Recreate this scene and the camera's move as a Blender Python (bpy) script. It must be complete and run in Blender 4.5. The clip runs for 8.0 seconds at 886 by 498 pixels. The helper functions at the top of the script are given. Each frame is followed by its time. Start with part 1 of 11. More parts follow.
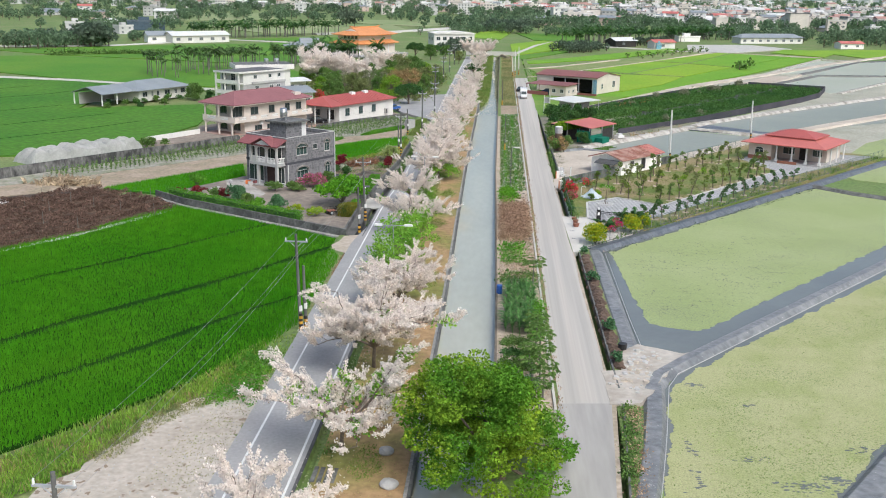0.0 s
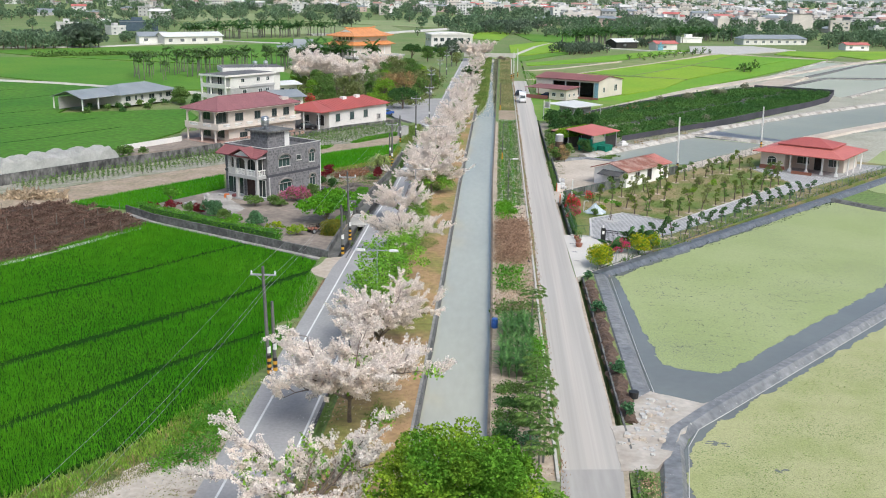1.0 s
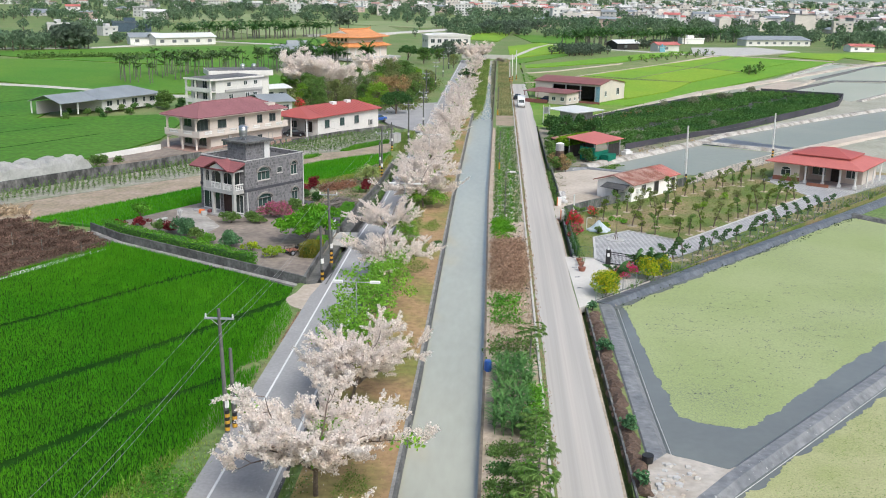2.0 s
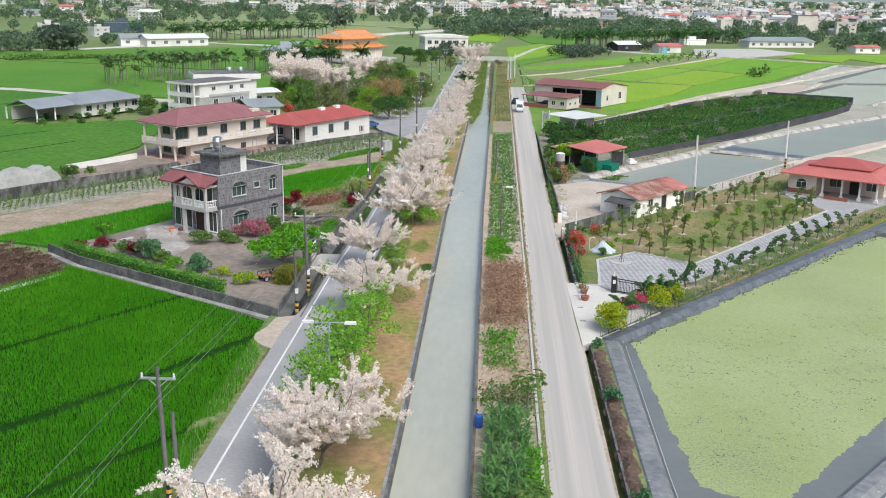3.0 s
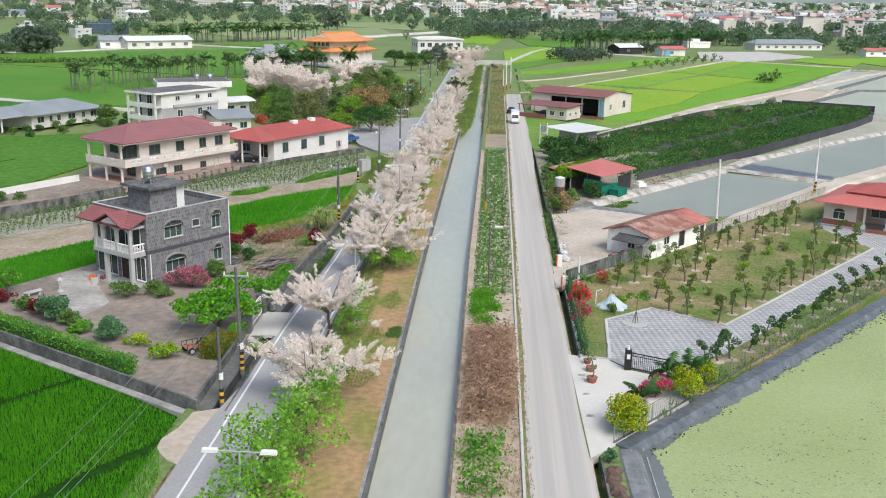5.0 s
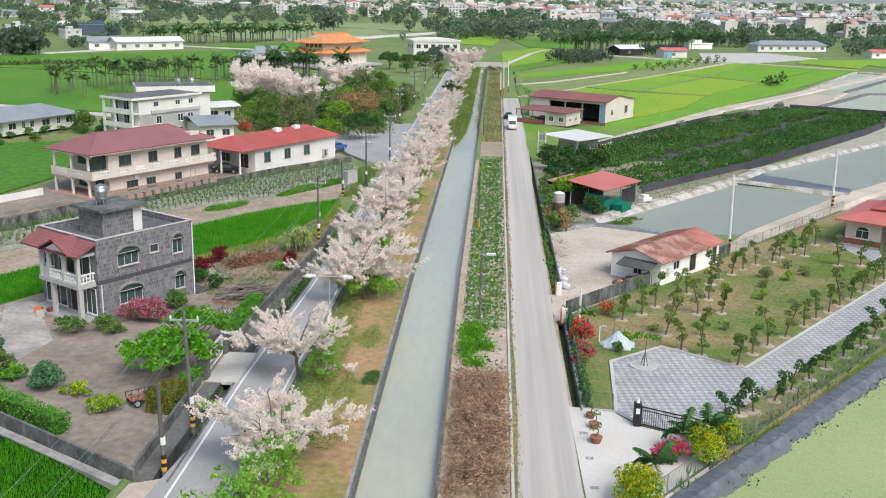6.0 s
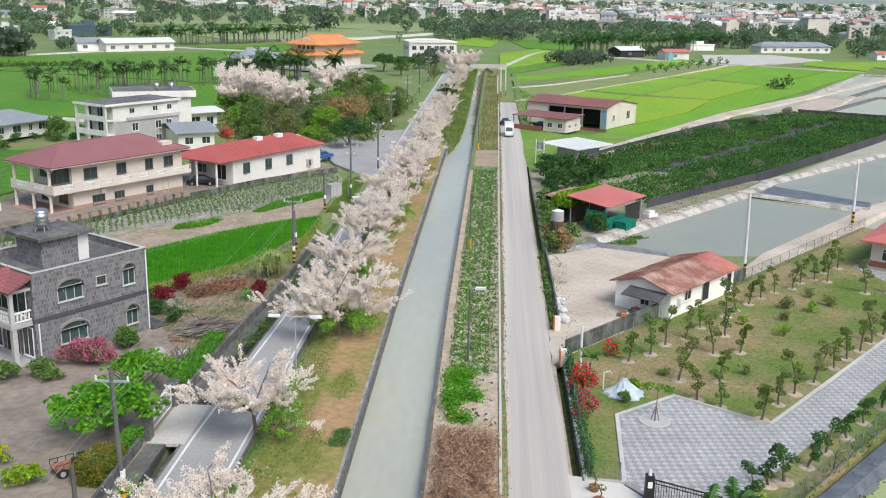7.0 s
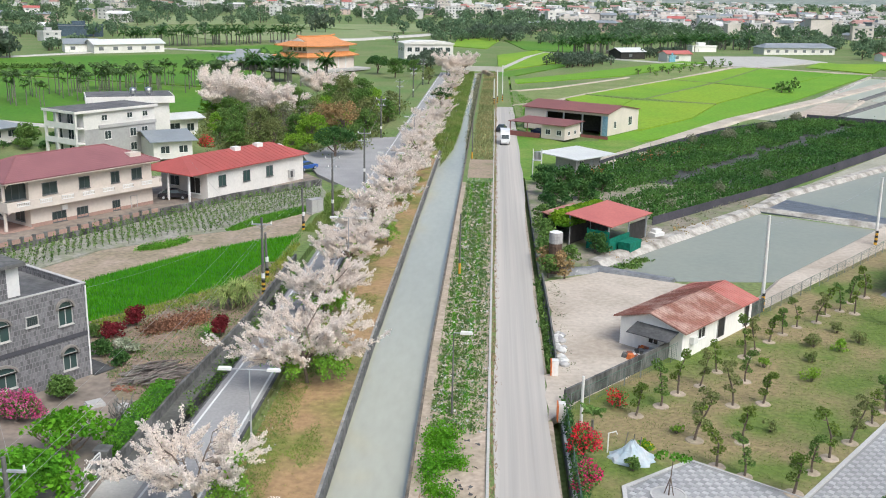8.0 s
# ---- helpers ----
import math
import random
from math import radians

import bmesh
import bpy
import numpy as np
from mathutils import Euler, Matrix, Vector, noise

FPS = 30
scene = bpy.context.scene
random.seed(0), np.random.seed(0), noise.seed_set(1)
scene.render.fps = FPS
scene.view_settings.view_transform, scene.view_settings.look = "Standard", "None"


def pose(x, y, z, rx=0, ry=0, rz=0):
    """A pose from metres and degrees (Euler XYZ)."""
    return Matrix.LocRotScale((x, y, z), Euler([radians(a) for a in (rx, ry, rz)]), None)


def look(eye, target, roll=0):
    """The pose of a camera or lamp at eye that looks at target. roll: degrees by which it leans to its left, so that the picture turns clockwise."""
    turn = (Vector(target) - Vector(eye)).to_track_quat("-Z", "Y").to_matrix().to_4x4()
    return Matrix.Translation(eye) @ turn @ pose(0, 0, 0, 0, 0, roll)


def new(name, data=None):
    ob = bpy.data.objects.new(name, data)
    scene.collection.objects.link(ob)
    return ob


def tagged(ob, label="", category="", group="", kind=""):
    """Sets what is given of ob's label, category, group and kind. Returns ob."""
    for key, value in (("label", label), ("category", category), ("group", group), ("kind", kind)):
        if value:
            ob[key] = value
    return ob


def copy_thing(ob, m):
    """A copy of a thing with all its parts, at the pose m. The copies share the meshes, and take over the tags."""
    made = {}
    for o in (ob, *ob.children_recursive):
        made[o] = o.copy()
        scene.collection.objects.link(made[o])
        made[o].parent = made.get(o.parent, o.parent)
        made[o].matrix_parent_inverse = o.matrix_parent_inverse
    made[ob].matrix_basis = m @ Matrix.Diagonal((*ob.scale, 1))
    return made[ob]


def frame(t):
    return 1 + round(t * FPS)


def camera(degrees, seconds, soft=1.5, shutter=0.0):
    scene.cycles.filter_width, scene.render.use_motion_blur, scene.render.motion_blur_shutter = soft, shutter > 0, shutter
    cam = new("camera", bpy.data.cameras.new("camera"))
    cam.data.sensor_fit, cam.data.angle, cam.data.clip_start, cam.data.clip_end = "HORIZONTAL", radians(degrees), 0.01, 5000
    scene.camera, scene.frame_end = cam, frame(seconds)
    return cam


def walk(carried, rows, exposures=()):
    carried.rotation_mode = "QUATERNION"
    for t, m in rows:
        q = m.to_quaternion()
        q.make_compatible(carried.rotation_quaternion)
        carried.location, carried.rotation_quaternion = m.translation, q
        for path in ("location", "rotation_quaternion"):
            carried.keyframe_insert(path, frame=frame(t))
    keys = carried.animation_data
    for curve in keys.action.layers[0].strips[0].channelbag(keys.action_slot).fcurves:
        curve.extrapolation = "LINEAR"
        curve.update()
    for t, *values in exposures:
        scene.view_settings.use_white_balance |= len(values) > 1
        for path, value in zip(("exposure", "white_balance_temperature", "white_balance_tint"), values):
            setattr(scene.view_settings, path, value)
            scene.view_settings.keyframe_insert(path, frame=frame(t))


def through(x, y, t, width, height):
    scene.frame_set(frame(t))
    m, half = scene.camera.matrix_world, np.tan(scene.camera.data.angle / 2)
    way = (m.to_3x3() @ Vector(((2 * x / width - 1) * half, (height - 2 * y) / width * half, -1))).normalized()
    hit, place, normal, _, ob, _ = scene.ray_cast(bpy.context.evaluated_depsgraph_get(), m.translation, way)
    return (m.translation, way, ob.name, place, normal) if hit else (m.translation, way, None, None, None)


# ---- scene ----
# ---- camera and walk ----
cam = camera(48.54, 8.0, soft=1.0)
PATH = [
    (0, 0.0, 0.0, 30.0, 3.093, -14.89, 0.939),
    (1, 0.345, 10.608, 29.931, 3.05, -14.874, 0.967),
    (2, 0.75, 21.249, 29.867, 3.008, -14.858, 0.996),
    (3, 1.217, 31.923, 29.808, 2.966, -14.842, 1.025),
    (4, 1.744, 42.631, 29.753, 2.923, -14.826, 1.053),
    (5, 2.332, 53.372, 29.703, 2.881, -14.81, 1.082),
    (6, 2.98, 64.146, 29.657, 2.838, -14.794, 1.11),
    (7, 3.69, 74.953, 29.616, 2.796, -14.778, 1.139),
    (8, 4.46, 85.794, 29.58, 2.754, -14.761, 1.167),
]
walk(cam, [(t, pose(x, y, z, 90 + pitch, 0, yaw) @ pose(0, 0, 0, 0, 0, roll)) for t, x, y, z, yaw, pitch, roll in PATH],
     exposures=[(0, 0.3, 5840, 6), (8, 0.3, 5840, 6)])

# ---- world and sun: a bright overcast sky ----
world = bpy.data.worlds.new("overcast_sky")
scene.world = world
world.use_nodes = True
wn, wl = world.node_tree.nodes, world.node_tree.links
sky = wn.new("ShaderNodeTexSky")
sky.sky_type = "NISHITA"
sky.sun_disc = False
sky.sun_elevation, sky.sun_rotation = radians(51), radians(144)
sky.air_density, sky.dust_density, sky.ozone_density = 1.0, 6.0, 1.0
wn["Background"].inputs["Strength"].default_value = 0.138
wl.new(sky.outputs["Color"], wn["Background"].inputs["Color"])
sun_data = bpy.data.lights.new("sun", "SUN")
sun_data.energy, sun_data.angle, sun_data.color = 1.5, radians(28), (1.0, 0.96, 0.9)
sun = new("sun", sun_data)
sun.matrix_world = look((38, -52, 80), (0, 0, 0))


# ---- mesh helpers ----
from mathutils import noise
from mathutils.geometry import tessellate_polygon


class Mesh:
    """Collects vertices and faces for one mesh object."""

    def __init__(self):
        self.v, self.f, self.s = [], [], []

    def add(self, vs, fs):
        n = len(self.v)
        self.v += [tuple(p) for p in vs]
        self.f += [tuple(i + n for i in f) for f in fs]
        return self

    def box(self, x0, y0, z0, x1, y1, z1):
        return self.add([(x, y, z) for z in (z0, z1) for x, y in ((x0, y0), (x1, y0), (x1, y1), (x0, y1))],
                        [(3, 2, 1, 0), (4, 5, 6, 7), (0, 1, 5, 4), (1, 2, 6, 5), (2, 3, 7, 6), (3, 0, 4, 7)])

    def prism(self, poly, z0, z1):
        n = len(poly)
        area = sum(poly[i][0] * poly[(i + 1) % n][1] - poly[(i + 1) % n][0] * poly[i][1] for i in range(n))
        p = poly if area > 0 else poly[::-1]
        tris = [t if (p[t[1]][0] - p[t[0]][0]) * (p[t[2]][1] - p[t[0]][1]) - (p[t[1]][1] - p[t[0]][1]) * (p[t[2]][0] - p[t[0]][0]) > 0 else t[::-1]
                for t in tessellate_polygon([[Vector((x, y, 0)) for x, y in p]])]
        return self.add([(x, y, z0) for x, y in p] + [(x, y, z1) for x, y in p],
                        [tuple(i for i in t[::-1]) for t in tris] + [tuple(n + i for i in t) for t in tris] + [(i, (i + 1) % n, n + (i + 1) % n, n + i) for i in range(n)])

    def extrude_y(self, prof, y0, y1):
        """A profile of (x, z), counter-clockwise seen from -y, drawn out along y."""
        n = len(prof)
        return self.add([(x, y0, z) for x, z in prof] + [(x, y1, z) for x, z in prof],
                        [tuple(range(n)), tuple(range(n, 2 * n))[::-1]] + [((i + 1) % n, i, n + i, n + (i + 1) % n) for i in range(n)])

    def extrude_x(self, prof, x0, x1):
        """A profile of (y, z), drawn out along x."""
        n = len(prof)
        return self.add([(x0, y, z) for y, z in prof] + [(x1, y, z) for y, z in prof],
                        [tuple(range(n))[::-1], tuple(range(n, 2 * n))] + [(i, (i + 1) % n, n + (i + 1) % n, n + i) for i in range(n)])

    def tube(self, pts, radii, n=6):
        pts = [Vector(p) for p in pts]
        rings = []
        for i, p in enumerate(pts):
            d = (pts[min(i + 1, len(pts) - 1)] - pts[max(i - 1, 0)]).normalized()
            a = d.cross(Vector((0.3, 0.9, 0.31))).normalized()
            b = d.cross(a)
            r = radii[i] if isinstance(radii, (list, tuple)) else radii
            rings.append([p + (a * math.cos(k * math.tau / n) + b * math.sin(k * math.tau / n)) * r for k in range(n)])
        vs = [v for ring in rings for v in ring]
        fs = [(i * n + k, i * n + (k + 1) % n, (i + 1) * n + (k + 1) % n, (i + 1) * n + k) for i in range(len(pts) - 1) for k in range(n)]
        return self.add(vs, fs + [tuple(range(n))[::-1], tuple(range(len(vs) - n, len(vs)))])

    def cyl(self, x, y, z0, z1, r, r2=None, n=12):
        r2 = r if r2 is None else r2
        return self.add([(x + q * math.cos(k * math.tau / n), y + q * math.sin(k * math.tau / n), z) for z, q in ((z0, r), (z1, r2)) for k in range(n)],
                        [tuple(range(n))[::-1], tuple(range(n, 2 * n))] + [(k, (k + 1) % n, n + (k + 1) % n, n + k) for k in range(n)])

    def bank(self, line, top, base, z0, z1):
        """A dyke with a flat top along a line of (x, y)."""
        vs = []
        for i, (x, y) in enumerate(line):
            a, b = line[max(i - 1, 0)], line[min(i + 1, len(line) - 1)]
            d = Vector((b[0] - a[0], b[1] - a[1])).normalized()
            nx, ny = -d.y, d.x
            vs += [(x + nx * w / 2, y + ny * w / 2, z) for w, z in ((base, z0), (top, z1), (-top, z1), (-base, z0))]
        n = len(line)
        fs = [(i * 4 + k, i * 4 + k + 1, i * 4 + k + 5, i * 4 + k + 4) for i in range(n - 1) for k in range(3)]
        return self.add(vs, [f[::-1] for f in fs] + [(0, 1, 2, 3), (4 * n - 1, 4 * n - 2, 4 * n - 3, 4 * n - 4)])

    def data(self, name):
        me = bpy.data.meshes.new(name)
        me.from_pydata(self.v, [], self.f)
        me.update()
        return me


def part(name, mesh, material, parent=None, label=""):
    me = mesh.data(name) if isinstance(mesh, Mesh) else mesh
    if material and not me.materials:
        me.materials.append(material)
    ob = new(name, me)
    ob.parent = parent
    return tagged(ob, label)


def thing(name, label, category, x=0, y=0, z=0, turn=0, group=""):
    ob = new(name)
    ob.matrix_basis = pose(x, y, z, 0, 0, turn)
    return tagged(ob, label, category, group)


def plain(name, mesh, material, label, category, x=0, y=0, z=0, turn=0, group="", kind=""):
    """A thing that is one mesh."""
    ob = part(name, mesh, material)
    ob.matrix_basis = pose(x, y, z, 0, 0, turn)
    return tagged(ob, label, category, group, kind)


def smooth(ob):
    for p in ob.data.polygons:
        p.use_smooth = True
    return ob


def quads(name, centers, sizes, rng, flat=0.0, aspect=1.0, tip=0.0):
    """One mesh of many small bent leaves: each is two triangles, folded along the middle."""
    c, s = np.asarray(centers, float), np.asarray(sizes, float)
    n = len(c)
    d = rng.normal(size=(n, 3))
    d[:, 2] = d[:, 2] * (1 - flat) - tip
    d /= np.linalg.norm(d, axis=1)[:, None] + 1e-9
    e = rng.normal(size=(n, 3))
    e[:, 2] *= 1 - flat
    e -= d * (e * d).sum(1)[:, None]
    e /= np.linalg.norm(e, axis=1)[:, None] + 1e-9
    up = np.cross(d, e)
    up[up[:, 2] < 0] *= -1
    L, W = d * (s * aspect)[:, None] * 0.5, e * s[:, None] * 0.5
    v = np.stack([c - L, c + W + up * s[:, None] * 0.12, c + L, c - W + up * s[:, None] * 0.12], 1).reshape(-1, 3)
    me = bpy.data.meshes.new(name)
    idx = np.arange(4 * n, dtype=np.int32).reshape(-1, 4)
    f = np.concatenate([idx[:, [0, 1, 2]], idx[:, [0, 2, 3]]], 1).reshape(-1, 3)
    me.from_pydata(v.tolist(), [], f.tolist())
    me.update()
    return me


def blades(name, pts, heights, rng, width=0.06, per=3, spread=0.12, lean=0.25):
    """One mesh of upright grass blades, a few triangles at each point."""
    p = np.repeat(np.asarray(pts, float), per, axis=0)
    h = np.repeat(np.asarray(heights, float), per) * rng.uniform(0.7, 1.1, len(p))
    n = len(p)
    a = rng.uniform(0, math.tau, n)
    p[:, :2] += rng.normal(scale=spread, size=(n, 2))
    side = np.stack([np.cos(a), np.sin(a), np.zeros(n)], 1) * width
    top = p + np.stack([rng.normal(scale=lean, size=n) * h, rng.normal(scale=lean, size=n) * h, h], 1)
    v = np.stack([p - side, p + side, top], 1).reshape(-1, 3)
    me = bpy.data.meshes.new(name)
    me.from_pydata(v.tolist(), [], np.arange(3 * n).reshape(-1, 3).tolist())
    me.update()
    return me


def inside(poly, pts):
    """Which of the points (n, 2) lie in a polygon."""
    pts = np.asarray(pts)
    res = np.zeros(len(pts), bool)
    for (x0, y0), (x1, y1) in zip(poly, poly[1:] + poly[:1]):
        cross = ((y0 > pts[:, 1]) != (y1 > pts[:, 1]))
        with np.errstate(divide="ignore", invalid="ignore"):
            res ^= cross & (pts[:, 0] < (x1 - x0) * (pts[:, 1] - y0) / (y1 - y0 + 1e-12) + x0)
    return res


def scatter(poly, n, rng):
    xs, ys = [p[0] for p in poly], [p[1] for p in poly]
    pts = np.stack([rng.uniform(min(xs), max(xs), n * 3), rng.uniform(min(ys), max(ys), n * 3)], 1)
    return pts[inside(poly, pts)][:n]


def shaken(poly, step, amount, seed=0):
    """The outline of a polygon cut into short steps and made uneven."""
    rng, out = random.Random(seed), []
    for (x0, y0), (x1, y1) in zip(poly, poly[1:] + poly[:1]):
        n = max(1, int(math.hypot(x1 - x0, y1 - y0) / step))
        for i in range(n):
            out.append((x0 + (x1 - x0) * i / n + rng.uniform(-amount, amount), y0 + (y1 - y0) * i / n + rng.uniform(-amount, amount)))
    return out


def ragged(poly, step=0.22, seed=0, wide=0.45, fine=0.16):
    """The outline of floating weed: uneven at two sizes."""
    out = []
    for (x0, y0), (x1, y1) in zip(poly, poly[1:] + poly[:1]):
        ln = math.hypot(x1 - x0, y1 - y0)
        n = max(1, int(ln / step))
        for i in range(n):
            x, y = x0 + (x1 - x0) * i / n, y0 + (y1 - y0) * i / n
            d = wide * noise.noise(Vector((x * 0.5, y * 0.5, seed))) + fine * noise.noise(Vector((x * 3, y * 3, seed))) * 1.5
            out.append((x - (y1 - y0) / ln * d, y + (x1 - x0) / ln * d))
    return out


# ---- materials ----
def mat(name, a, b=None, rough=0.8, big=0.2, fine=3.0, amount=0.35, bump=0.15, metal=0.0, island=0.0, own=0.0, spec=0.3, contrast=(0.35, 0.65), through=0.0, stretch=(1, 1, 1), world=True, flecks=None):
    """Two colours in wide patches, a finer grain over them and a light relief; sizes in turns a metre."""
    b = b or tuple(c * 0.75 for c in a)
    m = bpy.data.materials.new(name)
    m.use_nodes = True
    nt = m.node_tree
    N, L = nt.nodes, nt.links
    bs = N["Principled BSDF"]
    bs.inputs["Roughness"].default_value, bs.inputs["Metallic"].default_value = rough, metal
    bs.inputs["Specular IOR Level"].default_value = spec
    if world:
        co = N.new("ShaderNodeNewGeometry").outputs["Position"]
    else:
        co = N.new("ShaderNodeTexCoord").outputs["Object"]
    mp = N.new("ShaderNodeMapping")
    mp.inputs["Scale"].default_value = stretch
    L.new(co, mp.inputs["Vector"])
    n1, n2 = N.new("ShaderNodeTexNoise"), N.new("ShaderNodeTexNoise")
    n1.inputs["Scale"].default_value, n2.inputs["Scale"].default_value = big, fine
    n1.inputs["Detail"].default_value, n2.inputs["Detail"].default_value = 5, 6
    for q in (n1, n2):
        L.new(mp.outputs[0], q.inputs["Vector"])
    ramp = N.new("ShaderNodeMapRange")
    ramp.inputs["From Min"].default_value, ramp.inputs["From Max"].default_value = contrast
    L.new(n1.outputs["Fac"], ramp.inputs["Value"])
    mix = N.new("ShaderNodeMix")
    mix.data_type = "RGBA"
    mix.inputs[6].default_value, mix.inputs[7].default_value = (*a, 1), (*b, 1)
    L.new(ramp.outputs[0], mix.inputs[0])
    val = N.new("ShaderNodeMapRange")
    val.inputs["From Min"].default_value, val.inputs["From Max"].default_value = 0.25, 0.75
    val.inputs["To Min"].default_value, val.inputs["To Max"].default_value = 1 - amount, 1 + amount
    L.new(n2.outputs["Fac"], val.inputs["Value"])
    last = val.outputs[0]
    for share, source in ((island, "geo"), (own, "obj")):
        if share:
            src = N.new("ShaderNodeNewGeometry").outputs["Random Per Island"] if source == "geo" else N.new("ShaderNodeObjectInfo").outputs["Random"]
            r = N.new("ShaderNodeMapRange")
            r.inputs["To Min"].default_value, r.inputs["To Max"].default_value = 1 - share, 1 + share
            L.new(src, r.inputs["Value"])
            mu = N.new("ShaderNodeMath")
            mu.operation = "MULTIPLY"
            L.new(last, mu.inputs[0])
            L.new(r.outputs[0], mu.inputs[1])
            last = mu.outputs[0]
    sc = N.new("ShaderNodeVectorMath")
    sc.operation = "SCALE"
    L.new(mix.outputs[2], sc.inputs[0])
    L.new(last, sc.inputs["Scale"])
    if flecks:
        f_scale, f_edge, f_col, f_wide = flecks
        fn, fp, fm, fx = N.new("ShaderNodeTexNoise"), N.new("ShaderNodeTexNoise"), N.new("ShaderNodeMapRange"), N.new("ShaderNodeMix")
        fn.inputs["Scale"].default_value, fn.inputs["Detail"].default_value = f_scale, 3
        fp.inputs["Scale"].default_value, fp.inputs["Detail"].default_value = f_wide, 2
        ad = N.new("ShaderNodeMath")
        ad.operation = "MULTIPLY_ADD"
        ad.inputs[1].default_value = 0.45
        for q in (fn, fp):
            L.new(mp.outputs[0], q.inputs["Vector"])
        L.new(fp.outputs["Fac"], ad.inputs[0])
        L.new(fn.outputs["Fac"], ad.inputs[2])
        fm.inputs["From Min"].default_value, fm.inputs["From Max"].default_value = f_edge, f_edge + 0.03
        L.new(ad.outputs[0], fm.inputs["Value"])
        fx.data_type = "RGBA"
        fx.inputs[7].default_value = (*f_col, 1)
        L.new(fm.outputs[0], fx.inputs[0])
        L.new(sc.outputs[0], fx.inputs[6])
        L.new(fx.outputs[2], bs.inputs["Base Color"])
    else:
        L.new(sc.outputs[0], bs.inputs["Base Color"])
    if bump:
        bp = N.new("ShaderNodeBump")
        bp.inputs["Strength"].default_value, bp.inputs["Distance"].default_value = bump, 0.1
        L.new(n2.outputs["Fac"], bp.inputs["Height"])
        L.new(bp.outputs[0], bs.inputs["Normal"])
    if through:
        tr = N.new("ShaderNodeBsdfTranslucent")
        L.new(sc.outputs[0], tr.inputs["Color"])
        ms = N.new("ShaderNodeMixShader")
        ms.inputs[0].default_value = through
        L.new(bs.outputs[0], ms.inputs[1])
        L.new(tr.outputs[0], ms.inputs[2])
        L.new(ms.outputs[0], N["Material Output"].inputs["Surface"])
    return m


def joints(m, sx, sy, depth=0.55, width=0.03, shift=0.5, turn=0.0, upright=False, row=False, share=0.15):
    """Adds tile joints and a shade for each tile to a material: tiles of sx by sy metres."""
    N, L = m.node_tree.nodes, m.node_tree.links
    bs = N["Principled BSDF"]
    co = N.new("ShaderNodeTexCoord").outputs["Object"]
    mp = N.new("ShaderNodeMapping")
    mp.inputs["Rotation"].default_value = (0, 0, radians(turn))
    src = co
    if upright:
        sp, cb, ad = N.new("ShaderNodeSeparateXYZ"), N.new("ShaderNodeCombineXYZ"), N.new("ShaderNodeMath")
        L.new(co, sp.inputs[0])
        L.new(sp.outputs[0], ad.inputs[0])
        L.new(sp.outputs[1], ad.inputs[1])
        L.new(ad.outputs[0], cb.inputs[0])
        L.new(sp.outputs[2], cb.inputs[1])
        src = cb.outputs[0]
    L.new(src, mp.inputs[0])
    br = N.new("ShaderNodeTexBrick")
    br.offset = shift
    br.inputs["Scale"].default_value = 1.0
    br.inputs["Brick Width"].default_value, br.inputs["Row Height"].default_value = sx, sy
    br.inputs["Mortar Size"].default_value = width
    br.inputs["Color1"].default_value, br.inputs["Color2"].default_value = (1 + share,) * 3 + (1,), (1 - share,) * 3 + (1,)
    br.inputs["Mortar"].default_value = (depth, depth, depth, 1)
    L.new(mp.outputs[0], br.inputs["Vector"])
    old = bs.inputs["Base Color"].links[0].from_socket
    mu = N.new("ShaderNodeVectorMath")
    mu.operation = "MULTIPLY"
    L.new(old, mu.inputs[0])
    L.new(br.outputs["Color"], mu.inputs[1])
    L.new(mu.outputs[0], bs.inputs["Base Color"])
    return m


soil = mat("weedy_earth", (0.125, 0.20, 0.052), (0.185, 0.21, 0.082), big=0.06, fine=2.0, amount=0.4, bump=0.6)
asphalt = mat("asphalt", (0.345, 0.335, 0.325), (0.29, 0.283, 0.277), big=0.25, fine=4, amount=0.12, bump=0.1)
concrete = mat("pale_concrete", (0.50, 0.48, 0.44), (0.42, 0.40, 0.36), big=0.25, fine=5, amount=0.12, bump=0.1)
road_conc = mat("worn_concrete_road", (0.475, 0.44, 0.39), (0.385, 0.36, 0.325), big=0.55, fine=2.5, amount=0.08, bump=0.1, stretch=(1.5, 0.012, 1), contrast=(0.38, 0.62))
old_conc = mat("weathered_concrete", (0.17, 0.168, 0.16), (0.085, 0.085, 0.08), big=0.8, fine=3, amount=0.35, bump=0.3)
dark_conc = mat("dark_concrete", (0.10, 0.10, 0.10), (0.06, 0.06, 0.06), big=0.6, fine=4, amount=0.3)
white_paint = mat("road_paint", (0.72, 0.72, 0.70), (0.6, 0.6, 0.58), fine=8, amount=0.12)
dry_grass = mat("dry_bank_grass", (0.345, 0.225, 0.115), (0.205, 0.20, 0.055), big=0.14, fine=1.6, amount=0.3, bump=0.5, contrast=(0.44, 0.62))
sand = mat("pale_gravel", (0.47, 0.40, 0.33), (0.40, 0.335, 0.26), big=0.22, fine=1.6, amount=0.16, bump=0.35)
mud = mat("turned_soil", (0.085, 0.056, 0.040), (0.125, 0.084, 0.060), big=0.6, fine=4, amount=0.4, bump=0.8)
tan_earth = mat("tan_earth", (0.33, 0.255, 0.185), (0.20, 0.20, 0.10), big=0.22, fine=2.4, amount=0.32, bump=0.5, contrast=(0.45, 0.7))
yard_conc = mat("yard_concrete", (0.285, 0.235, 0.19), (0.19, 0.16, 0.133), big=0.2, fine=1.3, amount=0.28)
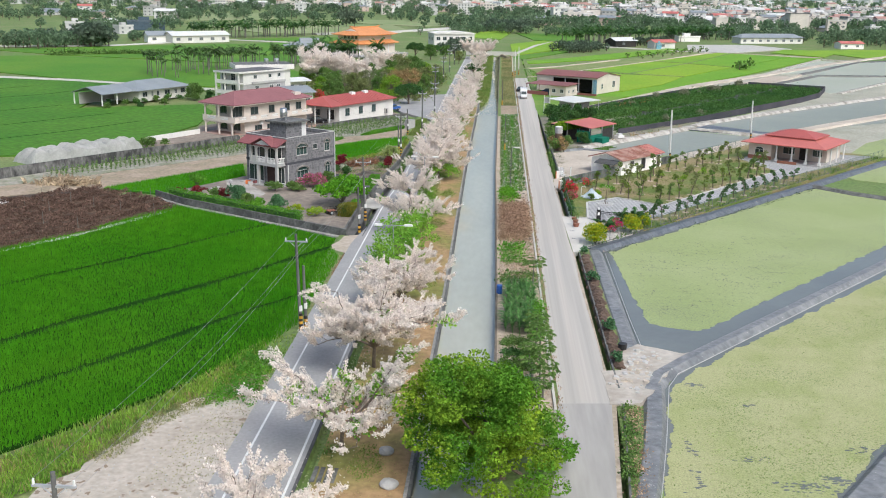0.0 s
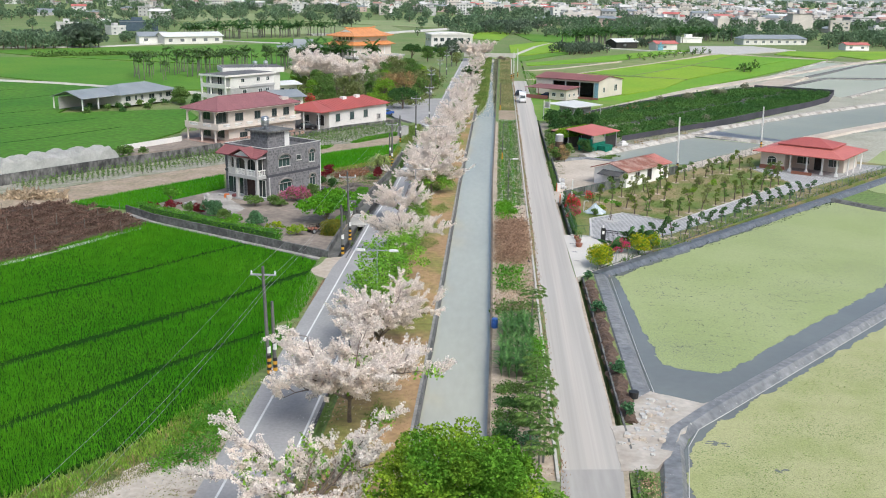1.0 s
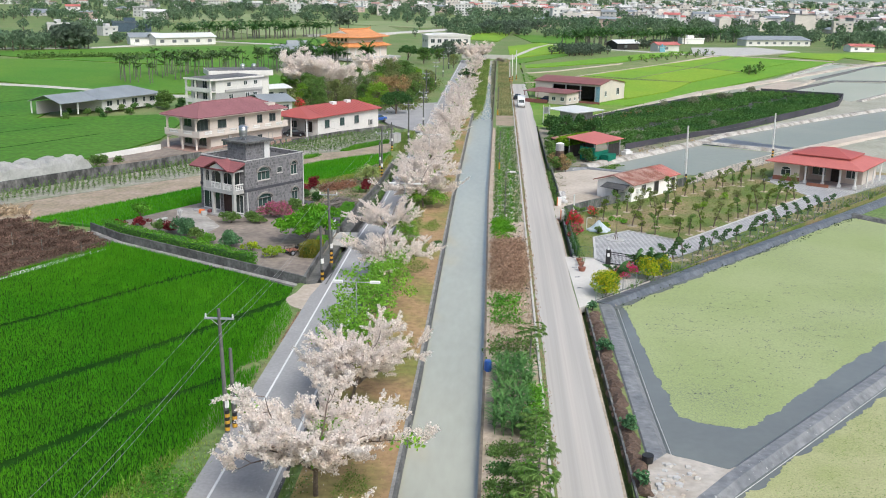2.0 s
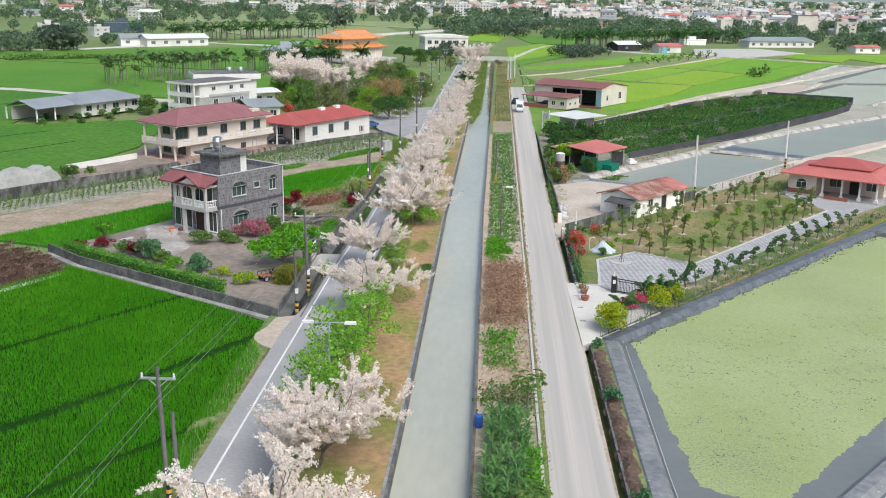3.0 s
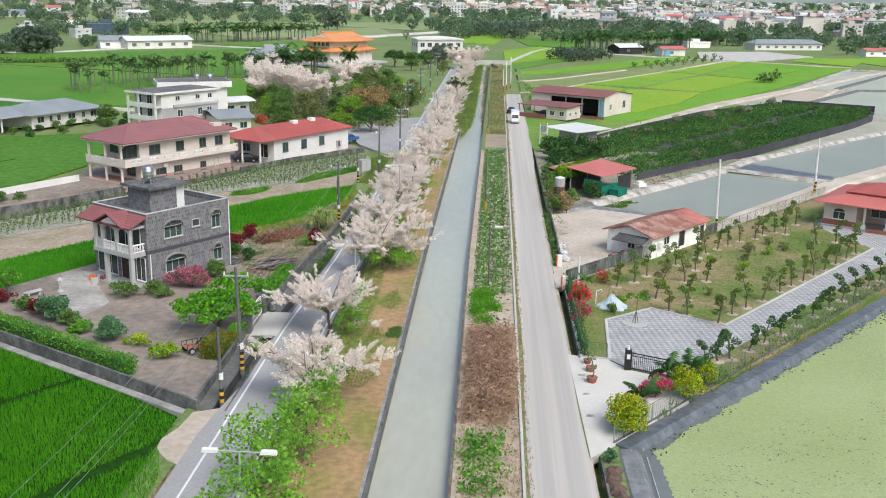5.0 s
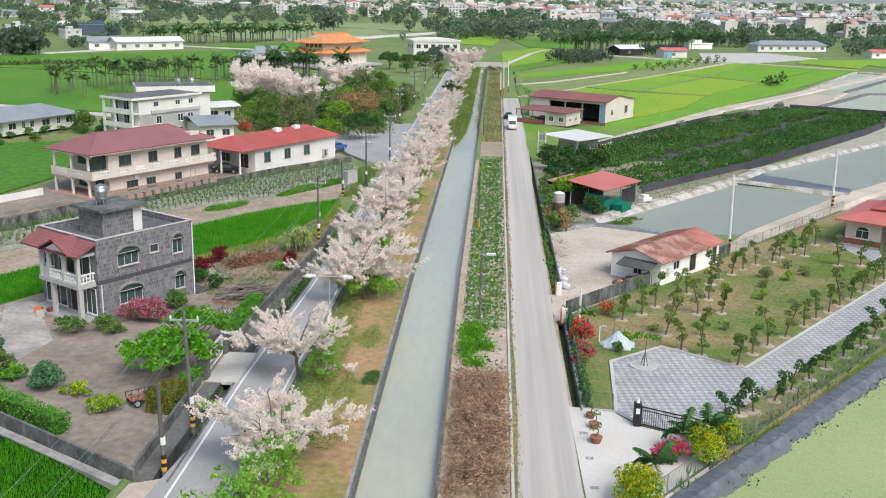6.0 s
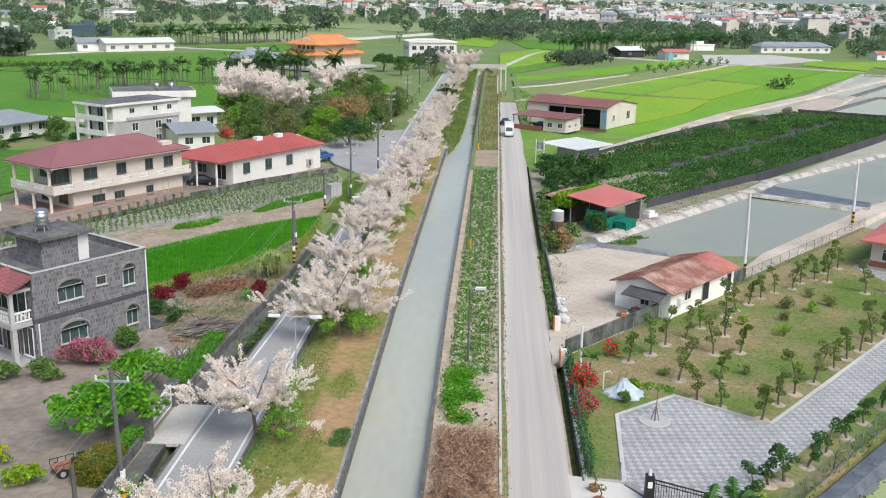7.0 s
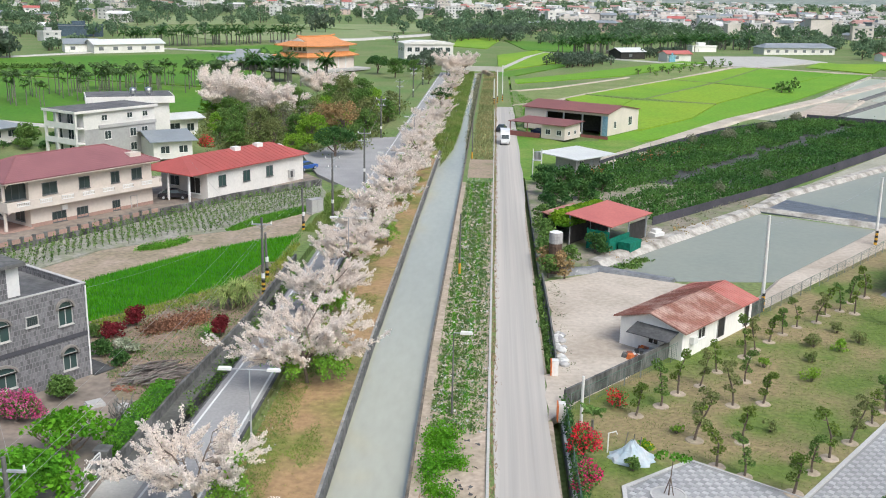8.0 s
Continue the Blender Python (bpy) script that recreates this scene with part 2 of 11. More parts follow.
rice_dark = mat("rice_green", (0.04, 0.165, 0.009), (0.055, 0.19, 0.012), big=0.1, fine=2.0, amount=0.3, bump=0.8)
# Near-black green: the shade down between the rice blades is in this colour.
rice_shade = mat("rice_floor_shade", (0.013, 0.048, 0.005), (0.02, 0.06, 0.007), big=0.1, fine=2.0, amount=0.3, bump=0.5, spec=0.03)
rice_leaf = mat("rice_leaf", (0.074, 0.285, 0.008), (0.115, 0.34, 0.012), big=0.05, spec=0.06, fine=0.7, amount=0.22, bump=0, island=0.25, through=0.35)
rice_lime = mat("ripening_rice", (0.225, 0.345, 0.02), (0.165, 0.31, 0.02), big=0.05, fine=1.2, amount=0.18, bump=0.6)
rice_mid = mat("mid_rice", (0.075, 0.195, 0.012), (0.115, 0.225, 0.018), big=0.03, fine=1.0, amount=0.2, bump=0.6)
liner = mat("black_pond_liner", (0.15, 0.155, 0.163), (0.235, 0.236, 0.235), rough=0.5, big=0.6, fine=1.8, amount=0.3, bump=1.0, spec=0.45, flecks=(3.0, 0.92, (0.42, 0.41, 0.38), 0.25))
duckweed = mat("duckweed", (0.28, 0.33, 0.135), (0.325, 0.365, 0.17), rough=0.7, big=0.08, fine=6.0, amount=0.14, bump=0.2, flecks=(7.0, 0.84, (0.19, 0.215, 0.13), 0.06))
weedmat = mat("thick_duckweed", (0.36, 0.36, 0.18), (0.285, 0.315, 0.125), rough=0.85, big=0.25, fine=9.0, amount=0.26, bump=0.2, contrast=(0.42, 0.70), flecks=(8.0, 0.86, (0.16, 0.21, 0.075), 0.12))
water = mat("grey_canal_water", (0.43, 0.425, 0.335), (0.39, 0.385, 0.305), rough=0.03, big=0.12, fine=1.5, amount=0.05, bump=0.02, spec=1.0, stretch=(1, 0.3, 1))
water.node_tree.nodes["Principled BSDF"].inputs["IOR"].default_value = 1.6
pond_water = mat("grey_pond_water", (0.265, 0.275, 0.215), (0.295, 0.30, 0.23), rough=0.25, big=0.05, fine=1.5, amount=0.05, bump=0.03, spec=0.35)
dark_water = mat("dark_pond_water", (0.175, 0.185, 0.17), (0.15, 0.16, 0.15), rough=0.15, big=0.1, fine=1.5, amount=0.05, bump=0.02, spec=0.4)
lawn = mat("worn_lawn", (0.125, 0.175, 0.035), (0.265, 0.21, 0.105), big=0.13, fine=2.5, amount=0.32, bump=0.5, contrast=(0.41, 0.60))
paver_light = mat("light_paver", (0.45, 0.445, 0.44), (0.40, 0.395, 0.39), fine=6, amount=0.1, own=0.1, island=0.1)
paver_dark = mat("dark_paver", (0.335, 0.333, 0.33), (0.29, 0.288, 0.285), fine=6, amount=0.1, own=0.1, island=0.1)
kerb_grey = mat("kerb_concrete", (0.52, 0.51, 0.49), (0.44, 0.43, 0.41), fine=6, amount=0.12)
tile_wall = joints(mat("grey_stone_tiles", (0.172, 0.168, 0.172), (0.142, 0.139, 0.143), big=2.5, fine=7, amount=0.2, world=False), 0.27, 0.40, depth=1.5, width=0.022, upright=True, share=0.32)
cream = mat("cream_render", (0.66, 0.585, 0.51), (0.59, 0.525, 0.46), big=0.3, fine=3, amount=0.06, bump=0.05)
white_wall = mat("white_render", (0.72, 0.695, 0.65), (0.64, 0.62, 0.58), big=0.3, fine=3, amount=0.07, bump=0.05)
stained_white = mat("stained_white_wall", (0.86, 0.83, 0.78), (0.34, 0.33, 0.31), big=0.8, fine=3, amount=0.08, bump=0.1, contrast=(0.62, 0.78), stretch=(1, 1, 0.4))
red_tile = joints(mat("dusky_red_roof_tiles", (0.27, 0.10, 0.10), (0.23, 0.085, 0.088), big=0.3, fine=5, amount=0.12, world=False), 0.35, 0.4, depth=0.7, width=0.03, shift=0, share=0.06)
red_metal = mat("red_metal_roof", (0.40, 0.10, 0.085), (0.34, 0.09, 0.075), rough=0.5, big=0.2, fine=3, amount=0.1, bump=0.05)
salmon = mat("faded_red_metal_roof", (0.50, 0.16, 0.13), (0.44, 0.13, 0.11), rough=0.5, big=0.2, fine=3, amount=0.1, bump=0.05)
rust_roof = mat("rusty_roof_sheet", (0.30, 0.14, 0.105), (0.50, 0.35, 0.29), big=0.5, fine=4, amount=0.25, bump=0.1, contrast=(0.42, 0.66))
pink_tile = joints(mat("dull_pink_roof_tiles", (0.285, 0.125, 0.128), (0.245, 0.108, 0.112), rough=0.6, big=0.3, fine=5, amount=0.12, world=False), 0.35, 0.4, depth=0.75, width=0.03, shift=0, share=0.06)
terracotta_floor = mat("pinkish_floor_tiles", (0.40, 0.26, 0.21), (0.33, 0.22, 0.18), fine=4, amount=0.15)
brown_roof = mat("brown_metal_roof", (0.25, 0.10, 0.085), (0.21, 0.085, 0.075), rough=0.5, fine=3, amount=0.12)
grey_roof = mat("grey_metal_roof", (0.26, 0.28, 0.29), (0.22, 0.24, 0.25), rough=0.5, big=0.2, fine=3, amount=0.1)
pale_roof = mat("pale_metal_roof", (0.66, 0.66, 0.63), (0.58, 0.58, 0.55), rough=0.5, fine=3, amount=0.1)
orange_tile = joints(mat("orange_glazed_tiles", (0.70, 0.30, 0.11), (0.62, 0.26, 0.09), rough=0.4, fine=3, amount=0.15, world=False), 0.5, 0.6, depth=0.7, width=0.05, shift=0, share=0.06)
roof_deck = mat("stained_roof_deck", (0.10, 0.10, 0.10), (0.18, 0.175, 0.17), big=0.5, fine=3, amount=0.25)
glass = mat("dark_window_glass", (0.035, 0.05, 0.05), (0.05, 0.065, 0.065), rough=0.12, fine=1, amount=0.1, bump=0, spec=0.6)
green_glass = mat("green_window_glass", (0.04, 0.075, 0.07), (0.06, 0.09, 0.085), rough=0.12, fine=1, amount=0.1, bump=0, spec=0.6)
frame_dark = mat("dark_window_frame", (0.10, 0.105, 0.105), (0.14, 0.145, 0.145), rough=0.5, fine=5, amount=0.1, bump=0)
hood_stone = mat("weathered_hood", (0.27, 0.25, 0.225), (0.19, 0.175, 0.16), fine=5, amount=0.15)
villa_grey = mat("grey_lower_render", (0.40, 0.395, 0.38), (0.34, 0.335, 0.325), fine=2, amount=0.1)
# Near-black for openings and inner walls: the shade indoors is put into the colour.
dark_open = mat("interior_shade", (0.03, 0.03, 0.03), (0.05, 0.045, 0.04), fine=2)
trim_white = mat("white_trim", (0.75, 0.74, 0.71), (0.68, 0.67, 0.64), fine=5, amount=0.06, bump=0.02)
trim_grey = mat("grey_trim", (0.45, 0.44, 0.42), (0.36, 0.35, 0.34), fine=5, amount=0.1)
dark_band = mat("slate_band", (0.07, 0.07, 0.08), (0.09, 0.09, 0.10), fine=5, amount=0.1)
steel = mat("stainless_steel", (0.62, 0.62, 0.62), (0.55, 0.55, 0.55), rough=0.3, metal=0.9, fine=5, amount=0.05, bump=0)
zinc = mat("galvanised_steel", (0.45, 0.46, 0.47), (0.38, 0.39, 0.40), rough=0.5, metal=0.3, fine=5, amount=0.1, bump=0)
pole_conc = mat("pole_concrete", (0.15, 0.145, 0.135), (0.10, 0.098, 0.093), fine=5, amount=0.15)
white_pole = mat("white_pole_paint", (0.68, 0.67, 0.64), (0.6, 0.59, 0.56), fine=5, amount=0.08)
black = mat("black_paint", (0.02, 0.02, 0.02), (0.03, 0.03, 0.03), rough=0.5, fine=5, amount=0.1)
yellow = mat("yellow_paint", (0.65, 0.36, 0.04), (0.55, 0.30, 0.04), fine=5, amount=0.1)
orange = mat("orange_paint", (0.70, 0.20, 0.06), (0.60, 0.17, 0.05), fine=5, amount=0.1)
wire_mat = mat("wire", (0.33, 0.33, 0.32), (0.28, 0.28, 0.27), fine=5)
green_net = mat("green_shade_net", (0.01, 0.14, 0.09), (0.012, 0.17, 0.11), fine=3, amount=0.3)
fence_green = mat("green_fence_wire", (0.08, 0.15, 0.11), (0.10, 0.17, 0.13), fine=3, amount=0.2)
fence_post = mat("weathered_fence_post", (0.26, 0.28, 0.27), (0.20, 0.22, 0.21), fine=4, amount=0.15, bump=0)
blue = mat("blue_plastic", (0.03, 0.09, 0.32), (0.04, 0.11, 0.38), rough=0.4, fine=3, amount=0.1)
terracotta = mat("terracotta", (0.30, 0.13, 0.08), (0.24, 0.10, 0.07), fine=5, amount=0.15)
tarp = mat("pale_plastic_sheet", (0.62, 0.61, 0.58), (0.54, 0.53, 0.50), rough=0.5, big=0.3, fine=2, amount=0.12, bump=0.4)
bark = mat("bark", (0.13, 0.10, 0.075), (0.18, 0.14, 0.11), big=2, fine=8, amount=0.3, bump=0.5)
palm_bark = mat("palm_trunk", (0.20, 0.19, 0.16), (0.145, 0.135, 0.115), big=2, fine=6, amount=0.2)
petal = mat("blossom", (0.89, 0.805, 0.725), (0.88, 0.815, 0.755), big=0.5, fine=2, amount=0.06, bump=0, spec=0.1, island=0.1, through=0.42)
leaf_fresh = mat("fresh_leaves", (0.15, 0.34, 0.03), (0.09, 0.25, 0.03), big=0.4, fine=2, amount=0.22, bump=0, spec=0.1, island=0.35, through=0.3)
leaf_young = mat("young_leaves", (0.29, 0.50, 0.06), (0.19, 0.40, 0.05), big=0.5, fine=2, amount=0.18, bump=0, spec=0.1, island=0.35, through=0.45)
# Far foliage, paler and greyer than near leaves: haze is put into the colour.
leaf_far = mat("hazed_foliage", (0.155, 0.235, 0.135), (0.195, 0.265, 0.155), big=0.02, fine=0.3, amount=0.22, bump=0, spec=0.05, island=0.3, through=0.5)
leaf_orchard = mat("orchard_leaves", (0.055, 0.135, 0.035), (0.10, 0.20, 0.045), big=0.08, fine=0.6, amount=0.3, bump=0, spec=0.1, island=0.45, through=0.25)
leaf_garden = mat("garden_leaves", (0.12, 0.195, 0.04), (0.185, 0.24, 0.05), big=0.4, fine=2, amount=0.2, bump=0, spec=0.1, island=0.4, through=0.25)
leaf_green = mat("green_leaves", (0.11, 0.20, 0.05), (0.155, 0.245, 0.06), big=0.4, fine=2, amount=0.2, bump=0, spec=0.1, island=0.4, through=0.3)
leaf_lime = mat("lime_leaves", (0.27, 0.40, 0.022), (0.11, 0.25, 0.022), big=0.28, fine=1.5, amount=0.2, bump=0, spec=0.08, island=0.32, through=0.3)
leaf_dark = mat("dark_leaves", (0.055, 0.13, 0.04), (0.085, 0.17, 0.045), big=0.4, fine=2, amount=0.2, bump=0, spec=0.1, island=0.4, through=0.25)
leaf_blue = mat("bluish_leaves", (0.09, 0.20, 0.09), (0.13, 0.25, 0.11), big=0.4, fine=2, amount=0.2, bump=0, spec=0.1, island=0.4, through=0.25)
leaf_dry = mat("dry_brown_leaves", (0.46, 0.33, 0.22), (0.36, 0.25, 0.165), big=0.6, fine=2, amount=0.25, bump=0, spec=0.1, island=0.35, through=0.25)
leaf_rust = mat("rusty_leaves", (0.42, 0.27, 0.13), (0.33, 0.26, 0.12), big=0.3, fine=2, amount=0.2, bump=0, spec=0.1, island=0.35, through=0.3)
leaf_silver = mat("pale_silver_leaves", (0.45, 0.46, 0.36), (0.25, 0.30, 0.18), big=0.6, fine=2, amount=0.2, bump=0, spec=0.1, island=0.4, through=0.25)
leaf_stripe = mat("striped_sword_leaves", (0.42, 0.45, 0.17), (0.22, 0.33, 0.08), big=2.0, fine=4, amount=0.2, bump=0, spec=0.15, island=0.4, through=0.3)
pale_dirt = mat("pale_dirt", (0.53, 0.465, 0.385), (0.40, 0.34, 0.27), big=0.16, fine=2.0, amount=0.16, bump=0.25)
pale_tan = mat("pale_tan_earth", (0.45, 0.365, 0.285), (0.34, 0.285, 0.20), big=0.3, fine=2.2, amount=0.28, bump=0.4)
crop_soil = mat("grey_crop_soil", (0.34, 0.32, 0.275), (0.22, 0.23, 0.15), big=0.5, fine=2.4, amount=0.3, bump=0.4)
stained_bank = mat("stained_concrete_slope", (0.45, 0.42, 0.375), (0.18, 0.16, 0.13), big=0.45, fine=2.5, amount=0.25, bump=0.3, contrast=(0.44, 0.68))
stained_wall = mat("black_stained_wall", (0.19, 0.185, 0.175), (0.05, 0.05, 0.048), big=0.9, fine=3.5, amount=0.35, bump=0.2, contrast=(0.36, 0.62), stretch=(1, 1, 0.5))
dusty_trim = mat("dusty_white_trim", (0.50, 0.485, 0.46), (0.42, 0.41, 0.39), fine=5, amount=0.1, bump=0.02)
net_sheet = mat("white_crop_net", (0.56, 0.55, 0.525), (0.44, 0.435, 0.41), rough=0.8, big=0.5, fine=3, amount=0.12, bump=0.3, through=0.4)
blue_sheet = mat("bluish_plastic_sheet", (0.45, 0.56, 0.62), (0.60, 0.64, 0.66), rough=0.4, big=1.0, fine=3, amount=0.15, bump=0.3, through=0.2)
leaf_maize = mat("maize_leaves", (0.065, 0.165, 0.04), (0.12, 0.235, 0.065), big=0.5, fine=2, amount=0.2, bump=0, spec=0.25, island=0.5, through=0.2)
leaf_bright = mat("bright_leaves", (0.155, 0.37, 0.02), (0.10, 0.28, 0.02), big=0.5, fine=2, amount=0.2, bump=0, spec=0.1, island=0.35, through=0.35)
leaf_grey = mat("grey_green_leaves", (0.20, 0.22, 0.13), (0.27, 0.27, 0.18), big=0.4, fine=2, amount=0.2, bump=0, spec=0.1, island=0.4, through=0.25)
heap_wood = mat("dead_branch_wood", (0.20, 0.17, 0.15), (0.13, 0.11, 0.10), big=1.5, fine=5, amount=0.3)
leaf_heap = mat("dead_foliage", (0.34, 0.17, 0.10), (0.24, 0.13, 0.08), bump=0, island=0.4, through=0.2)
near_lane = mat("worn_grey_lane", (0.375, 0.355, 0.325), (0.31, 0.295, 0.272), big=0.5, fine=2.5, amount=0.1, bump=0.1, stretch=(0.8, 0.08, 1))
lot_gravel = mat("dusty_gravel_lot", (0.47, 0.42, 0.355), (0.40, 0.35, 0.285), big=0.25, fine=2.2, amount=0.2, bump=0.4, flecks=(1.4, 0.865, (0.24, 0.185, 0.13), 0.16))
edge_green = mat("rough_green_grass", (0.30, 0.44, 0.06), (0.19, 0.35, 0.045), bump=0, island=0.4, big=0.3, through=0.4)
leaf_pond = mat("pond_weed_green", (0.20, 0.27, 0.08), (0.26, 0.31, 0.11), bump=0, island=0.4, big=0.5)
# Darker far foliage, greyed by haze painted into its colour.
leaf_far_dark = mat("hazed_dark_foliage", (0.13, 0.175, 0.12), (0.155, 0.195, 0.135), big=0.02, fine=0.3, amount=0.22, bump=0, spec=0.05, island=0.3, through=0.5)
rice_west = mat("sunlit_rice", (0.046, 0.148, 0.007), (0.08, 0.185, 0.012), big=0.03, fine=0.9, amount=0.38, bump=0.6)
basin_silt = mat("pale_pond_silt", (0.40, 0.38, 0.31), (0.30, 0.30, 0.23), big=0.08, fine=1.5, amount=0.18, bump=0.3)
# Far panes lifted and far walls dulled: distance haze is in their colours.
far_glass = mat("hazed_window_glass", (0.13, 0.14, 0.145), (0.16, 0.17, 0.175), rough=0.3, fine=1, amount=0.1, bump=0, spec=0.4)
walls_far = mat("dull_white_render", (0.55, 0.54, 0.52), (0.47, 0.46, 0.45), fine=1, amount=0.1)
coping_grey = mat("weathered_coping", (0.36, 0.345, 0.32), (0.22, 0.215, 0.20), big=0.6, fine=4, amount=0.25)
liner_blue = mat("blue_black_liner", (0.085, 0.095, 0.11), (0.14, 0.15, 0.165), rough=0.4, big=0.7, fine=1.8, amount=0.3, bump=1.0, spec=0.5, flecks=(1.2, 0.93, (0.30, 0.24, 0.18), 0.15))
ledge_conc = mat("pale_ledge_concrete", (0.36, 0.345, 0.32), (0.22, 0.21, 0.195), big=0.5, fine=3, amount=0.25)
leaf_olive = mat("olive_leaves", (0.185, 0.235, 0.075), (0.245, 0.265, 0.105), big=0.3, fine=2, amount=0.22, bump=0, spec=0.1, island=0.4, through=0.35)
leaf_spring = mat("spring_leaves", (0.20, 0.37, 0.04), (0.27, 0.41, 0.05), big=0.3, fine=2, amount=0.2, bump=0, spec=0.1, island=0.35, through=0.35)
leaf_palm = mat("palm_fronds", (0.085, 0.145, 0.055), (0.12, 0.18, 0.065), big=0.3, fine=2, amount=0.2, bump=0, spec=0.15, island=0.4, through=0.3)
leaf_straw = mat("pale_straw", (0.50, 0.40, 0.27), (0.38, 0.29, 0.19), bump=0, island=0.3, through=0.2)
leaf_reed = mat("reed_blades", (0.15, 0.25, 0.05), (0.25, 0.29, 0.09), big=0.15, fine=1.0, amount=0.25, bump=0, spec=0.08, island=0.35, through=0.3)
leaf_creeper = mat("dark_creeper", (0.035, 0.06, 0.025), (0.06, 0.085, 0.035), bump=0, island=0.4, big=0.5)
leaf_canopy = mat("canopy_leaves", (0.12, 0.27, 0.025), (0.29, 0.41, 0.03), big=0.3, fine=1.5, amount=0.22, bump=0, spec=0.08, island=0.4, through=0.35, contrast=(0.42, 0.66))
leaf_grove = mat("grove_leaves", (0.13, 0.235, 0.06), (0.185, 0.285, 0.075), big=0.3, fine=2, amount=0.22, bump=0, spec=0.1, island=0.4, through=0.4)
leaf_red = mat("red_leaves", (0.22, 0.03, 0.04), (0.15, 0.03, 0.03), big=0.6, fine=2, amount=0.2, bump=0, spec=0.1, island=0.35, through=0.3)
magenta = mat("magenta_flowers", (0.78, 0.05, 0.25), (0.68, 0.04, 0.15), big=0.6, fine=2, amount=0.15, bump=0, spec=0.1, island=0.3, through=0.35)
scarlet = mat("scarlet_flowers", (0.78, 0.05, 0.05), (0.70, 0.04, 0.10), big=0.6, fine=2, amount=0.15, bump=0, spec=0.1, island=0.3, through=0.35)
yellow_leaf = mat("golden_leaves", (0.62, 0.55, 0.02), (0.46, 0.48, 0.02), big=0.6, fine=2, amount=0.15, bump=0, spec=0.1, island=0.3, through=0.4)
gold_green = mat("gold_green_leaves", (0.40, 0.46, 0.02), (0.20, 0.36, 0.03), big=0.9, fine=2, amount=0.2, bump=0, spec=0.1, island=0.4, through=0.35)
olive_leaf = mat("olive_hedge_leaves", (0.25, 0.22, 0.03), (0.16, 0.19, 0.03), big=0.9, fine=2, amount=0.2, bump=0, spec=0.1, island=0.35, through=0.3)
car_white = mat("white_car_paint", (0.75, 0.75, 0.75), (0.72, 0.72, 0.72), rough=0.25, fine=2, amount=0.03, bump=0, spec=0.5)
car_black = mat("black_car_paint", (0.02, 0.02, 0.025), (0.025, 0.025, 0.03), rough=0.2, fine=2, amount=0.05, bump=0, spec=0.5)
rubber = mat("tyre_rubber", (0.02, 0.02, 0.02), (0.03, 0.03, 0.03), fine=5)

# ---- ground: one sheet, with the canal, the ditches and the road banks in it ----
CANAL_L, CANAL_R, FLOOR = -4.7, 0.25, -0.5


def canal_shift(y):
    """How far the canal swings to the west."""
    return 0.02 - 0.56 * min(1, max(0, (y - 95) / 70))


def canal_band(x0, x1, z0, z1, y0=-60, y1=468):
    """A straight piece that follows the canal."""
    ys = [y0, 95, 112, 130, 148, 165, y1]
    return Mesh().prism([(x0 + canal_shift(y), y) for y in ys] + [(x1 + canal_shift(y), y) for y in ys[::-1]], z0, z1)


profile = [(-6000, FLOOR), (-1200, FLOOR), (-300, FLOOR), (-100, FLOOR), (-40, FLOOR), (-20.2, FLOOR), (-19.2, -0.05), (-17.55, -0.05), (-17.5, -0.06), (-16.5, -0.06), (-16.45, -0.05), (-11.75, -0.05), (-11.7, -0.5), (-11.25, -0.5), (-11.2, -0.02),
           (CANAL_L - 0.28, -0.02), (CANAL_L - 0.26, -1.8), (CANAL_R + 0.26, -1.8), (CANAL_R + 0.28, -0.02), (5.2, -0.02), (9.35, -0.02), (9.4, -1.1), (9.95, -1.1), (10.0, -0.1), (11.4, -0.1), (12.4, FLOOR), (40, FLOOR), (100, FLOOR), (300, FLOOR), (1200, FLOOR), (6000, FLOOR)]
stations = [-400, -60] + list(range(0, 460, 20)) + [470, 520, 600, 750, 1000, 1500, 2500, 6000]


def ditch_shift(y):
    """How far the roadside ditch swings towards the road."""
    return 0.8 * min(1, max(0, (y - 136) / 24))


gm = Mesh()
for y in stations:
    shut = y >= 470
    for x, z in profile:
        zz = FLOOR if shut and (z < FLOOR or abs(z) < 0.2) and abs(x) < 21 else z
        if z == -0.06 and 115 < y < 232:
            zz = -0.95
        if 9.3 < x < 12.5 and y < 70:
            x -= (70 - y) * 0.085
        gm.v.append((x + (ditch_shift(y) if -17.6 < x < -16.4 else canal_shift(y) if -5.2 < x < 0.7 else 0), y, zz))
w = len(profile)
gm.f = [(j * w + i, j * w + i + 1, (j + 1) * w + i + 1, (j + 1) * w + i) for j in range(len(stations) - 1) for i in range(w - 1)]
plain("ground", gm, soil, "weedy brown earth of a flat farming plain", "ground", kind="structure")


def structure(name, mesh, material, label, category="ground", parent=None):
    ob = part(name, mesh, material, parent)
    return tagged(ob, label, category, kind="structure")


# canal: water, walls with a coping on both sides
structure("water_canal", canal_band(CANAL_L - 0.02, CANAL_R + 0.02, -1.7, -0.75), water, "still grey-green water of a straight irrigation canal", "water")
structure("canal_wall_west", canal_band(CANAL_L - 0.18, CANAL_L, -1.75, 0.14), old_conc, "dark weathered concrete canal wall", "wall")
structure("canal_coping_west", canal_band(CANAL_L - 0.42, CANAL_L - 0.182, -0.2, 0.05), coping_grey, "grey concrete coping along the canal", "kerb")
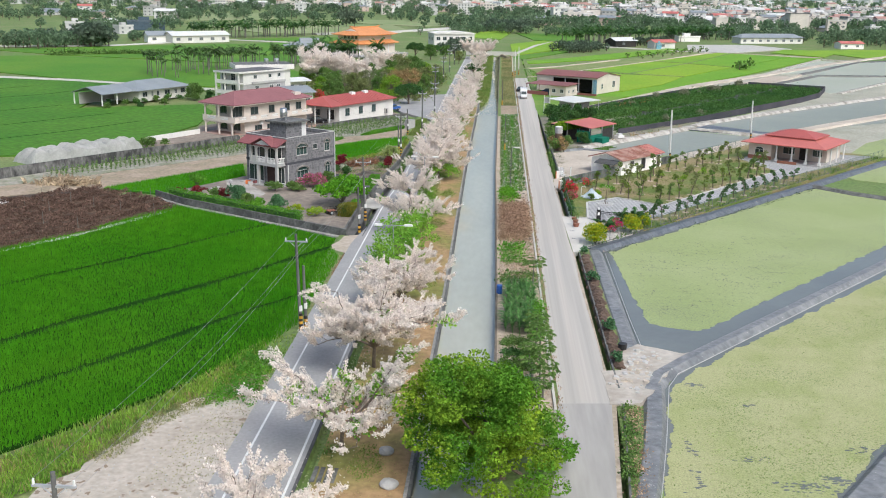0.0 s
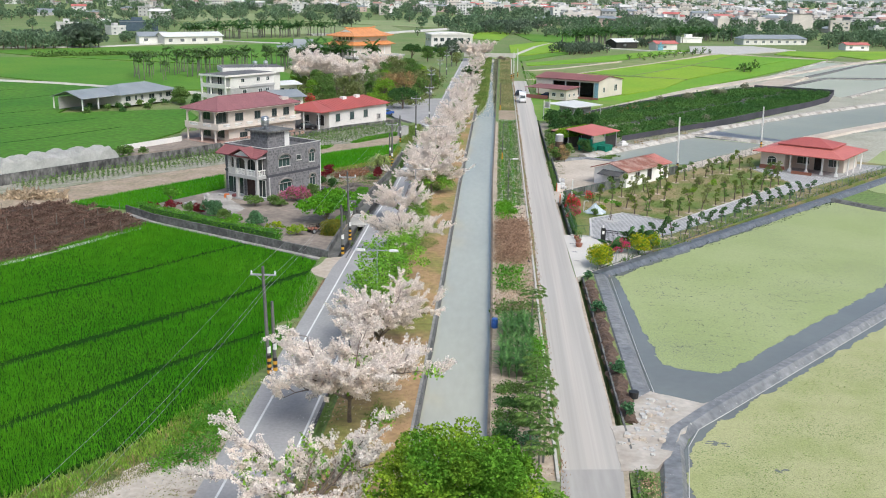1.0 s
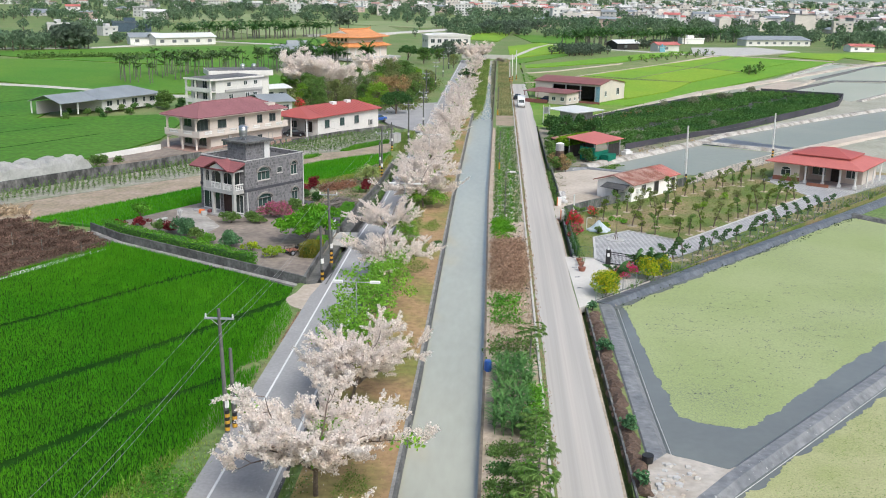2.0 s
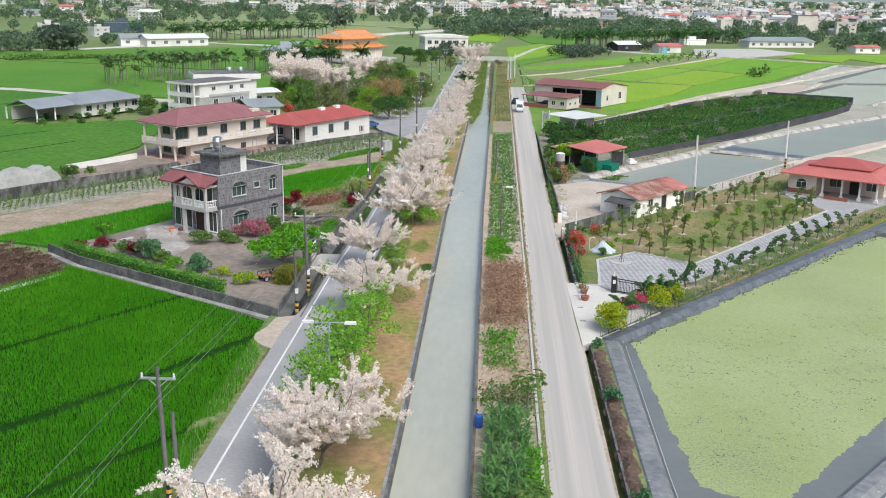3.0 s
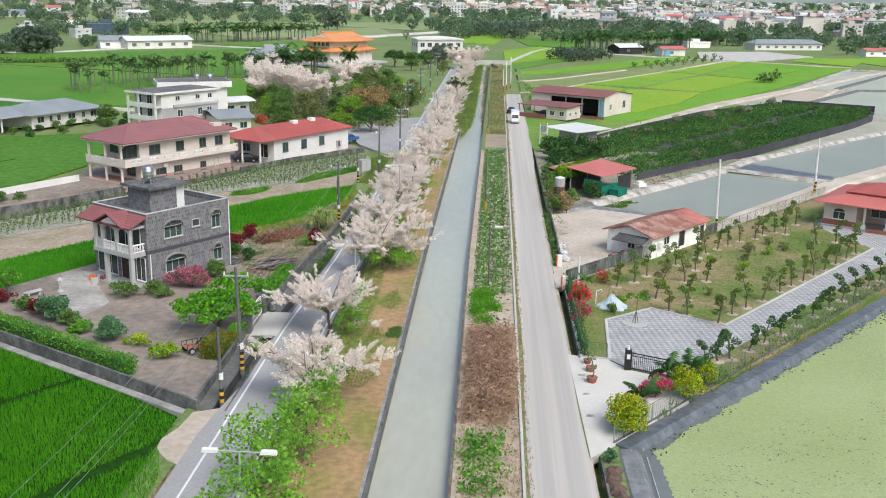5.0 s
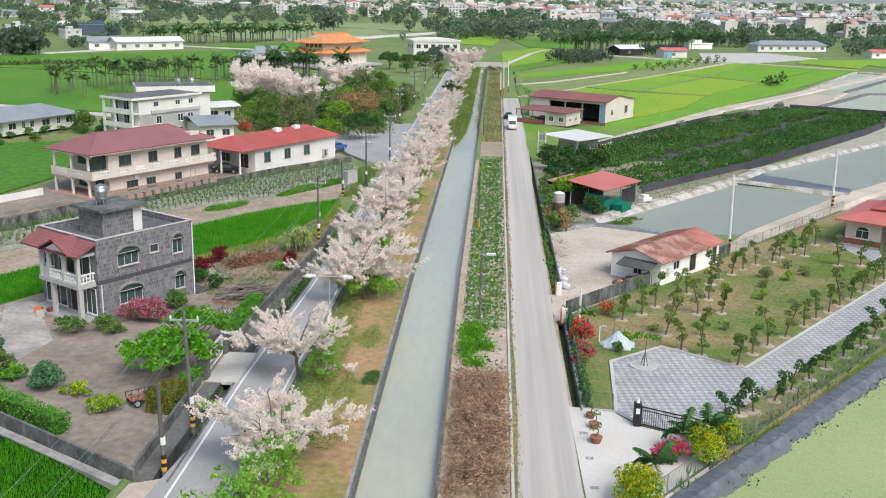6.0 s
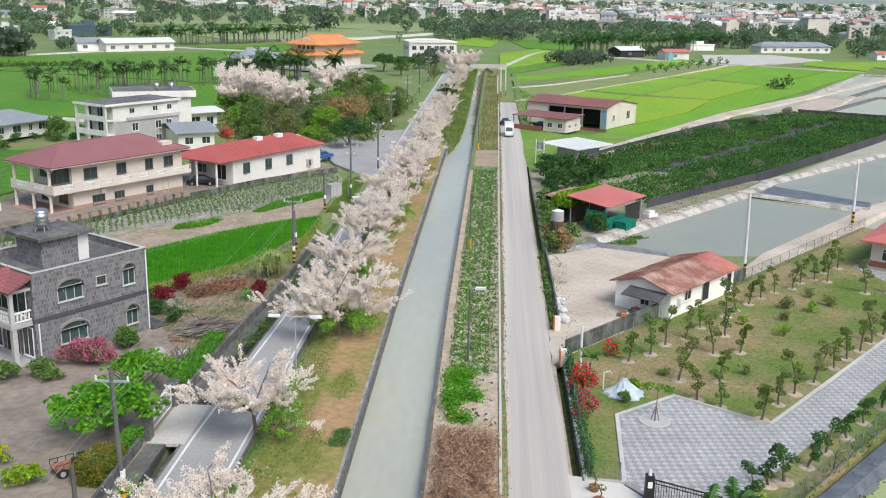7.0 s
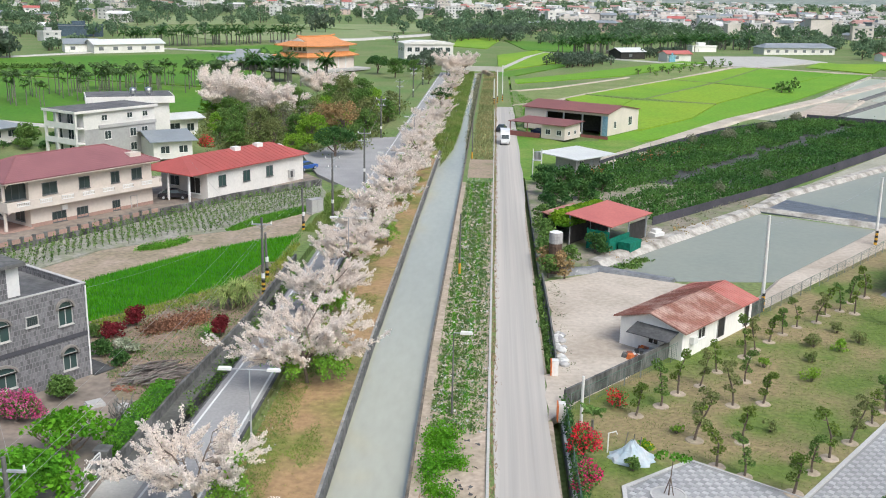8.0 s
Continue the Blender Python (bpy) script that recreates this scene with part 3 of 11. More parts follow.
structure("canal_wall_east", canal_band(CANAL_R, CANAL_R + 0.2, -1.75, 0.12), mat("stained_canal_wall", (0.20, 0.165, 0.125), (0.105, 0.09, 0.07), big=0.7, fine=3, amount=0.3, bump=0.3), "brown-stained concrete canal wall", "wall")

structure("canal_bank_east", Mesh().prism(shaken([(0.3, 236), (0.1, 255), (-0.5, 274), (-0.95, 297), (-1.3, 338), (-1.7, 417), (-1.7, 466), (0.3, 466), (0.3, 330)], 3, 0.2, 41), -1.6, -0.62), tan_earth, "silted earth bank narrowing the canal", "bank")
structure("canal_bank_west", Mesh().prism(shaken([(-4.75, 258), (-4.3, 264), (-3.2, 276), (-2.85, 297), (-2.9, 338), (-3.2, 417), (-3.2, 466), (-4.75, 466)], 3, 0.15, 42), -1.6, -0.6), soil, "overgrown earth bank along the canal wall", "bank")

# roads
ROAD_END = 455
road_left = [(-17.3, -60), (-17.3, 114), (-17.0, 118)] + [(-16.35 + ditch_shift(y), y) for y in range(124, ROAD_END, 10)]
structure("road_west", Mesh().prism(road_left + [(road_left[-1][0], ROAD_END), (-11.95, ROAD_END), (-11.95, -60)], -0.3, 0.0), asphalt, "grey asphalt country road with white edge lines", "road")
line_left = [(-15.92 + ditch_shift(y), y) for y in range(-60, ROAD_END, 5)]
for k, line in enumerate((line_left, [(-12.38, -60), (-12.32, ROAD_END)])):
    structure("road_line_%d" % (k + 1), Mesh().bank(line, 0.16, 0.16, -0.01, 0.006), white_paint, "white painted edge line", "road marking")
ys = [118] + list(range(124, 192, 6))
structure("ditch_ledge", Mesh().prism([(-18.75 + min(0.9, ditch_shift(y) * 1.1), y) for y in ys] + [(-17.5 + ditch_shift(y), y) for y in ys[::-1]], -1.0, -0.03), mat("grey_ditch_concrete", (0.155, 0.15, 0.137), (0.085, 0.085, 0.075), big=0.4, fine=3, amount=0.25), "weathered concrete ledge of the roadside ditch", "ledge")
# Floor and the wall below the ledge hold the deep slot's shade in their colour.
structure("ditch_floor", Mesh().prism([(-17.52 + ditch_shift(y), y) for y in ys] + [(-16.48 + ditch_shift(y), y) for y in ys[::-1]], -1.1, -0.93), dark_conc, "ditch floor coloured dark for the shade in the slot", "ditch")
structure("ditch_wall_east", Mesh().prism([(-17.49 + ditch_shift(y), y) for y in ys] + [(-17.43 + ditch_shift(y), y) for y in ys[::-1]], -1.0, -0.033), dark_conc, "ditch wall coloured dark for the shade in the slot", "wall")
structure("ditch_wall_west", Mesh().prism([(-16.5 + ditch_shift(y), y) for y in ys] + [(-16.37 + ditch_shift(y), y) for y in ys[::-1]], -1.0, 0.03), old_conc, "mossy concrete wall of the roadside ditch", "wall")
edge = []
for i in range(0, 42):
    y = min(-60 + i * 10, 347)
    edge.append((5.25 - max(0, 66 - y) * 0.12 + 0.12 * math.sin(i * 1.7), y))
right = [(9.2 - max(0, 70 - y) * 0.085 + 0.12 * math.sin(i * 2.3) + (0.5 if y > 220 else 0), y) for i, (x, y) in enumerate(edge)]
structure("road_east", Mesh().prism(edge + right[::-1], -0.3, 0.012), road_conc, "pale worn concrete farm lane, greyer further on", "road")
structure("road_east_near", Mesh().prism([p for p in edge if p[1] <= 60] + [(5.1, 68.6), (9.15, 69.0)] + [p for p in right if p[1] <= 60][::-1], -0.2, 0.022), near_lane, "darker grey resurfaced stretch of the lane", "road")
structure("lane_dirt", Mesh().prism([(9.1, 69), (9.5, 69), (6.95, 39), (6.4, 39)], -0.2, 0.017), pale_tan, "strip of brown dirt between lane and drain", "ground")
structure("lane_edge", Mesh().prism([(9.05, 75.5), (9.42, 75.5), (9.42, 113), (9.05, 113)], -0.2, 0.008).prism([(9.05, 131.9), (9.42, 131.9), (9.42, 150.7), (9.05, 150.7)], -0.2, 0.008).prism([(9.05, 159.8), (9.42, 159.8), (9.42, 240), (9.05, 240)], -0.2, 0.008), pale_tan, "dirty concrete edge between lane and drain", "ground")
structure("kerb_east", Mesh().box(4.75, 67, -0.3, 4.95, 340, 0.22), concrete, "low concrete kerb beside the farm lane", "kerb")
structure("verge_west", Mesh().prism([(-11.0, -60), (-11.0, 468)] + [(CANAL_L - 0.44 + canal_shift(y), y) for y in (468, 165, 148, 130, 112, 95, -60)], -0.3, 0.03), dry_grass, "dry brown grass bank between road and canal", "verge")
structure("verge_east", Mesh().prism([(4.74, 468), (4.74, 66), (3.4, 54.5), (0.8, 32)] + [(CANAL_R + 0.21 + canal_shift(y), y) for y in (32, 95, 112, 130, 148, 165, 468)], -0.3, 0.04), soil, "weedy allotment strip between canal and lane", "verge")
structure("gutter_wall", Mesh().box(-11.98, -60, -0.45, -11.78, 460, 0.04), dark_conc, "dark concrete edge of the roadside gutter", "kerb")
structure("ditch_wall_east", Mesh().box(9.97, 72, -1.05, 10.12, 113, 0.05).box(9.97, 131.2, -1.05, 10.12, 150, 0.05).box(9.97, 160, -1.05, 10.12, 235, 0.05).prism([(9.97, 69), (10.12, 69), (7.57, 40), (7.42, 40)], -1.05, 0.05), old_conc, "concrete wall of the lane's drain", "wall")
structure("lane_apron", Mesh().prism(shaken([(9.1, 68.8), (9.1, 75.6), (10.6, 75.8), (11.2, 80.2), (12.7, 82.0), (16.4, 80.2), (17.2, 80.6), (14.6, 76.2), (12.4, 71.2), (11.4, 69.2)], 0.8, 0.12, 31), -0.6, 0.045), mat("pale_rubble", (0.47, 0.43, 0.375), (0.37, 0.325, 0.27), big=0.5, fine=2, amount=0.22, bump=0.35), "broken concrete and rubble apron beside the lane", "pavement")
soil_line = [(10.6 + 0.14 * math.sin(k * 0.4) + 0.08 * math.sin(k * 1.1), 76.2 + k * 0.22) for k in range(162)]
ridge_mesh = Mesh().bank(soil_line, 0.4, 1.35, -0.2, 0.2)
ridge_mesh.v = [(x + 0.22 * noise.noise(Vector((x, y * 1.7, 1))), y, z + (0.16 * noise.noise(Vector((x * 2, y * 1.5, 5))) + 0.08 * noise.noise(Vector((x * 6, y * 4.5, 2))) if z > 0 else 0)) for x, y, z in ridge_mesh.v]
structure("soil_strip", ridge_mesh, mud, "lumpy ridge of turned brown soil beside the drain", "soil")

# gravel lot and fields of the west side
structure("gravel_lot", Mesh().prism(shaken([(-17.2, 30), (-17.2, 72), (-19.0, 71), (-23.6, 64.5), (-26.0, 55.5), (-30, 48), (-40, 30)], 0.9, 0.5, 3), -0.6, -0.03), lot_gravel, "pale gravel lot beside the asphalt road", "ground")
RICE_1 = [(-33.0, 57.0), (-27.4, 64.8), (-23.6, 70.5), (-19.2, 79), (-17.85, 84.5), (-17.75, 108), (-19.2, 112.6), (-19.4, 117.0), (-24.3, 120.5), (-44.9, 132.9), (-52.5, 115.5), (-86, 63), (-72, 20), (-52, 26)]


def rice_field(name, poly, top, material, label):
    ob = structure(name, Mesh().prism(poly, -0.75, top), material, label, "rice field")
    return ob


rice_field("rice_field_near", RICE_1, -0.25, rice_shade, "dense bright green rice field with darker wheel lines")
RICE_2 = [(-49.5, 140.5), (-59.5, 143.4), (-44.2, 166.8), (-40.6, 155)]
RICE_3 = [(-31.6, 168.0), (-37.2, 180.6), (-35.7, 183.7), (-30.1, 192.4), (-24.1, 199.4), (-18.7, 203.7), (-18.3, 195), (-19.4, 184.5), (-22.5, 180), (-29.7, 169.8)]
rice_field("rice_field_strip", RICE_2, -0.2, rice_dark, "narrow strip of green rice beside the house yard")
rice_field("rice_field_behind", RICE_3, -0.2, rice_dark, "green rice plot behind the grey house")
RICE_4 = [(-83, 171), (-70, 192), (-66.5, 214), (-70, 238), (-77, 252), (-104, 239), (-108, 262), (-92, 290), (-136, 306), (-245, 326), (-235, 200), (-140, 150)]
rice_field("rice_field_west", RICE_4, -0.2, rice_west, "broad green rice field behind the houses")
# Wheel lines laid on the flat field in the rice's painted shade colour.
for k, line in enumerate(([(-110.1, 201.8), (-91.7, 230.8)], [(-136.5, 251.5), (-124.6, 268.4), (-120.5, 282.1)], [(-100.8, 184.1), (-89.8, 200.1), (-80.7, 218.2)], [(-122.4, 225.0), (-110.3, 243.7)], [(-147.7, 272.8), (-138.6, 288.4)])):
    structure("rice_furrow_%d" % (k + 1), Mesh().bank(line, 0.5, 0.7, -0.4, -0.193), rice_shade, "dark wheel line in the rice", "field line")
rice_field("rice_field_far_1", [(-135.5, 311), (-97, 296), (-84, 300), (-60, 330), (-84, 380), (-190, 412), (-260, 380)], -0.2, rice_mid, "broad light green rice field")
rice_field("rice_field_far_2", [(-190, 418), (-84, 384), (-76, 430), (-114, 540), (-196, 476), (-230, 440)], -0.2, rice_mid, "light green rice field by the far road")
rice_field("rice_field_far_3", [(-110, 552), (-150, 566), (-110, 612), (-66, 590), (-60, 520)], -0.2, rice_mid, "light green rice plot beyond the temple")
structure("field_path", Mesh().bank([(-240, 330), (-135.5, 309.5), (-97, 294), (-84, 290)], 2.0, 3.0, -0.6, -0.1), concrete, "pale concrete field path", "path")
structure("far_road_west", Mesh().bank([(-260, 458), (-196, 482), (-154, 560), (-115, 546), (-75, 520)], 3.0, 4.0, -0.6, -0.05), concrete, "pale country road between rice fields", "road")
PLOUGH = [(-52.0, 114.6), (-44.4, 131.0), (-49.0, 136.4), (-63, 143.2), (-110, 100), (-96, 74), (-86, 64.5)]
# Floor soil darker than the ridges: the furrows' shadow is painted into it.
structure("ploughed_field", Mesh().prism(PLOUGH, -0.7, -0.35), mat("shaded_furrow_soil", (0.05, 0.036, 0.027), (0.075, 0.052, 0.038), big=0.5, fine=3, amount=0.4, bump=0.6), "dark brown ploughed field with furrows", "field")
structure("tan_strip", Mesh().prism(shaken([(-59.5, 144.0), (-44.3, 167.2), (-37.4, 180.6), (-35.7, 183.8), (-30.1, 192.6), (-24.1, 199.7), (-18.9, 204.3), (-18.4, 214.8), (-20.5, 217.0), (-25.0, 211.5), (-27.9, 205.5), (-32.8, 201.0), (-36, 196.7), (-40.2, 193.2), (-47.3, 176.4), (-69.5, 148.8), (-110, 110)], 3, 0.3, 5), -0.7, -0.3), mat("brown_tan_earth", (0.37, 0.29, 0.22), (0.27, 0.225, 0.15), big=0.3, fine=2.2, amount=0.3, bump=0.5), "bare tan earth strip beside crops", "ground")
structure("crop_bed", Mesh().prism([(-69.8, 149.2), (-47.5, 176.6), (-40.5, 193.8), (-36.5, 197.2), (-33.1, 201.3), (-28.1, 204.4), (-26.3, 210.0), (-21.0, 218.7), (-18.9, 226.0), (-22.0, 235.4), (-32.1, 223.2), (-39.3, 211.2), (-43.6, 202.9), (-56.2, 180.7), (-65.3, 168.5), (-74.2, 155), (-100, 128), (-94, 122)], -0.7, -0.28), crop_soil, "crop bed with rows of staked plants", "field")
structure("yard", Mesh().prism([(-18.9, 118.6), (-44.6, 134.2), (-49.4, 138.8), (-40.6, 155.2), (-37, 160.5), (-30.5, 165.5), (-17.8, 180), (-18.4, 152), (-18.7, 141), (-18.7, 134)], -0.7, 0.0), yard_conc, "stained concrete forecourt of the grey house", "yard")
structure("garden_bed_back", Mesh().prism(shaken([(-25.2, 156.6), (-22.4, 151.5), (-18.5, 152), (-17.6, 172), (-17.6, 190), (-20.0, 190), (-22.2, 180.2), (-31.4, 168.0), (-30.4, 165.6)], 1.5, 0.15, 8), -0.6, 0.02), mat("plot_earth", (0.27, 0.20, 0.145), (0.15, 0.15, 0.075), big=0.3, fine=2.4, amount=0.35, bump=0.6, contrast=(0.45, 0.7)), "weedy brown garden plot behind the house", "ground")
structure("pink_house_yard", Mesh().prism([(-69.6, 187.6), (-62.2, 173.0), (-56.2, 180.9), (-43.6, 203.1), (-39.3, 211.4), (-32.1, 223.4), (-22.0, 235.6), (-22.9, 240.8), (-30, 252), (-50, 240), (-66, 214), (-63.4, 200.5), (-68.5, 190)], -0.9, -0.42), yard_conc, "concrete yard of the pink house", "yard")
structure("junction", Mesh().prism([(-15.6, 230), (-24, 243.5), (-30, 262), (-24, 284), (-15.6, 288)], -0.6, -0.012), asphalt, "asphalt side street joining the country road", "road")

# east side: ponds, dykes, garden ground
POND_1 = [(12.2, 114.9), (12.2, 82.0), (17.0, 80.4), (46.0, 114.2), (72, 145), (51.4, 161.9)]
structure("water_pond_1", Mesh().prism(POND_1, -0.9, -0.44), dark_water, "dark shallow water at the rim of a fish pond", "water")
structure("duckweed_1", Mesh().prism(ragged([(13.9, 115.2), (14.7, 89.0), (19.2, 87.2), (46.5, 119.6), (70, 147), (53.2, 160.2), (50.4, 158.6)], 0.22, 11), -0.6, -0.425), duckweed, "smooth pale green duckweed on a fish pond", "duckweed")
POND_2 = [(3.0, 25), (10.0, 54), (12.6, 67), (13.6, 72.6), (15.8, 77.8), (45.8, 112.4), (92, 167), (112, 149), (31.0, 66.4), (22.8, 55.0), (10, 33)]
structure("water_pond_2", Mesh().prism(POND_2, -0.9, -0.44), dark_water, "dark water under thick duckweed", "water")
structure("duckweed_2", Mesh().prism(ragged([(4.2, 29), (10.9, 55.2), (12.4, 62), (13.45, 69), (14.5, 73.8), (17.1, 77.7), (46.7, 111.7), (91.4, 164.6), (108, 150), (29.5, 67.5), (21.4, 56.0), (10.4, 35)], 0.22, 12), -0.6, -0.42), weedmat, "thick patchy yellow-green duckweed on a pond", "duckweed")
POND_3 = [(17.2, 193.2), (43.0, 225.0), (57.0, 216.4), (36.8, 190.2), (25.0, 189.0)]
structure("water_pond_3", Mesh().prism(POND_3, -0.9, -0.44), pond_water, "flat grey-green water of a fish pond", "water")
POND_4 = [(48.0, 236.2), (80, 270), (140, 330), (170, 300), (60.4, 223.0)]
structure("water_pond_4", Mesh().prism(POND_4, -0.9, -0.44), pond_water, "flat pale grey-green water of a larger pond", "water")
POND_5 = [(58.5, 177.0), (78, 212), (130, 268), (150, 250), (75, 160), (61, 168)]
structure("water_pond_5", Mesh().prism(POND_5, -0.9, -0.44), duckweed, "pale green water of a pond behind the pavilion", "water")
structure("pond_silt", Mesh().prism([(75, 189), (112, 150), (300, 330), (300, 520), (150, 470), (104, 391), (66, 342), (84, 330), (101, 325), (85, 288), (48, 237), (58.6, 217.6), (54, 206)], -0.8, -0.47), basin_silt, "pale silt between the fish ponds", "ground")
basin_water = mat("pale_basin_water", (0.45, 0.455, 0.35), (0.40, 0.415, 0.30), rough=0.3, big=0.04, fine=1.2, amount=0.06, bump=0.03, spec=0.35)
BASINS = [[(88.8, 336.7), (121.0, 384.6), (135.9, 384.0), (152.1, 390.0), (140.6, 362.0), (104.4, 318.9), (103.8, 327.5)],
          [(79.8, 343.0), (101.3, 381.9), (109.6, 383.9), (92.7, 345.9), (84.8, 332.6)],
          [(103.0, 393.2), (149.1, 478.7), (164.0, 470.1), (116.7, 394.3)],
          [(118.2, 390.3), (163.8, 466.9), (190.6, 484.0), (156.0, 399.6), (121.8, 386.9)]]
for k, b in enumerate(BASINS):
    structure("basin_%d" % (k + 1), Mesh().prism(b, -0.8, -0.42 + 0.03 * k), sand if k == 1 else basin_water, "drained pale sandy basin" if k == 1 else "pale grey-green water of a shallow pond", "water")


def dyke(name, line, top, base, z1, material, label):
    return structure(name, Mesh().bank(line, top, base, -0.75, z1), material, label, "dyke")


dyke("dyke_lane", [(6.4, 40), (9.8, 55), (11.2, 62), (12.3, 68.5), (12.9, 73)], 1.1, 2.2, 0.02, liner, "black plastic-lined dyke between drain and pond")
dyke("dyke_west", [(12.0, 80.5), (12.0, 90), (11.95, 114.5)], 1.0, 2.6, 0.02, liner, "black plastic-lined dyke along the lane")
dyke("dyke_middle", [(12.4, 72), (13.6, 75.5), (16.6, 79.4), (45.8, 113.4), (94, 170)], 0.8, 2.6, 0.05, liner, "black plastic-lined dyke between two ponds")
dyke("dyke_garden", [(11.6, 114.8), (31.3, 137.8), (51.3, 161.0), (72.7, 186.4)], 1.0, 2.4, 0.05, liner_blue, "black plastic-lined dyke along the garden fence")
dyke("dyke_end", [(50.8, 161.2), (56.2, 154.8), (71, 143)], 0.8, 2.2, 0.0, old_conc, "narrow grey dyke at the end of a pond")
dyke("dyke_near", [(5, 22), (10.5, 33), (22.5, 55), (30.5, 65.8), (112, 148)], 1.6, 3.4, 0.05, liner, "black plastic-lined dyke beside a pond")
dyke("dyke_pond_3_north", [(16.4, 194.6), (43.6, 228.4), (48.6, 236)], 1.2, 3.6, 0.15, stained_bank, "pale concrete-lined pond bank")
dyke("dyke_pond_3_east", [(43.4, 227.2), (58.6, 217.6)], 1.0, 2.6, 0.1, stained_bank, "pale concrete-lined pond bank with a plastic edge")
structure("liner_apron", Mesh().prism([(43.2, 226.0), (48.4, 236.4), (61.0, 223.6), (58.8, 216.6)], -0.7, -0.3), liner_blue, "dark plastic-lined slope between two ponds", "liner")
dyke("dyke_pond_3_west", [(11.0, 190), (16.8, 192.6), (24.4, 188.4)], 1.0, 2.6, 0.0, liner, "black plastic-lined pond bank")
dyke("dyke_pond_4", [(48.4, 237), (80, 271.5), (142, 334)], 1.2, 3.4, 0.1, stained_bank, "pale concrete-lined pond bank")
dyke("farm_track", [(31, 177.5), (37.6, 189.4), (58.4, 216.2), (80, 240), (150, 312)], 3.0, 5.0, -0.05, pale_dirt, "sandy farm track between ponds")
dyke("basin_dyke_1", [(88.0, 338.1), (122.2, 388.1), (153.1, 392.4)], 1.2, 2.6, 0.0, old_conc, "low bank between shallow ponds")
dyke("basin_dyke_2", [(102.4, 390.8), (151.4, 484.3), (168.7, 477.8)], 1.2, 2.6, 0.0, stained_bank, "low bank between shallow ponds")
dyke("basin_dyke_3", [(115.9, 391.9), (164.4, 468.7), (193.7, 491.5)], 1.2, 2.6, 0.0, old_conc, "low bank between shallow ponds")
dyke("basin_dyke_4", [(76.9, 330.9), (92.2, 344.1), (115.2, 389.6)], 1.2, 2.6, 0.0, pale_dirt, "low bank between shallow ponds")
dyke("basin_dyke_5", [(107.5, 319.6), (144.8, 372.3)], 1.2, 2.6, 0.0, stained_bank, "low bank between shallow ponds")
dyke("dirt_road", [(17.0, 250.5), (29.8, 274), (64.5, 334.5), (104, 391), (152, 462), (260, 600)], 3.6, 5.0, -0.05, pale_dirt, "pale dirt road beside the rice fields")
GARDEN = [(10.3, 131.4), (10.3, 153.0), (21.0, 166.0), (53.4, 205.6), (74.4, 190.8), (53.4, 166.0), (35.9, 144.9), (26.8, 133.8), (19.4, 125.1), (17.8, 127.0), (14.0, 129.2), (12.4, 131.4)]
structure("garden_ground", Mesh().prism(GARDEN, -0.7, 0.0), lawn, "worn green and brown lawn of an enclosed garden", "lawn")
PAVED = [(12.4, 131.3), (13.3, 141.3), (18.1, 145.3), (24.2, 140.8), (49.0, 172.2), (45.0, 185.0), (54, 196), (72, 191), (49.5, 167.4), (39.3, 154.8), (26.3, 138.6), (19.4, 130.0), (17.7, 127.3), (13.9, 129.3)]
paved = structure("paved_drive", Mesh().prism(PAVED, -0.6, 0.02), mat("paver_bed", (0.30, 0.30, 0.29), (0.25, 0.25, 0.245), fine=6, amount=0.1), "grey woven concrete pavers of a garden drive", "pavement")
structure("forecourt", Mesh().prism([(9.1, 131.9), (9.35, 112.9), (10.9, 114.7), (19.0, 124.9), (17.7, 127.0), (13.8, 129.0), (12.3, 131.2)], -0.6, 0.03), mat("white_forecourt", (0.59, 0.56, 0.505), (0.52, 0.49, 0.44), fine=3, amount=0.05), "clean pale concrete forecourt before the gate", "pavement")
structure("dirt_yard", Mesh().prism(shaken([(9.2, 150.6), (9.2, 159.6), (10.4, 160), (10.6, 186), (16.5, 190), (25.5, 186.5), (31, 178.2), (20.8, 165.8), (10.6, 153.2)], 2, 0.2, 21), -0.6, 0.03), pale_dirt, "bare pale gravel yard beside a hut", "yard")
structure("lower_yard", Mesh().prism([(10.2, 186), (10.2, 240), (17, 250), (48, 238), (43, 229.6), (16.2, 195.5)], -0.7, -0.07), mat("shed_ground", (0.27, 0.235, 0.185), (0.15, 0.19, 0.075), big=0.25, fine=2.0, amount=0.32, bump=0.5, contrast=(0.42, 0.62)), "weedy ground round the sheds", "ground")
bright_rice = mat("bright_rice", (0.13, 0.29, 0.015), (0.17, 0.31, 0.02), big=0.05, fine=1.2, amount=0.22, bump=0.6)
rice_gold = mat("gold_green_rice", (0.185, 0.325, 0.018), (0.235, 0.345, 0.02), big=0.04, fine=1.0, amount=0.2, bump=0.6)
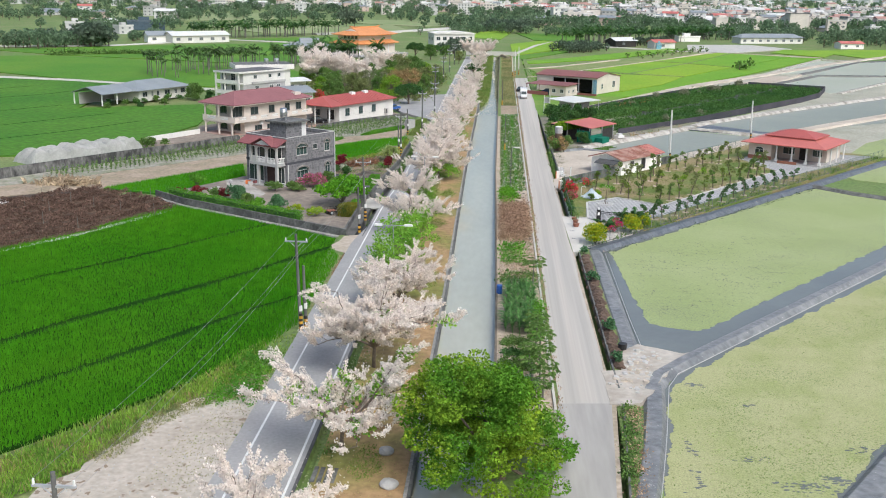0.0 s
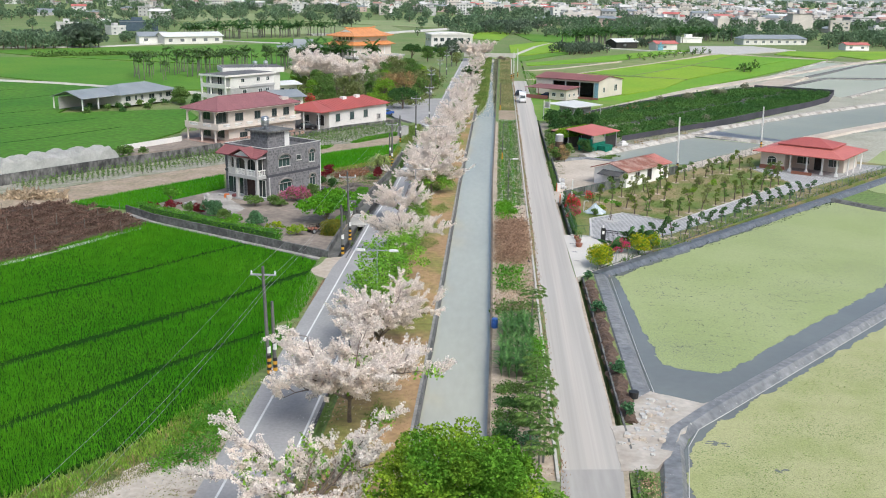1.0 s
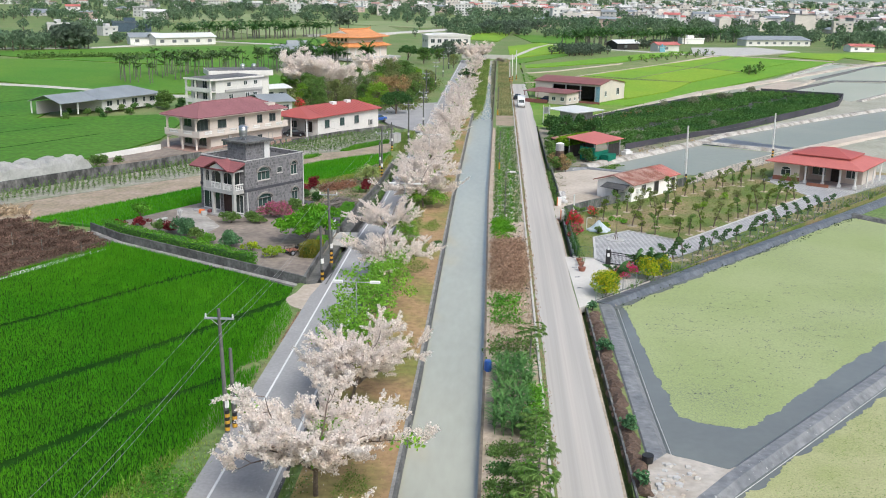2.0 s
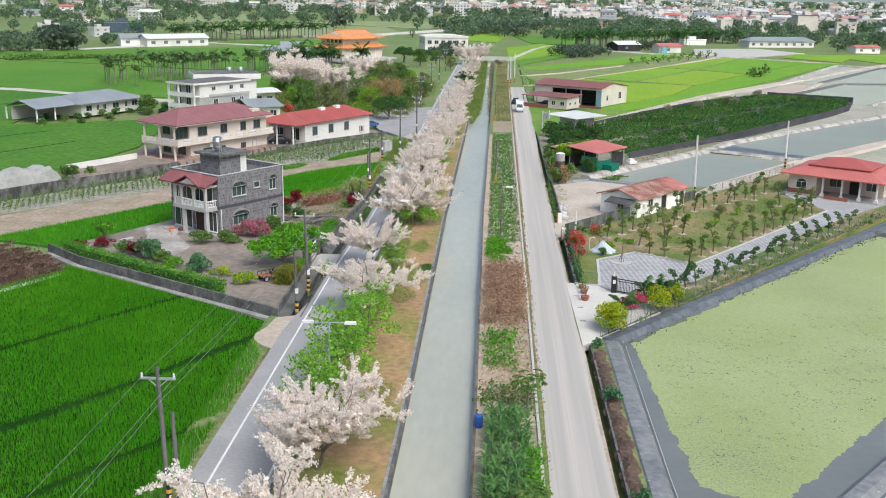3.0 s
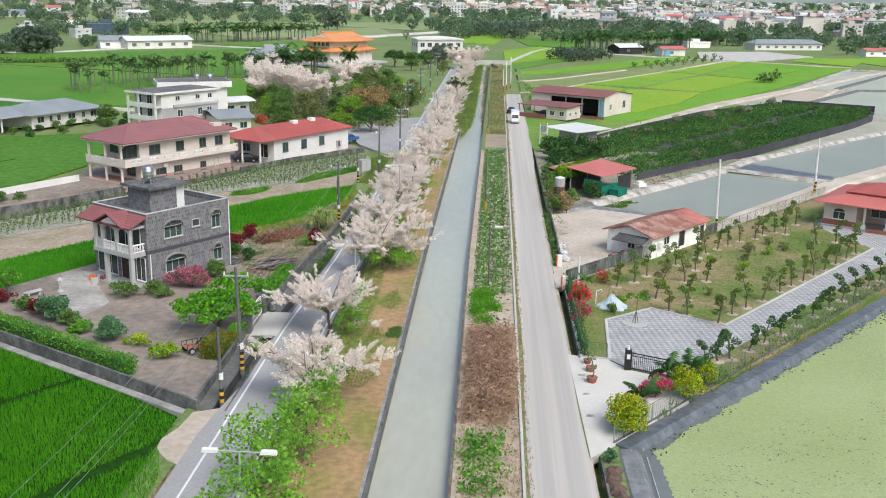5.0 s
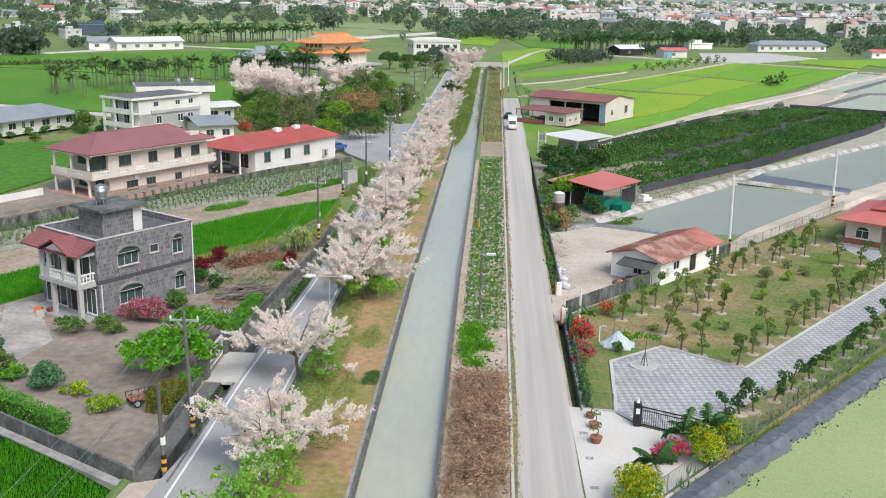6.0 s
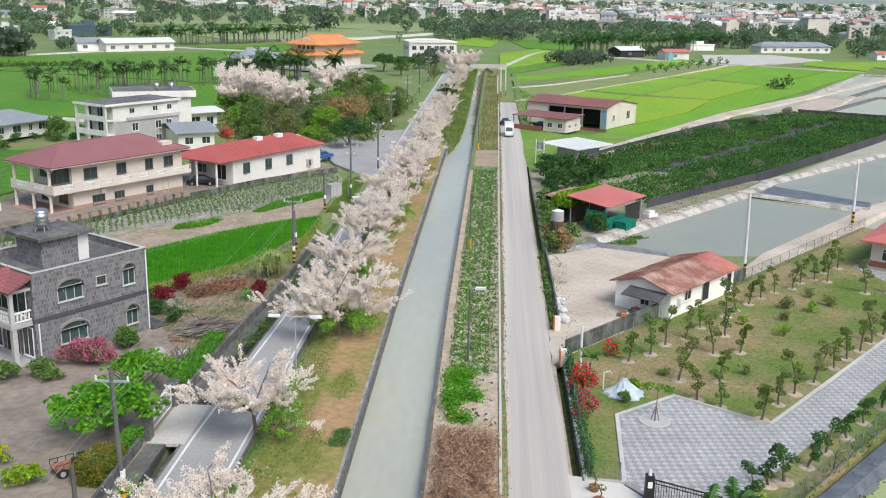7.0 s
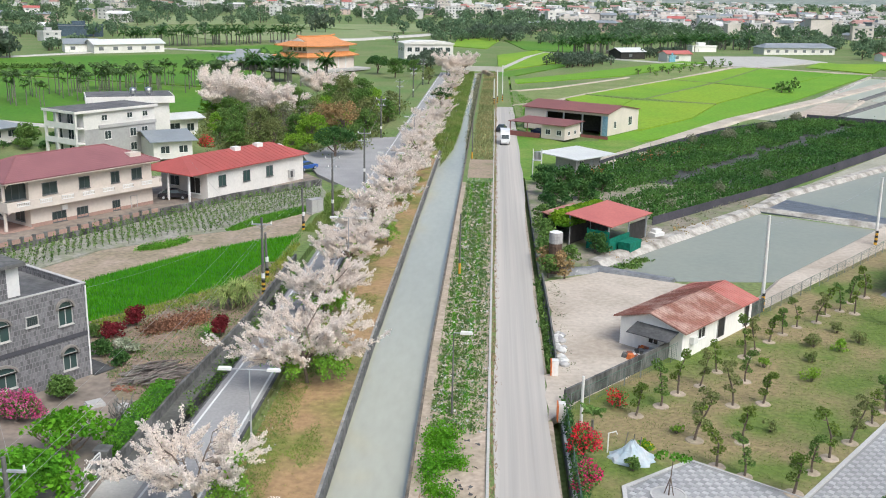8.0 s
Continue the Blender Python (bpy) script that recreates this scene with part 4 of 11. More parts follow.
EAST_RICE = [
    ([(68.5, 449.4), (111.7, 523.1), (117.8, 518.6), (81.8, 441.7)], rice_lime, "yellow-green ripening rice plot"),
    ([(32.2, 388.1), (68.2, 448.1), (80.9, 439.2), (48.6, 379.1)], rice_lime, "yellow-green ripening rice plot"),
    ([(48.9, 378.4), (81.1, 437.1), (96.9, 422.8), (67.7, 371.6)], rice_gold, "bright yellow-green rice plot"),
    ([(82.2, 441.8), (118.3, 518.8), (142.4, 499.2), (97.6, 423.9)], bright_rice, "green rice plot"),
    ([(25.2, 374.3), (31.9, 386.4), (44.6, 375.9), (39.8, 360.9), (27.4, 360.8)], rice_gold, "bright yellow-green rice plot"),
    ([(44.8, 375.1), (66.9, 368.5), (54.5, 336.4), (38.5, 311.3), (28.5, 309.3), (39.0, 356.6)], rice_gold, "bright yellow-green rice plot"),
    ([(38.0, 308.4), (54.2, 334.1), (67.4, 368.6), (97.0, 420.8), (142.4, 497.8), (155.5, 494.7), (92.4, 383.3), (73.2, 352.4), (44.2, 301.6), (25.8, 282.3), (27.9, 303.7)], bright_rice, "bright green rice along the dirt road"),
    ([(141.0, 532.4), (157.6, 566.2), (183.6, 552.9), (160.2, 504.5)], rice_lime, "yellow-green rice plot beside the pale lot"),
    ([(6.2, 391.9), (6.2, 414.7), (52.1, 461.7), (101.7, 551.0), (90.8, 554.8), (30.9, 460.6), (6.3, 427.4)], bright_rice, "narrow strip of bright green rice"),
    ([(5.9, 471.8), (5.5, 569.0), (26.3, 614.6), (46.1, 554.8)], rice_lime, "yellow-green rice plot by the canal bend"),
    ([(6.3, 436.4), (33.8, 504.5), (35.2, 525.0), (6.3, 463.8)], rice_mid, "narrow green plot of young crops"),
]
for k, (poly, m_, lb) in enumerate(EAST_RICE):
    rice_field("rice_field_east_%d" % (k + 1), poly, -0.15, m_, lb)
structure("field_verge", Mesh().prism([(6.0, 330.6), (6.2, 386.7), (23.6, 405.6), (53.4, 452.2), (99.1, 535.8), (110.3, 532.6), (68.9, 451.8), (32.2, 389.8), (22.4, 369.8)], -0.6, -0.3), mat("olive_verge", (0.16, 0.22, 0.06), (0.23, 0.25, 0.10), big=0.1, fine=1.2, amount=0.25, bump=0.5), "olive grass verge between rice plots", "verge")
structure("workshop_grass", Mesh().prism([(8.6, 296), (12, 300), (17.0, 289.5), (19.4, 286.8), (33.5, 293.5), (37, 288), (26, 273), (21, 261), (17, 252), (10.4, 244), (8.6, 250)], -0.6, -0.06), mat("workshop_grass", (0.115, 0.235, 0.025), (0.19, 0.26, 0.05), big=0.15, fine=1.6, amount=0.3, bump=0.5), "green grass before the workshop", "grass")
structure("pale_lot", Mesh().prism([(109, 594), (148, 608), (163, 571), (114.6, 520), (100, 540)], -0.6, -0.1), concrete, "broad pale concrete lot", "ground")

# ---- parts of buildings ----
def on_face(mesh, face, at):
    """Turns a mesh drawn in x (along), y (outwards, negative) and z onto a face: 'f' faces -y at y = at, 's' faces -x at x = at, 'b' faces +y."""
    if face == "f":
        mesh.v = [(x, y + at, z) for x, y, z in mesh.v]
    elif face == "b":
        mesh.v = [(-x, at - y, z) for x, y, z in mesh.v]
    else:
        mesh.v = [(y + at, -x, z) for x, y, z in mesh.v]
    return mesh


def ring(outer, inner, y0, y1):
    """A flat frame between two outlines of (x, z) with equal counts."""
    m, n = Mesh(), len(outer)
    vs = [(x, y, z) for y in (y0, y1) for o in (outer, inner) for x, z in o]
    fs = []
    for i in range(n):
        j = (i + 1) % n
        fs += [(i, j, n + j, n + i), (2 * n + j, 2 * n + i, 3 * n + i, 3 * n + j), (j, i, 2 * n + i, 2 * n + j), (n + i, n + j, 3 * n + j, 3 * n + i)]
    return m.add(vs, fs)


def outline(x0, x1, z0, z1, arch=0.0, steps=8):
    pts = [(x0, z0), (x1, z0), (x1, z1)]
    if arch:
        c, r = (x0 + x1) / 2, (x1 - x0) / 2
        pts += [(c + r * math.cos(k * math.pi / steps), z1 + arch * math.sin(k * math.pi / steps)) for k in range(1, steps)]
    return pts + [(x0, z1)]


def window(parent, face, at, x0, x1, z0, z1, arch=0.0, frame=None, pane=None, bars=1, label="", hood=False):
    """A window of a frame, a sill and panes, set on a wall's face."""
    frame, pane, b = frame or trim_white, pane or glass, 0.065
    fr = ring(outline(x0, x1, z0, z1, arch), outline(x0 + b, x1 - b, z0 + b, z1 - (0 if arch else b), max(0, arch - b) if arch else 0), -0.07, 0.02)
    for k in range(bars):
        x = x0 + (x1 - x0) * (k + 1) / (bars + 1)
        fr.box(x - 0.03, -0.05, z0 + b, x + 0.03, 0.0, z1)
    if arch:
        fr.box(x0 + b, -0.05, z1 - 0.03, x1 - b, 0.0, z1 + 0.03)
    ob = part("window", on_face(fr, face, at), frame, parent, label)
    pn = Mesh()
    o = outline(x0 + b * 0.6, x1 - b * 0.6, z0 + b * 0.6, z1 - (0 if arch else b * 0.6), arch * 0.93)
    pn.extrude_y(o, -0.025, -0.004)
    part("pane", on_face(pn, face, at), pane, ob)
    part("sill", on_face(Mesh().box(x0 - 0.06, -0.14, z0 - 0.08, x1 + 0.06, 0.02, z0 - 0.004), face, at), frame, ob)
    if hood:
        o1, o2 = outline(x0 - 0.15, x1 + 0.15, z1 - 0.05, z1, arch + 0.2), outline(x0 - 0.02, x1 + 0.02, z1 - 0.05, z1, arch + 0.03)
        part("hood", on_face(ring(o1, o2, -0.26, 0.02), face, at), hood_stone, ob)
    return ob


def door(parent, face, at, x0, x1, z0, z1, material, name="door"):
    b = 0.08
    ob = part(name, on_face(ring(outline(x0, x1, z0, z1), outline(x0 + b, x1 - b, z0 + 0.02, z1 - b), -0.06, 0.02), face, at), trim_grey, parent)
    part("leaf", on_face(Mesh().box(x0 + b * 0.6, -0.03, z0 + 0.01, x1 - b * 0.6, -0.005, z1 - b * 0.6), face, at), material, ob)
    return ob


def hip(x0, y0, x1, y1, z, ridge_z, inset, thick=0.14):
    """A hipped roof over a rectangle with the ridge along x."""
    ym = (y0 + y1) / 2
    m = Mesh()
    m.add([(x0, y0, z), (x1, y0, z), (x1, y1, z), (x0, y1, z), (x0 + inset, ym, ridge_z), (x1 - inset, ym, ridge_z),
           (x0, y0, z - thick), (x1, y0, z - thick), (x1, y1, z - thick), (x0, y1, z - thick)],
          [(0, 1, 5, 4), (1, 2, 5), (2, 3, 4, 5), (3, 0, 4), (1, 0, 6, 7), (2, 1, 7, 8), (3, 2, 8, 9), (0, 3, 9, 6), (9, 8, 7, 6)])
    return m


def gable(x0, y0, x1, y1, z, ridge_z, thick=0.12):
    """A gabled roof of two slabs with the ridge along x."""
    ym = (y0 + y1) / 2
    return Mesh().extrude_x([(y0, z), (y0, z - thick), (ym, ridge_z - thick), (y1, z - thick), (y1, z), (ym, ridge_z)], x0, x1)


def gable_ends(x0, y0, x1, y1, z0, z1, ridge_z):
    ym = (y0 + y1) / 2
    return Mesh().extrude_x([(y0, z0), (y1, z0), (y1, z1), (ym, ridge_z), (y0, z1)], x0, x1)


def ridge_caps(parent, pts, r=0.13, material=None):
    for a, b in pts:
        part("ridge_cap", Mesh().tube([a, b], r, 6), material or red_tile, parent)


def balustrade(parent, face, at, x0, x1, z0, z1, gap=0.28, material=None):
    """A rail with short turned posts under it."""
    m = Mesh().box(x0, -0.12, z1 - 0.12, x1, 0.06, z1).box(x0, -0.10, z0, x1, 0.04, z0 + 0.1)
    n = max(2, int((x1 - x0) / gap))
    for k in range(n):
        x = x0 + (k + 0.5) * (x1 - x0) / n
        m.cyl(x, -0.03, z0 + 0.1, (z0 + z1) / 2, 0.05, 0.085, 6).cyl(x, -0.03, (z0 + z1) / 2, z1 - 0.12, 0.085, 0.05, 6)
    return part("balustrade", on_face(m, face, at), material or trim_white, parent)


def water_tank(x, y, z, r=0.55, h=1.3):
    ob = thing("water_tank", "stainless steel water tank on a metal stand", "water tank", x, y, z)
    m = Mesh().cyl(0, 0, 0.5, 0.5 + h, r, r, 16)
    smooth(part("drum", m, steel, ob))
    for k in range(4):
        part("hoop", Mesh().cyl(0, 0, 0.6 + k * h / 4, 0.66 + k * h / 4, r + 0.03, r + 0.03, 16), steel, ob)
    part("lid", Mesh().cyl(0, 0, 0.503 + h, 0.65 + h, r * 0.99, 0.2, 16), steel, ob)
    for k in range(4):
        a = k * math.pi / 2 + 0.78
        part("leg", Mesh().tube([(r * math.cos(a), r * math.sin(a), 0), (r * 0.8 * math.cos(a), r * 0.8 * math.sin(a), 0.55)], 0.04, 5), zinc, ob)
    return ob


# ---- grey tiled house ----
def grey_house():
    h = thing("tiled_house", "two-storey house clad in grey stone tiles with a flat roof", "house", -32.1, 147.0, 0, 56.7)
    W, D = 10.8, 8.9
    part("wall", Mesh().box(0, 0, 0, W, D, 3.35).box(0, 0, 3.7, W, D, 6.75), tile_wall, h)
    part("floor_band", Mesh().box(-0.06, -0.06, 3.36, W + 0.06, D + 0.06, 3.69), dark_band, h, "dark slate band between the storeys")
    part("roof_deck", Mesh().box(0.05, 0.05, 6.75, W - 0.05, D - 0.05, 6.85), roof_deck, h)
    par = Mesh().box(0, 0, 6.76, W, 0.2, 7.45).box(0, D - 0.2, 6.76, W, D, 7.45).box(W - 0.2, 0.2, 6.76, W, D - 0.2, 7.45).box(0, 0.2, 6.76, 0.2, D - 0.2, 7.45)
    part("parapet", par, tile_wall, h)
    cap = Mesh().box(-0.04, -0.04, 7.45, W + 0.04, 0.24, 7.52).box(-0.04, D - 0.24, 7.45, W + 0.04, D + 0.04, 7.52).box(W - 0.24, 0.24, 7.45, W + 0.04, D - 0.24, 7.52).box(-0.04, 0.24, 7.45, 0.24, D - 0.24, 7.52)
    part("coping", cap, dusty_trim, h, "white coping on the parapet")
    for x0, x1, z0, z1, arch in ((2.1, 4.4, 4.6, 5.8, 0.55), (8.3, 9.5, 4.6, 6.0, 0.5), (2.1, 4.6, 1.0, 2.2, 0.55), (8.4, 9.6, 1.0, 2.3, 0.5)):
        window(h, "f", 0, x0, x1, z0, z1, arch, frame=dusty_trim, pane=green_glass, bars=2 if x1 - x0 > 2 else 1, hood=True)
    grille = window(h, "f", 0, 5.7, 6.7, 5.2, 6.0, frame=dusty_trim, bars=0)
    for k in range(6):
        part("grille_bar", on_face(Mesh().box(5.82 + k * 0.15, -0.06, 5.27, 5.835 + k * 0.15, -0.04, 5.94), "f", 0), frame_dark, grille)
    part("drainpipe", Mesh().tube([(W - 0.1, -0.1, 0.1), (W - 0.1, -0.1, 7.3)], 0.06, 6), trim_white, h, "white drainpipe")
    part("drainpipe", Mesh().tube([(0.25, -0.1, 0.1), (0.25, -0.1, 3.3)], 0.06, 6), trim_white, h, "white drainpipe")
    part("plinth", Mesh().box(W, -0.4, -0.02, W + 1.8, 5, 0.12), dark_conc, h, "dark concrete plinth")
    # stair tower on the roof
    t = part("stair_tower", Mesh().box(2.6, 2.6, 6.85, 6.0, 6.2, 9.25), tile_wall, h)
    part("stair_wall", Mesh().box(6.0, 2.6, 6.86, 7.0, 4.6, 9.2), trim_white, t, "white-painted side of the stair tower")
    part("tower_roof", Mesh().box(2.1, 2.0, 9.25, 7.3, 6.8, 9.5), old_conc, t, "overhanging dark concrete slab")
    # front porch, balcony and tiled canopy
    part("porch_slab", Mesh().box(-2.0, 0.3, -0.02, 0, 8.4, 0.2), trim_grey, h)
    for y in (0.55, 4.6):
        part("column", Mesh().box(-1.75, y - 0.2, 0.2, -1.35, y + 0.2, 3.2), dusty_trim, h)
    part("balcony_floor", Mesh().box(-1.9, 0.25, 3.2, -0.02, 6.3, 3.62), trim_grey, h)
    for y in (0.45, 2.6, 4.9, 6.1):
        part("balcony_pillar", Mesh().box(-1.8, y - 0.15, 3.62, -1.5, y + 0.15, 6.1), dusty_trim, h)
    balustrade(h, "s", -1.65, -4.9, -0.5, 3.66, 4.5)
    balustrade(h, "f", 0.45, -1.7, -0.05, 3.66, 4.5)
    part("balcony_panel", Mesh().box(-1.72, 4.9, 3.62, -1.5, 6.3, 4.5), dusty_trim, h)
    for y0, y1 in ((0.6, 2.45), (2.75, 4.75), (5.05, 5.95)):
        o = outline(-y1, -y0, 5.3, 5.5, 0.55)[2:]
        arch = Mesh().extrude_y([(-y1, 6.1), *[(a, z) for a, z in o[::-1]], (-y0, 6.1)][::-1], -0.1, 0.1)
        part("arch", on_face(arch, "s", -1.65), dusty_trim, h)
    part("beam", Mesh().box(-1.85, 0.25, 6.1, -0.02, 6.3, 6.32), trim_grey, h)
    part("canopy_gable", Mesh().extrude_x([(1.5, 6.32), (5.0, 6.32), (3.25, 7.15)], -1.95, -1.75), trim_white, h, "white pediment over the balcony")
    part("canopy_roof", Mesh().extrude_x([(0.9, 6.28), (3.25, 7.4), (5.6, 6.28), (5.6, 6.4), (3.25, 7.55), (0.9, 6.4)], -2.3, 0.0), red_tile, h, "dusky red tiled porch roof")
    part("canopy_roof", Mesh().add([(-2.1, -0.1, 6.34), (-2.1, 8.7, 6.34), (0.0, 8.7, 7.3), (0.0, -0.1, 7.3), (-2.1, -0.1, 6.2), (-2.1, 8.7, 6.2), (0.0, 8.7, 7.1), (0.0, -0.1, 7.1)],
                                   [(0, 3, 2, 1), (4, 5, 6, 7), (0, 1, 5, 4), (3, 0, 4, 7), (1, 2, 6, 5), (2, 3, 7, 6)]), red_tile, h, "dusky red tiled porch roof")
    window(h, "s", 0, -8.3, -6.7, 3.9, 5.9, bars=1)
    window(h, "s", 0, -5.9, -1.0, 3.75, 6.0, bars=3)
    window(h, "s", 0, -8.3, -5.0, 0.3, 2.9, bars=2)
    # Near-black door: the dimness under the porch is put into its colour.
    door(h, "s", 0, -4.4, -2.4, 0.22, 2.8, mat("shaded_front_door", (0.06, 0.035, 0.03), (0.045, 0.03, 0.028), fine=3))
    window(h, "s", 0, -1.9, -0.4, 0.4, 2.9, bars=1)
    water_tank(-32.1 + 4.0 * 0.549 - 4.5 * 0.836, 147.0 + 4.0 * 0.836 + 4.5 * 0.549, 9.5)
    return h


grey_house()


# ---- pink house with verandas ----
def pink_house():
    h = thing("veranda_house", "two-storey pinkish cream house with a dusky red roof and balcony", "house", -54.74, 200.81, 0, 58.2)
    W, D, F = 22.0, 8.6, -0.5
    part("wall", Mesh().box(3.0, 0, F, W, D, 5.75), cream, h)
    part("roof", hip(-0.95, -1.2, W + 0.75, D + 1.0, 5.95, 8.1, 5.2), pink_tile, h, "dusky red tiled hipped roof")
    ym = (D - 0.2) / 2
    ridge_caps(h, [((4.3, ym, 8.12), (W - 4.45, ym, 8.12)), ((-0.9, -1.15, 5.97), (4.3, ym, 8.12)), ((-0.9, D + 0.95, 5.97), (4.3, ym, 8.12)), ((W + 0.7, -1.15, 5.97), (W - 4.45, ym, 8.12))], 0.1, pink_tile)
    part("fascia", Mesh().box(-0.9, -1.16, 5.68, W + 0.7, -1.08, 5.8).box(-0.9, -1.08, 5.68, -0.82, D + 0.95, 5.8), cream, h)
    part("soffit", Mesh().box(-0.82, -1.08, 5.7, W + 0.7, 0, 5.78).box(-0.82, 0, 5.7, 3.0, D + 0.9, 5.78), cream, h)
    part("balcony_slab", Mesh().box(-0.7, -1.15, 2.2, W + 0.8, 0, 2.45).box(-0.7, 0, 2.2, 3.0, D, 2.45), cream, h)
    bal = Mesh().box(-0.7, -1.15, 2.45, W + 0.8, -1.0, 2.72).box(-0.7, -1.15, 3.28, W + 0.8, -1.0, 3.42).box(-0.7, -1.0, 2.45, -0.55, D, 2.72).box(-0.7, -1.0, 3.28, -0.55, D, 3.42)
    bal.box(W + 0.65, -1.0, 2.45, W + 0.8, -0.02, 3.42)
    x = -0.7
    for k in range(8):
        bal.box(x, -1.15, 2.72, x + 1.25, -1.0, 3.28)
        x += 3.12
    for y0, y1 in ((-1.0, 0.9), (3.3, 4.7), (7.2, 8.6)):
        bal.box(-0.7, y0, 2.72, -0.55, y1, 3.28)
    part("balcony_wall", bal, cream, h)
    for k in range(7):
        balustrade(h, "f", -1.07, 0.6 + k * 3.12, 2.38 + k * 3.12, 2.73, 3.27, 0.24)
    for y0, y1 in ((0.95, 3.25), (4.75, 7.15)):
        balustrade(h, "s", -0.62, -y1, -y0, 2.73, 3.27, 0.24)
    for y in (0.2, 4.1, 8.2):
        for z0, z1 in ((F, 2.2), (3.42, 5.7)):
            part("column", Mesh().cyl(-0.3, y, z0, z1, 0.22, 0.2, 12), cream, h)
            part("capital", Mesh().box(-0.6, y - 0.3, z1 - 0.2, 0.0, y + 0.3, z1 - 0.002), cream, h)
    for z1, hgt in ((2.2, 0.75), (5.7, 0.7)):
        for y0, y1 in ((0.4, 3.9), (4.3, 8.0)):
            o = outline(-y1, -y0, z1 - hgt, z1 - hgt, 0.6)[2:]
            part("arch", on_face(Mesh().extrude_y([(-y1, z1), *o[::-1], (-y0, z1)][::-1], -0.12, 0.12), "s", -0.3), cream, h)
        o = outline(0.0, 2.9, z1 - hgt, z1 - hgt, 0.6)[2:]
        part("arch", on_face(Mesh().extrude_y([(0.0, z1), *o[::-1], (2.9, z1)][::-1], -0.1, 0.1), "f", 0.1), cream, h)
    window(h, "f", 0.6, 0.1, 2.98, 3.3, 5.6, bars=2, frame=frame_dark)
    for x0, x1 in ((4.88, 7.05), (10.25, 11.9), (15.22, 16.6), (18.6, 20.3)):
        window(h, "f", 0, x0, x1, 3.48, 5.02, bars=1, frame=frame_dark)
    for x0, x1 in ((6.0, 8.05), (9.65, 11.35), (15.2, 16.45)):
        window(h, "f", 0, x0, x1, -0.3, 1.08, bars=2, frame=frame_dark)
    door(h, "f", 0, 18.2, 19.3, F + 0.02, 1.3, cream)
    for y0 in (1.2, 5.2):
        window(h, "s", 3.0, -y0 - 2.0, -y0, 3.5, 5.2, frame=frame_dark)
        window(h, "s", 3.0, -y0 - 2.0, -y0, 0.2, 1.7, 0.3, frame=frame_dark)
    part("air_conditioner", Mesh().box(7.3, -0.4, 1.2, 8.1, 0, 1.85).cyl(7.55, -0.41, 1.4, 1.65, 0.02, 0.02, 6), trim_white, h)
    part("veranda_floor", Mesh().box(-1.2, -0.6, F - 0.1, 3.0, D + 0.2, F + 0.15), terracotta_floor, h, "pinkish tiled veranda floor")
    part("dado", Mesh().box(3.0, -0.03, F, W, -0.004, F + 0.55), terracotta_floor, h, "pinkish tiled foot of the wall")
    part("roof_lantern", Mesh().box(W - 3.2, 0.3, 6.4, W - 1.4, 1.5, 7.1), cream, h, "small cream ventilator on the roof slope")
    return h


pink_house()


# ---- single-storey red roof house, west side ----
def red_house():
    h = thing("red_roof_house", "single-storey white house with a bright red metal roof", "house", -36.2, 222.8, 0, 61.0)
    W, D = 21.2, 9.5
    part("wall", Mesh().box(0, 0, -0.5, W, D, 3.5).extrude_x([(0.0, 3.5), (D, 3.5), (D / 2, 4.9)], 3.0, W - 0.2), white_wall, h)
    part("roof", hip(-3.7, -0.7, W + 0.7, D + 0.7, 3.75, 5.5, 3.4), red_metal, h, "bright red standing-seam metal roof")
    for x in range(-3, 21):
        if 0 < x < 20:
            part("roof_seam", Mesh().tube([(x, -0.68, 3.82), (x, D / 2, 5.55)], 0.03, 4), red_metal, h)
    for x in (9.5, 14.5):
        part("roof_vent", Mesh().box(x, 3.6, 5.0, x + 1.3, 4.6, 5.75), trim_white, h, "small white roof vent")
    for x0 in (2.2, 7.3, 12.4):
        window(h, "f", 0, x0, x0 + 1.5, 1.2, 2.85, pane=green_glass, frame=frame_dark)
    part("cooling_unit", Mesh().box(17.4, -0.45, 0.3, 18.6, -0.01, 1.5), trim_grey, h, "pale grey cooling unit on the wall")
    part("grille", Mesh().box(17.55, -0.47, 0.42, 18.1, -0.452, 1.38), dark_conc, h)
    for y in (0.3, 4.5, 9.2):
        part("porch_post", Mesh().box(-3.4, y - 0.12, -0.45, -3.16, y + 0.12, 3.6), trim_white, h)
    window(h, "s", 0, -3.6, -1.4, 0.3, 2.7, pane=dark_open)
    window(h, "s", 0, -7.6, -5.6, 1.0, 2.5)
    return h


red_house()


